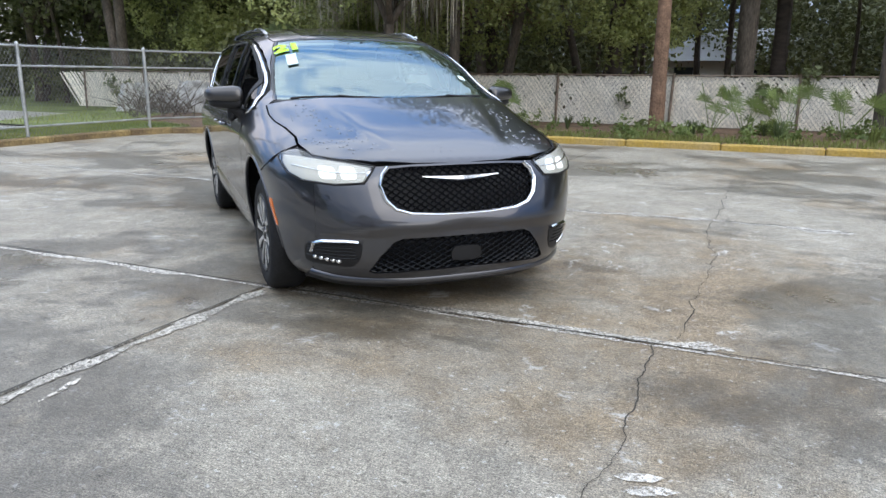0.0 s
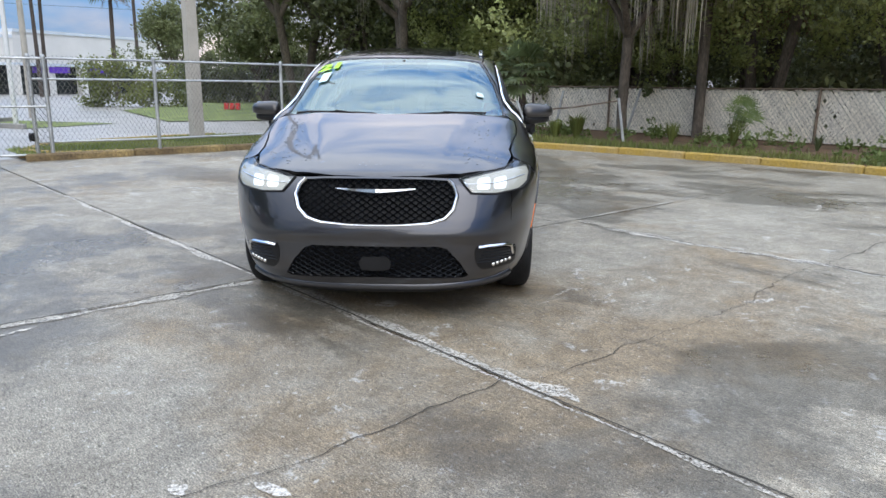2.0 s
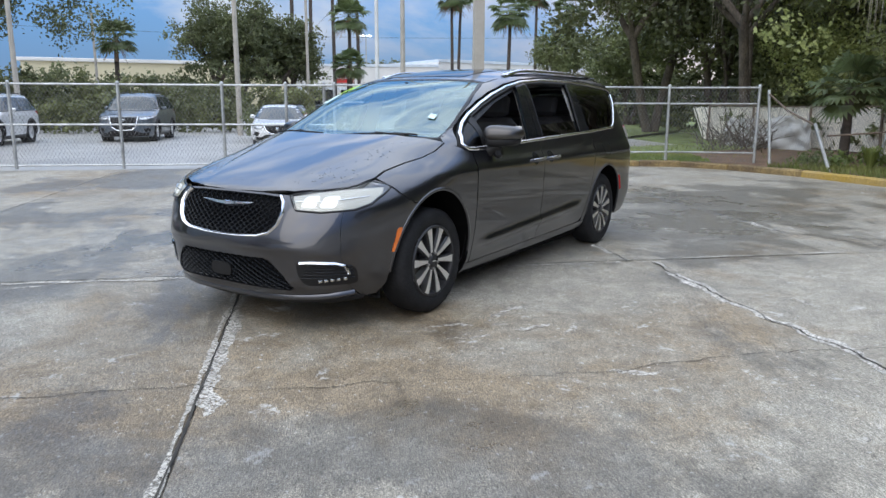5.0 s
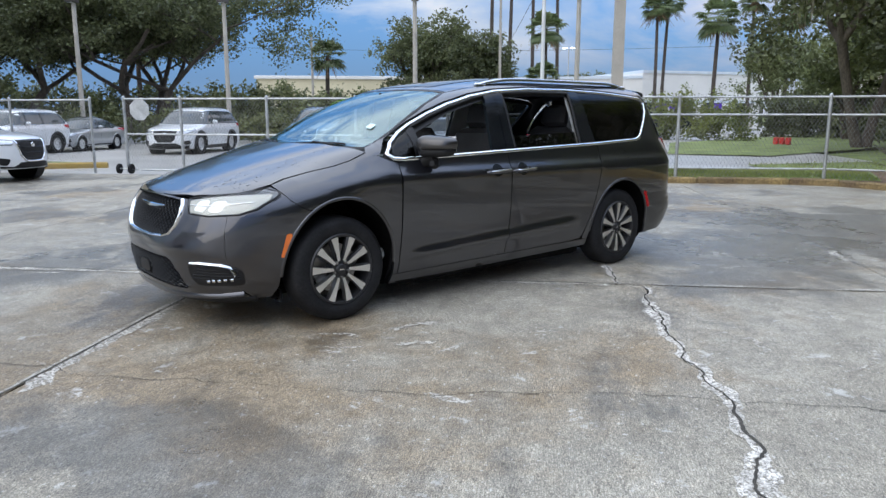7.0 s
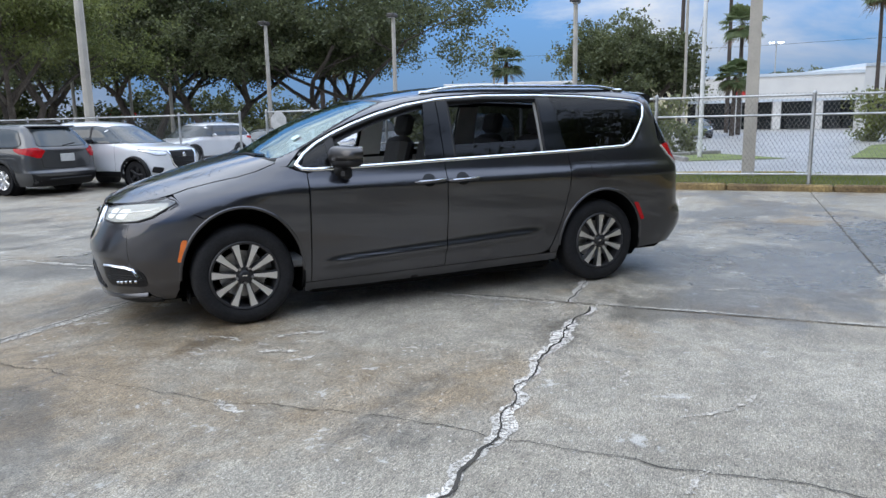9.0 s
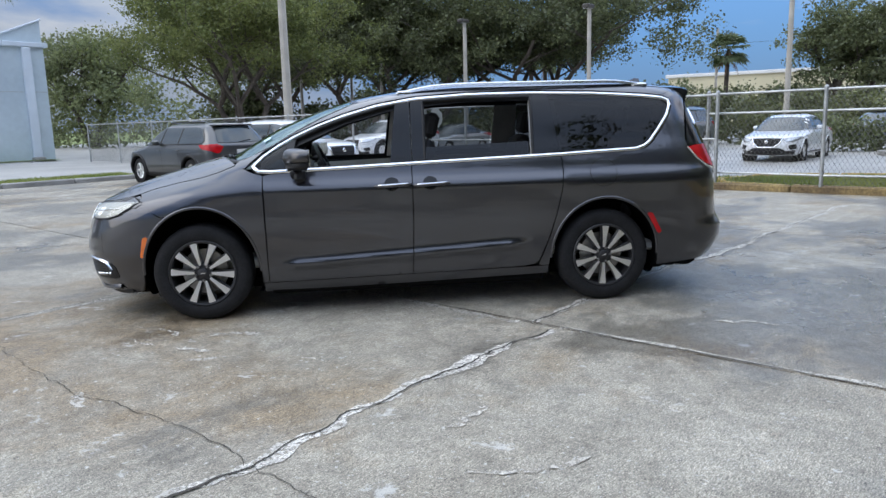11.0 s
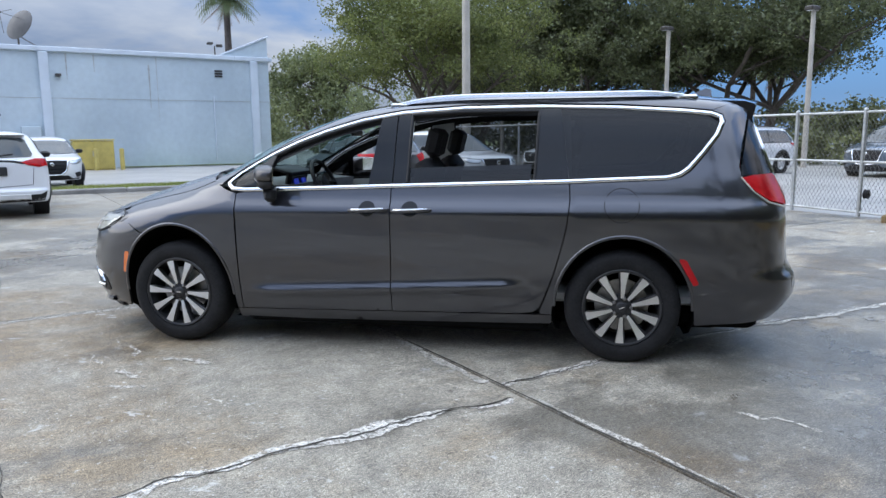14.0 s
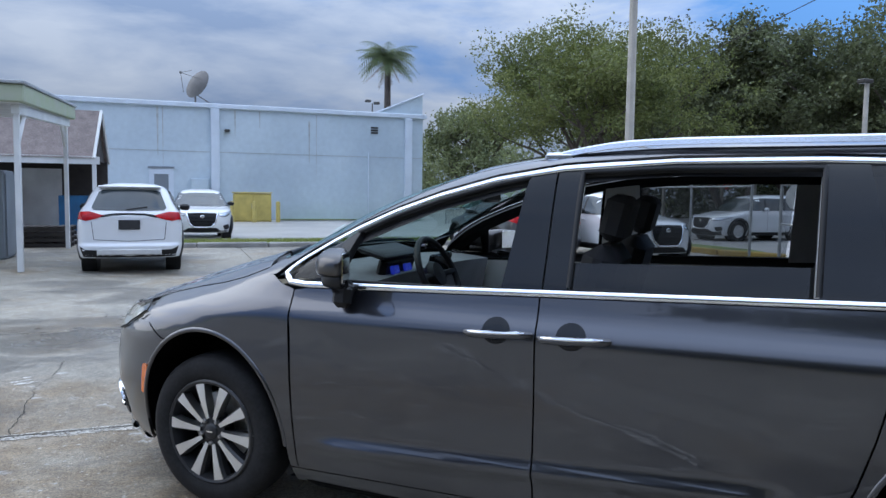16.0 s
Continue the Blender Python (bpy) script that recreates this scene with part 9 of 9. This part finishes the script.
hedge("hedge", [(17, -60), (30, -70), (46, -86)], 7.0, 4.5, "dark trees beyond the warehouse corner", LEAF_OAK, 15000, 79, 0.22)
hedge("hedge", [(-47, -8), (-51, 2), (-49, 13)], 9.0, 4.0, "dark trees at the end of the lawn", LEAF_SHADE, 40000, 80, 0.26)
rs = np.random.RandomState(21)
cs, rr = [], []
for _ in range(230):
    cs.append(tuple(yard(rs.uniform(-21, 1), rs.uniform(16.2, 22), rs.uniform(2.3, 6.5))))
    rr.append(rs.uniform(0.5, 1.0))
# the brighter leaf colour stands in for light on the woods' edge
tagged(leaf_cloud("light_leaves", cs, rr, 70000, 0.08, LEAF_SUN, None, 22), "olive leaves in a sunlit colour at the edge of the woods", "leaves", "", "stuff")


# grass and planting
def grass(name, region, count, high, label, seed, z, material=GRASS):
    rs = np.random.RandomState(seed)
    pts = []
    xs, ys = [p[0] for p in region], [p[1] for p in region]
    while len(pts) < count:
        x, y = rs.uniform(min(xs), max(xs)), rs.uniform(min(ys), max(ys))
        if inside([region], x, y):
            pts.append((x, y))
    b = Build()
    for x, y in pts:
        h = high * rs.uniform(0.5, 1.3)
        a = rs.uniform(0, 6.28)
        w = 0.006 + 0.010 * rs.rand() + high * 0.02
        dx, dy = math.cos(a) * w, math.sin(a) * w
        lx, ly = rs.uniform(-0.5, 0.5) * h, rs.uniform(-0.5, 0.5) * h
        b.add([(x - dx, y - dy, z), (x + dx, y + dy, z), (x + lx, y + ly, z + h)], [(0, 1, 2)])
    return tagged(b.thing(name, material, None, "", False), label, "grass", "", "stuff")


grass("grass", [p[:2] for p in (yard(-9.66, -1.2), yard(-9.66, 6.6), yard(-9.4, 8.2), yard(-12.2, 9), yard(-11.9, 3), yard(-11.2, -1.2))], 9000, 0.07, "short grass behind the kerb", 81, 0.10)
grass("grass", [(-7.4, -6.3), (-6.85, -7.3), (-7.15, -8.0), (-8.8, -8.5), (-12.5, -6.1), (-12.3, -2.2), (-10.0, -3.9)], 6000, 0.06, "short grass on the island", 82, 0.10)
grass("grass", [p[:2] for p in isl], 7000, 0.07, "short grass on the island by the lane", 83, 0.11)
grass("grass", [p[:2] for p in (yard(-8, 8.6), yard(-4.0, 9.3), yard(-1.0, 9.5), yard(20, 9.6), yard(20, 11.2), yard(-8, 10.4))], 9000, 0.14, "weeds along the kerb", 84, 0.09, GRASS)
grass("grass", [(-16.5, -5.5), (-13.3, -3.0), (-16, 6), (-40, 10), (-40, 0), (-24, -2.5)], 9000, 0.10, "lawn beyond the fence", 85, 0.03)


def tuft(place, high, count, label, seed, material=FROND, wide=0.02):
    rng = random.Random(seed)
    b = Build()
    for _ in range(count):
        a, l = rng.uniform(0, 6.28), rng.uniform(0.3, 0.75)
        h = high * rng.uniform(0.6, 1.15)
        d = Vector((math.cos(a), math.sin(a), 0))
        s = Vector((-d.y, d.x, 0)) * wide
        p = [d * (0.05 * high), d * (l * h * 0.45) + Vector((0, 0, h * 0.7)), d * (l * h * 1.0) + Vector((0, 0, h * (0.95 - 0.35 * l)))]
        b.add([p[0] - s, p[0] + s, p[1] + s * 0.8, p[1] - s * 0.8, p[2]], [(0, 1, 2, 3), (3, 2, 4)])
    ob = b.thing("grass_tuft", material, None, "", False)
    ob.matrix_basis = Matrix.Translation((place[0], place[1], 0.08))
    return tagged(ob, label, "plant", "kerb plants")


def palmetto(place, high, seed):
    """A low fan palm: stalks that end in pleated fans."""
    rng = random.Random(seed)
    t = group_at("palmetto", Matrix.Translation((place[0], place[1], 0.08)), "low fan palmetto in the planted strip", "plant", "palmettos")
    for i in range(7):
        a, l = rng.uniform(0, 6.28), rng.uniform(0.15, 0.6)
        tip = Vector((math.cos(a) * l, math.sin(a) * l, high * rng.uniform(0.55, 1.0)))
        b = Build()
        b.tube([(0, 0, 0), tuple(tip * 0.5 + Vector((0, 0, 0.05))), tuple(tip)], 0.008, 4, False)
        out = (tip + Vector((0, 0, 0.2))).normalized()
        s = out.cross(Vector((0.3, 0.2, 1))).normalized()
        n = 15
        for k in range(n):
            w0, w1 = -1.5 + 3.0 * k / n, -1.5 + 3.0 * (k + 0.8) / n
            r = 0.36 * rng.uniform(0.85, 1.1)
            p0 = tip + (out * math.cos(w0) + s * math.sin(w0)) * r * 0.55
            p1 = tip + (out * math.cos(w1) + s * math.sin(w1)) * r * 0.55
            pm = tip + (out * math.cos((w0 + w1) / 2) + s * math.sin((w0 + w1) / 2)) * r + Vector((0, 0, -0.06))
            b.add([tip, p0, pm, p1], [(0, 1, 2, 3)])
        b.thing("fan_leaf", PALMETTO, t, "", False)
    return t


for i, (u, v) in enumerate(((2.2, 11.6), (2.9, 11.9), (3.7, 11.4), (4.8, 11.7), (5.6, 12.2), (-3.0, 12.0), (7.4, 11.5), (9.0, 12))):
    palmetto(yard(u, v), 0.95, 200 + i)
tuft((-11.9, 3.3), 0.75, 220, "tall bright green grass clump by the kerb", 91, GRASS, 0.014)
tuft((-12.2, 2.8), 0.6, 150, "tall bright green grass clump by the kerb", 92, GRASS, 0.014)
for i in range(16):
    u = rng.uniform(-7, 12)
    tuft(yard(u, rng.uniform(10.0, 13.4)), rng.uniform(0.3, 0.65), 60, "weedy green tuft on the leaf litter", 300 + i, GRASS if i % 2 else FROND, 0.012)
cs, rr = [], []
for _ in range(90):
    cs.append(tuple(yard(rng.uniform(-9, 14), rng.uniform(10.0, 13.8), rng.uniform(0.10, 0.26))))
    rr.append(rng.uniform(0.15, 0.34))
tagged(leaf_cloud("ground_cover", cs, rr, 12000, 0.055, PALMETTO, None, 95, 0.8), "low leafy ground cover along the kerb", "plants", "", "stuff")
cs, rr = [], []
for _ in range(26):
    cs.append(tuple(yard(rng.uniform(-19, 30), 14.1, rng.uniform(0.5, 1.4))))
    rr.append(rng.uniform(0.15, 0.35))
tagged(leaf_cloud("vines", cs, rr, 2600, 0.08, LEAF_OAK, None, 96, 1.2), "green vines climbing the white fence", "plants", "", "stuff")
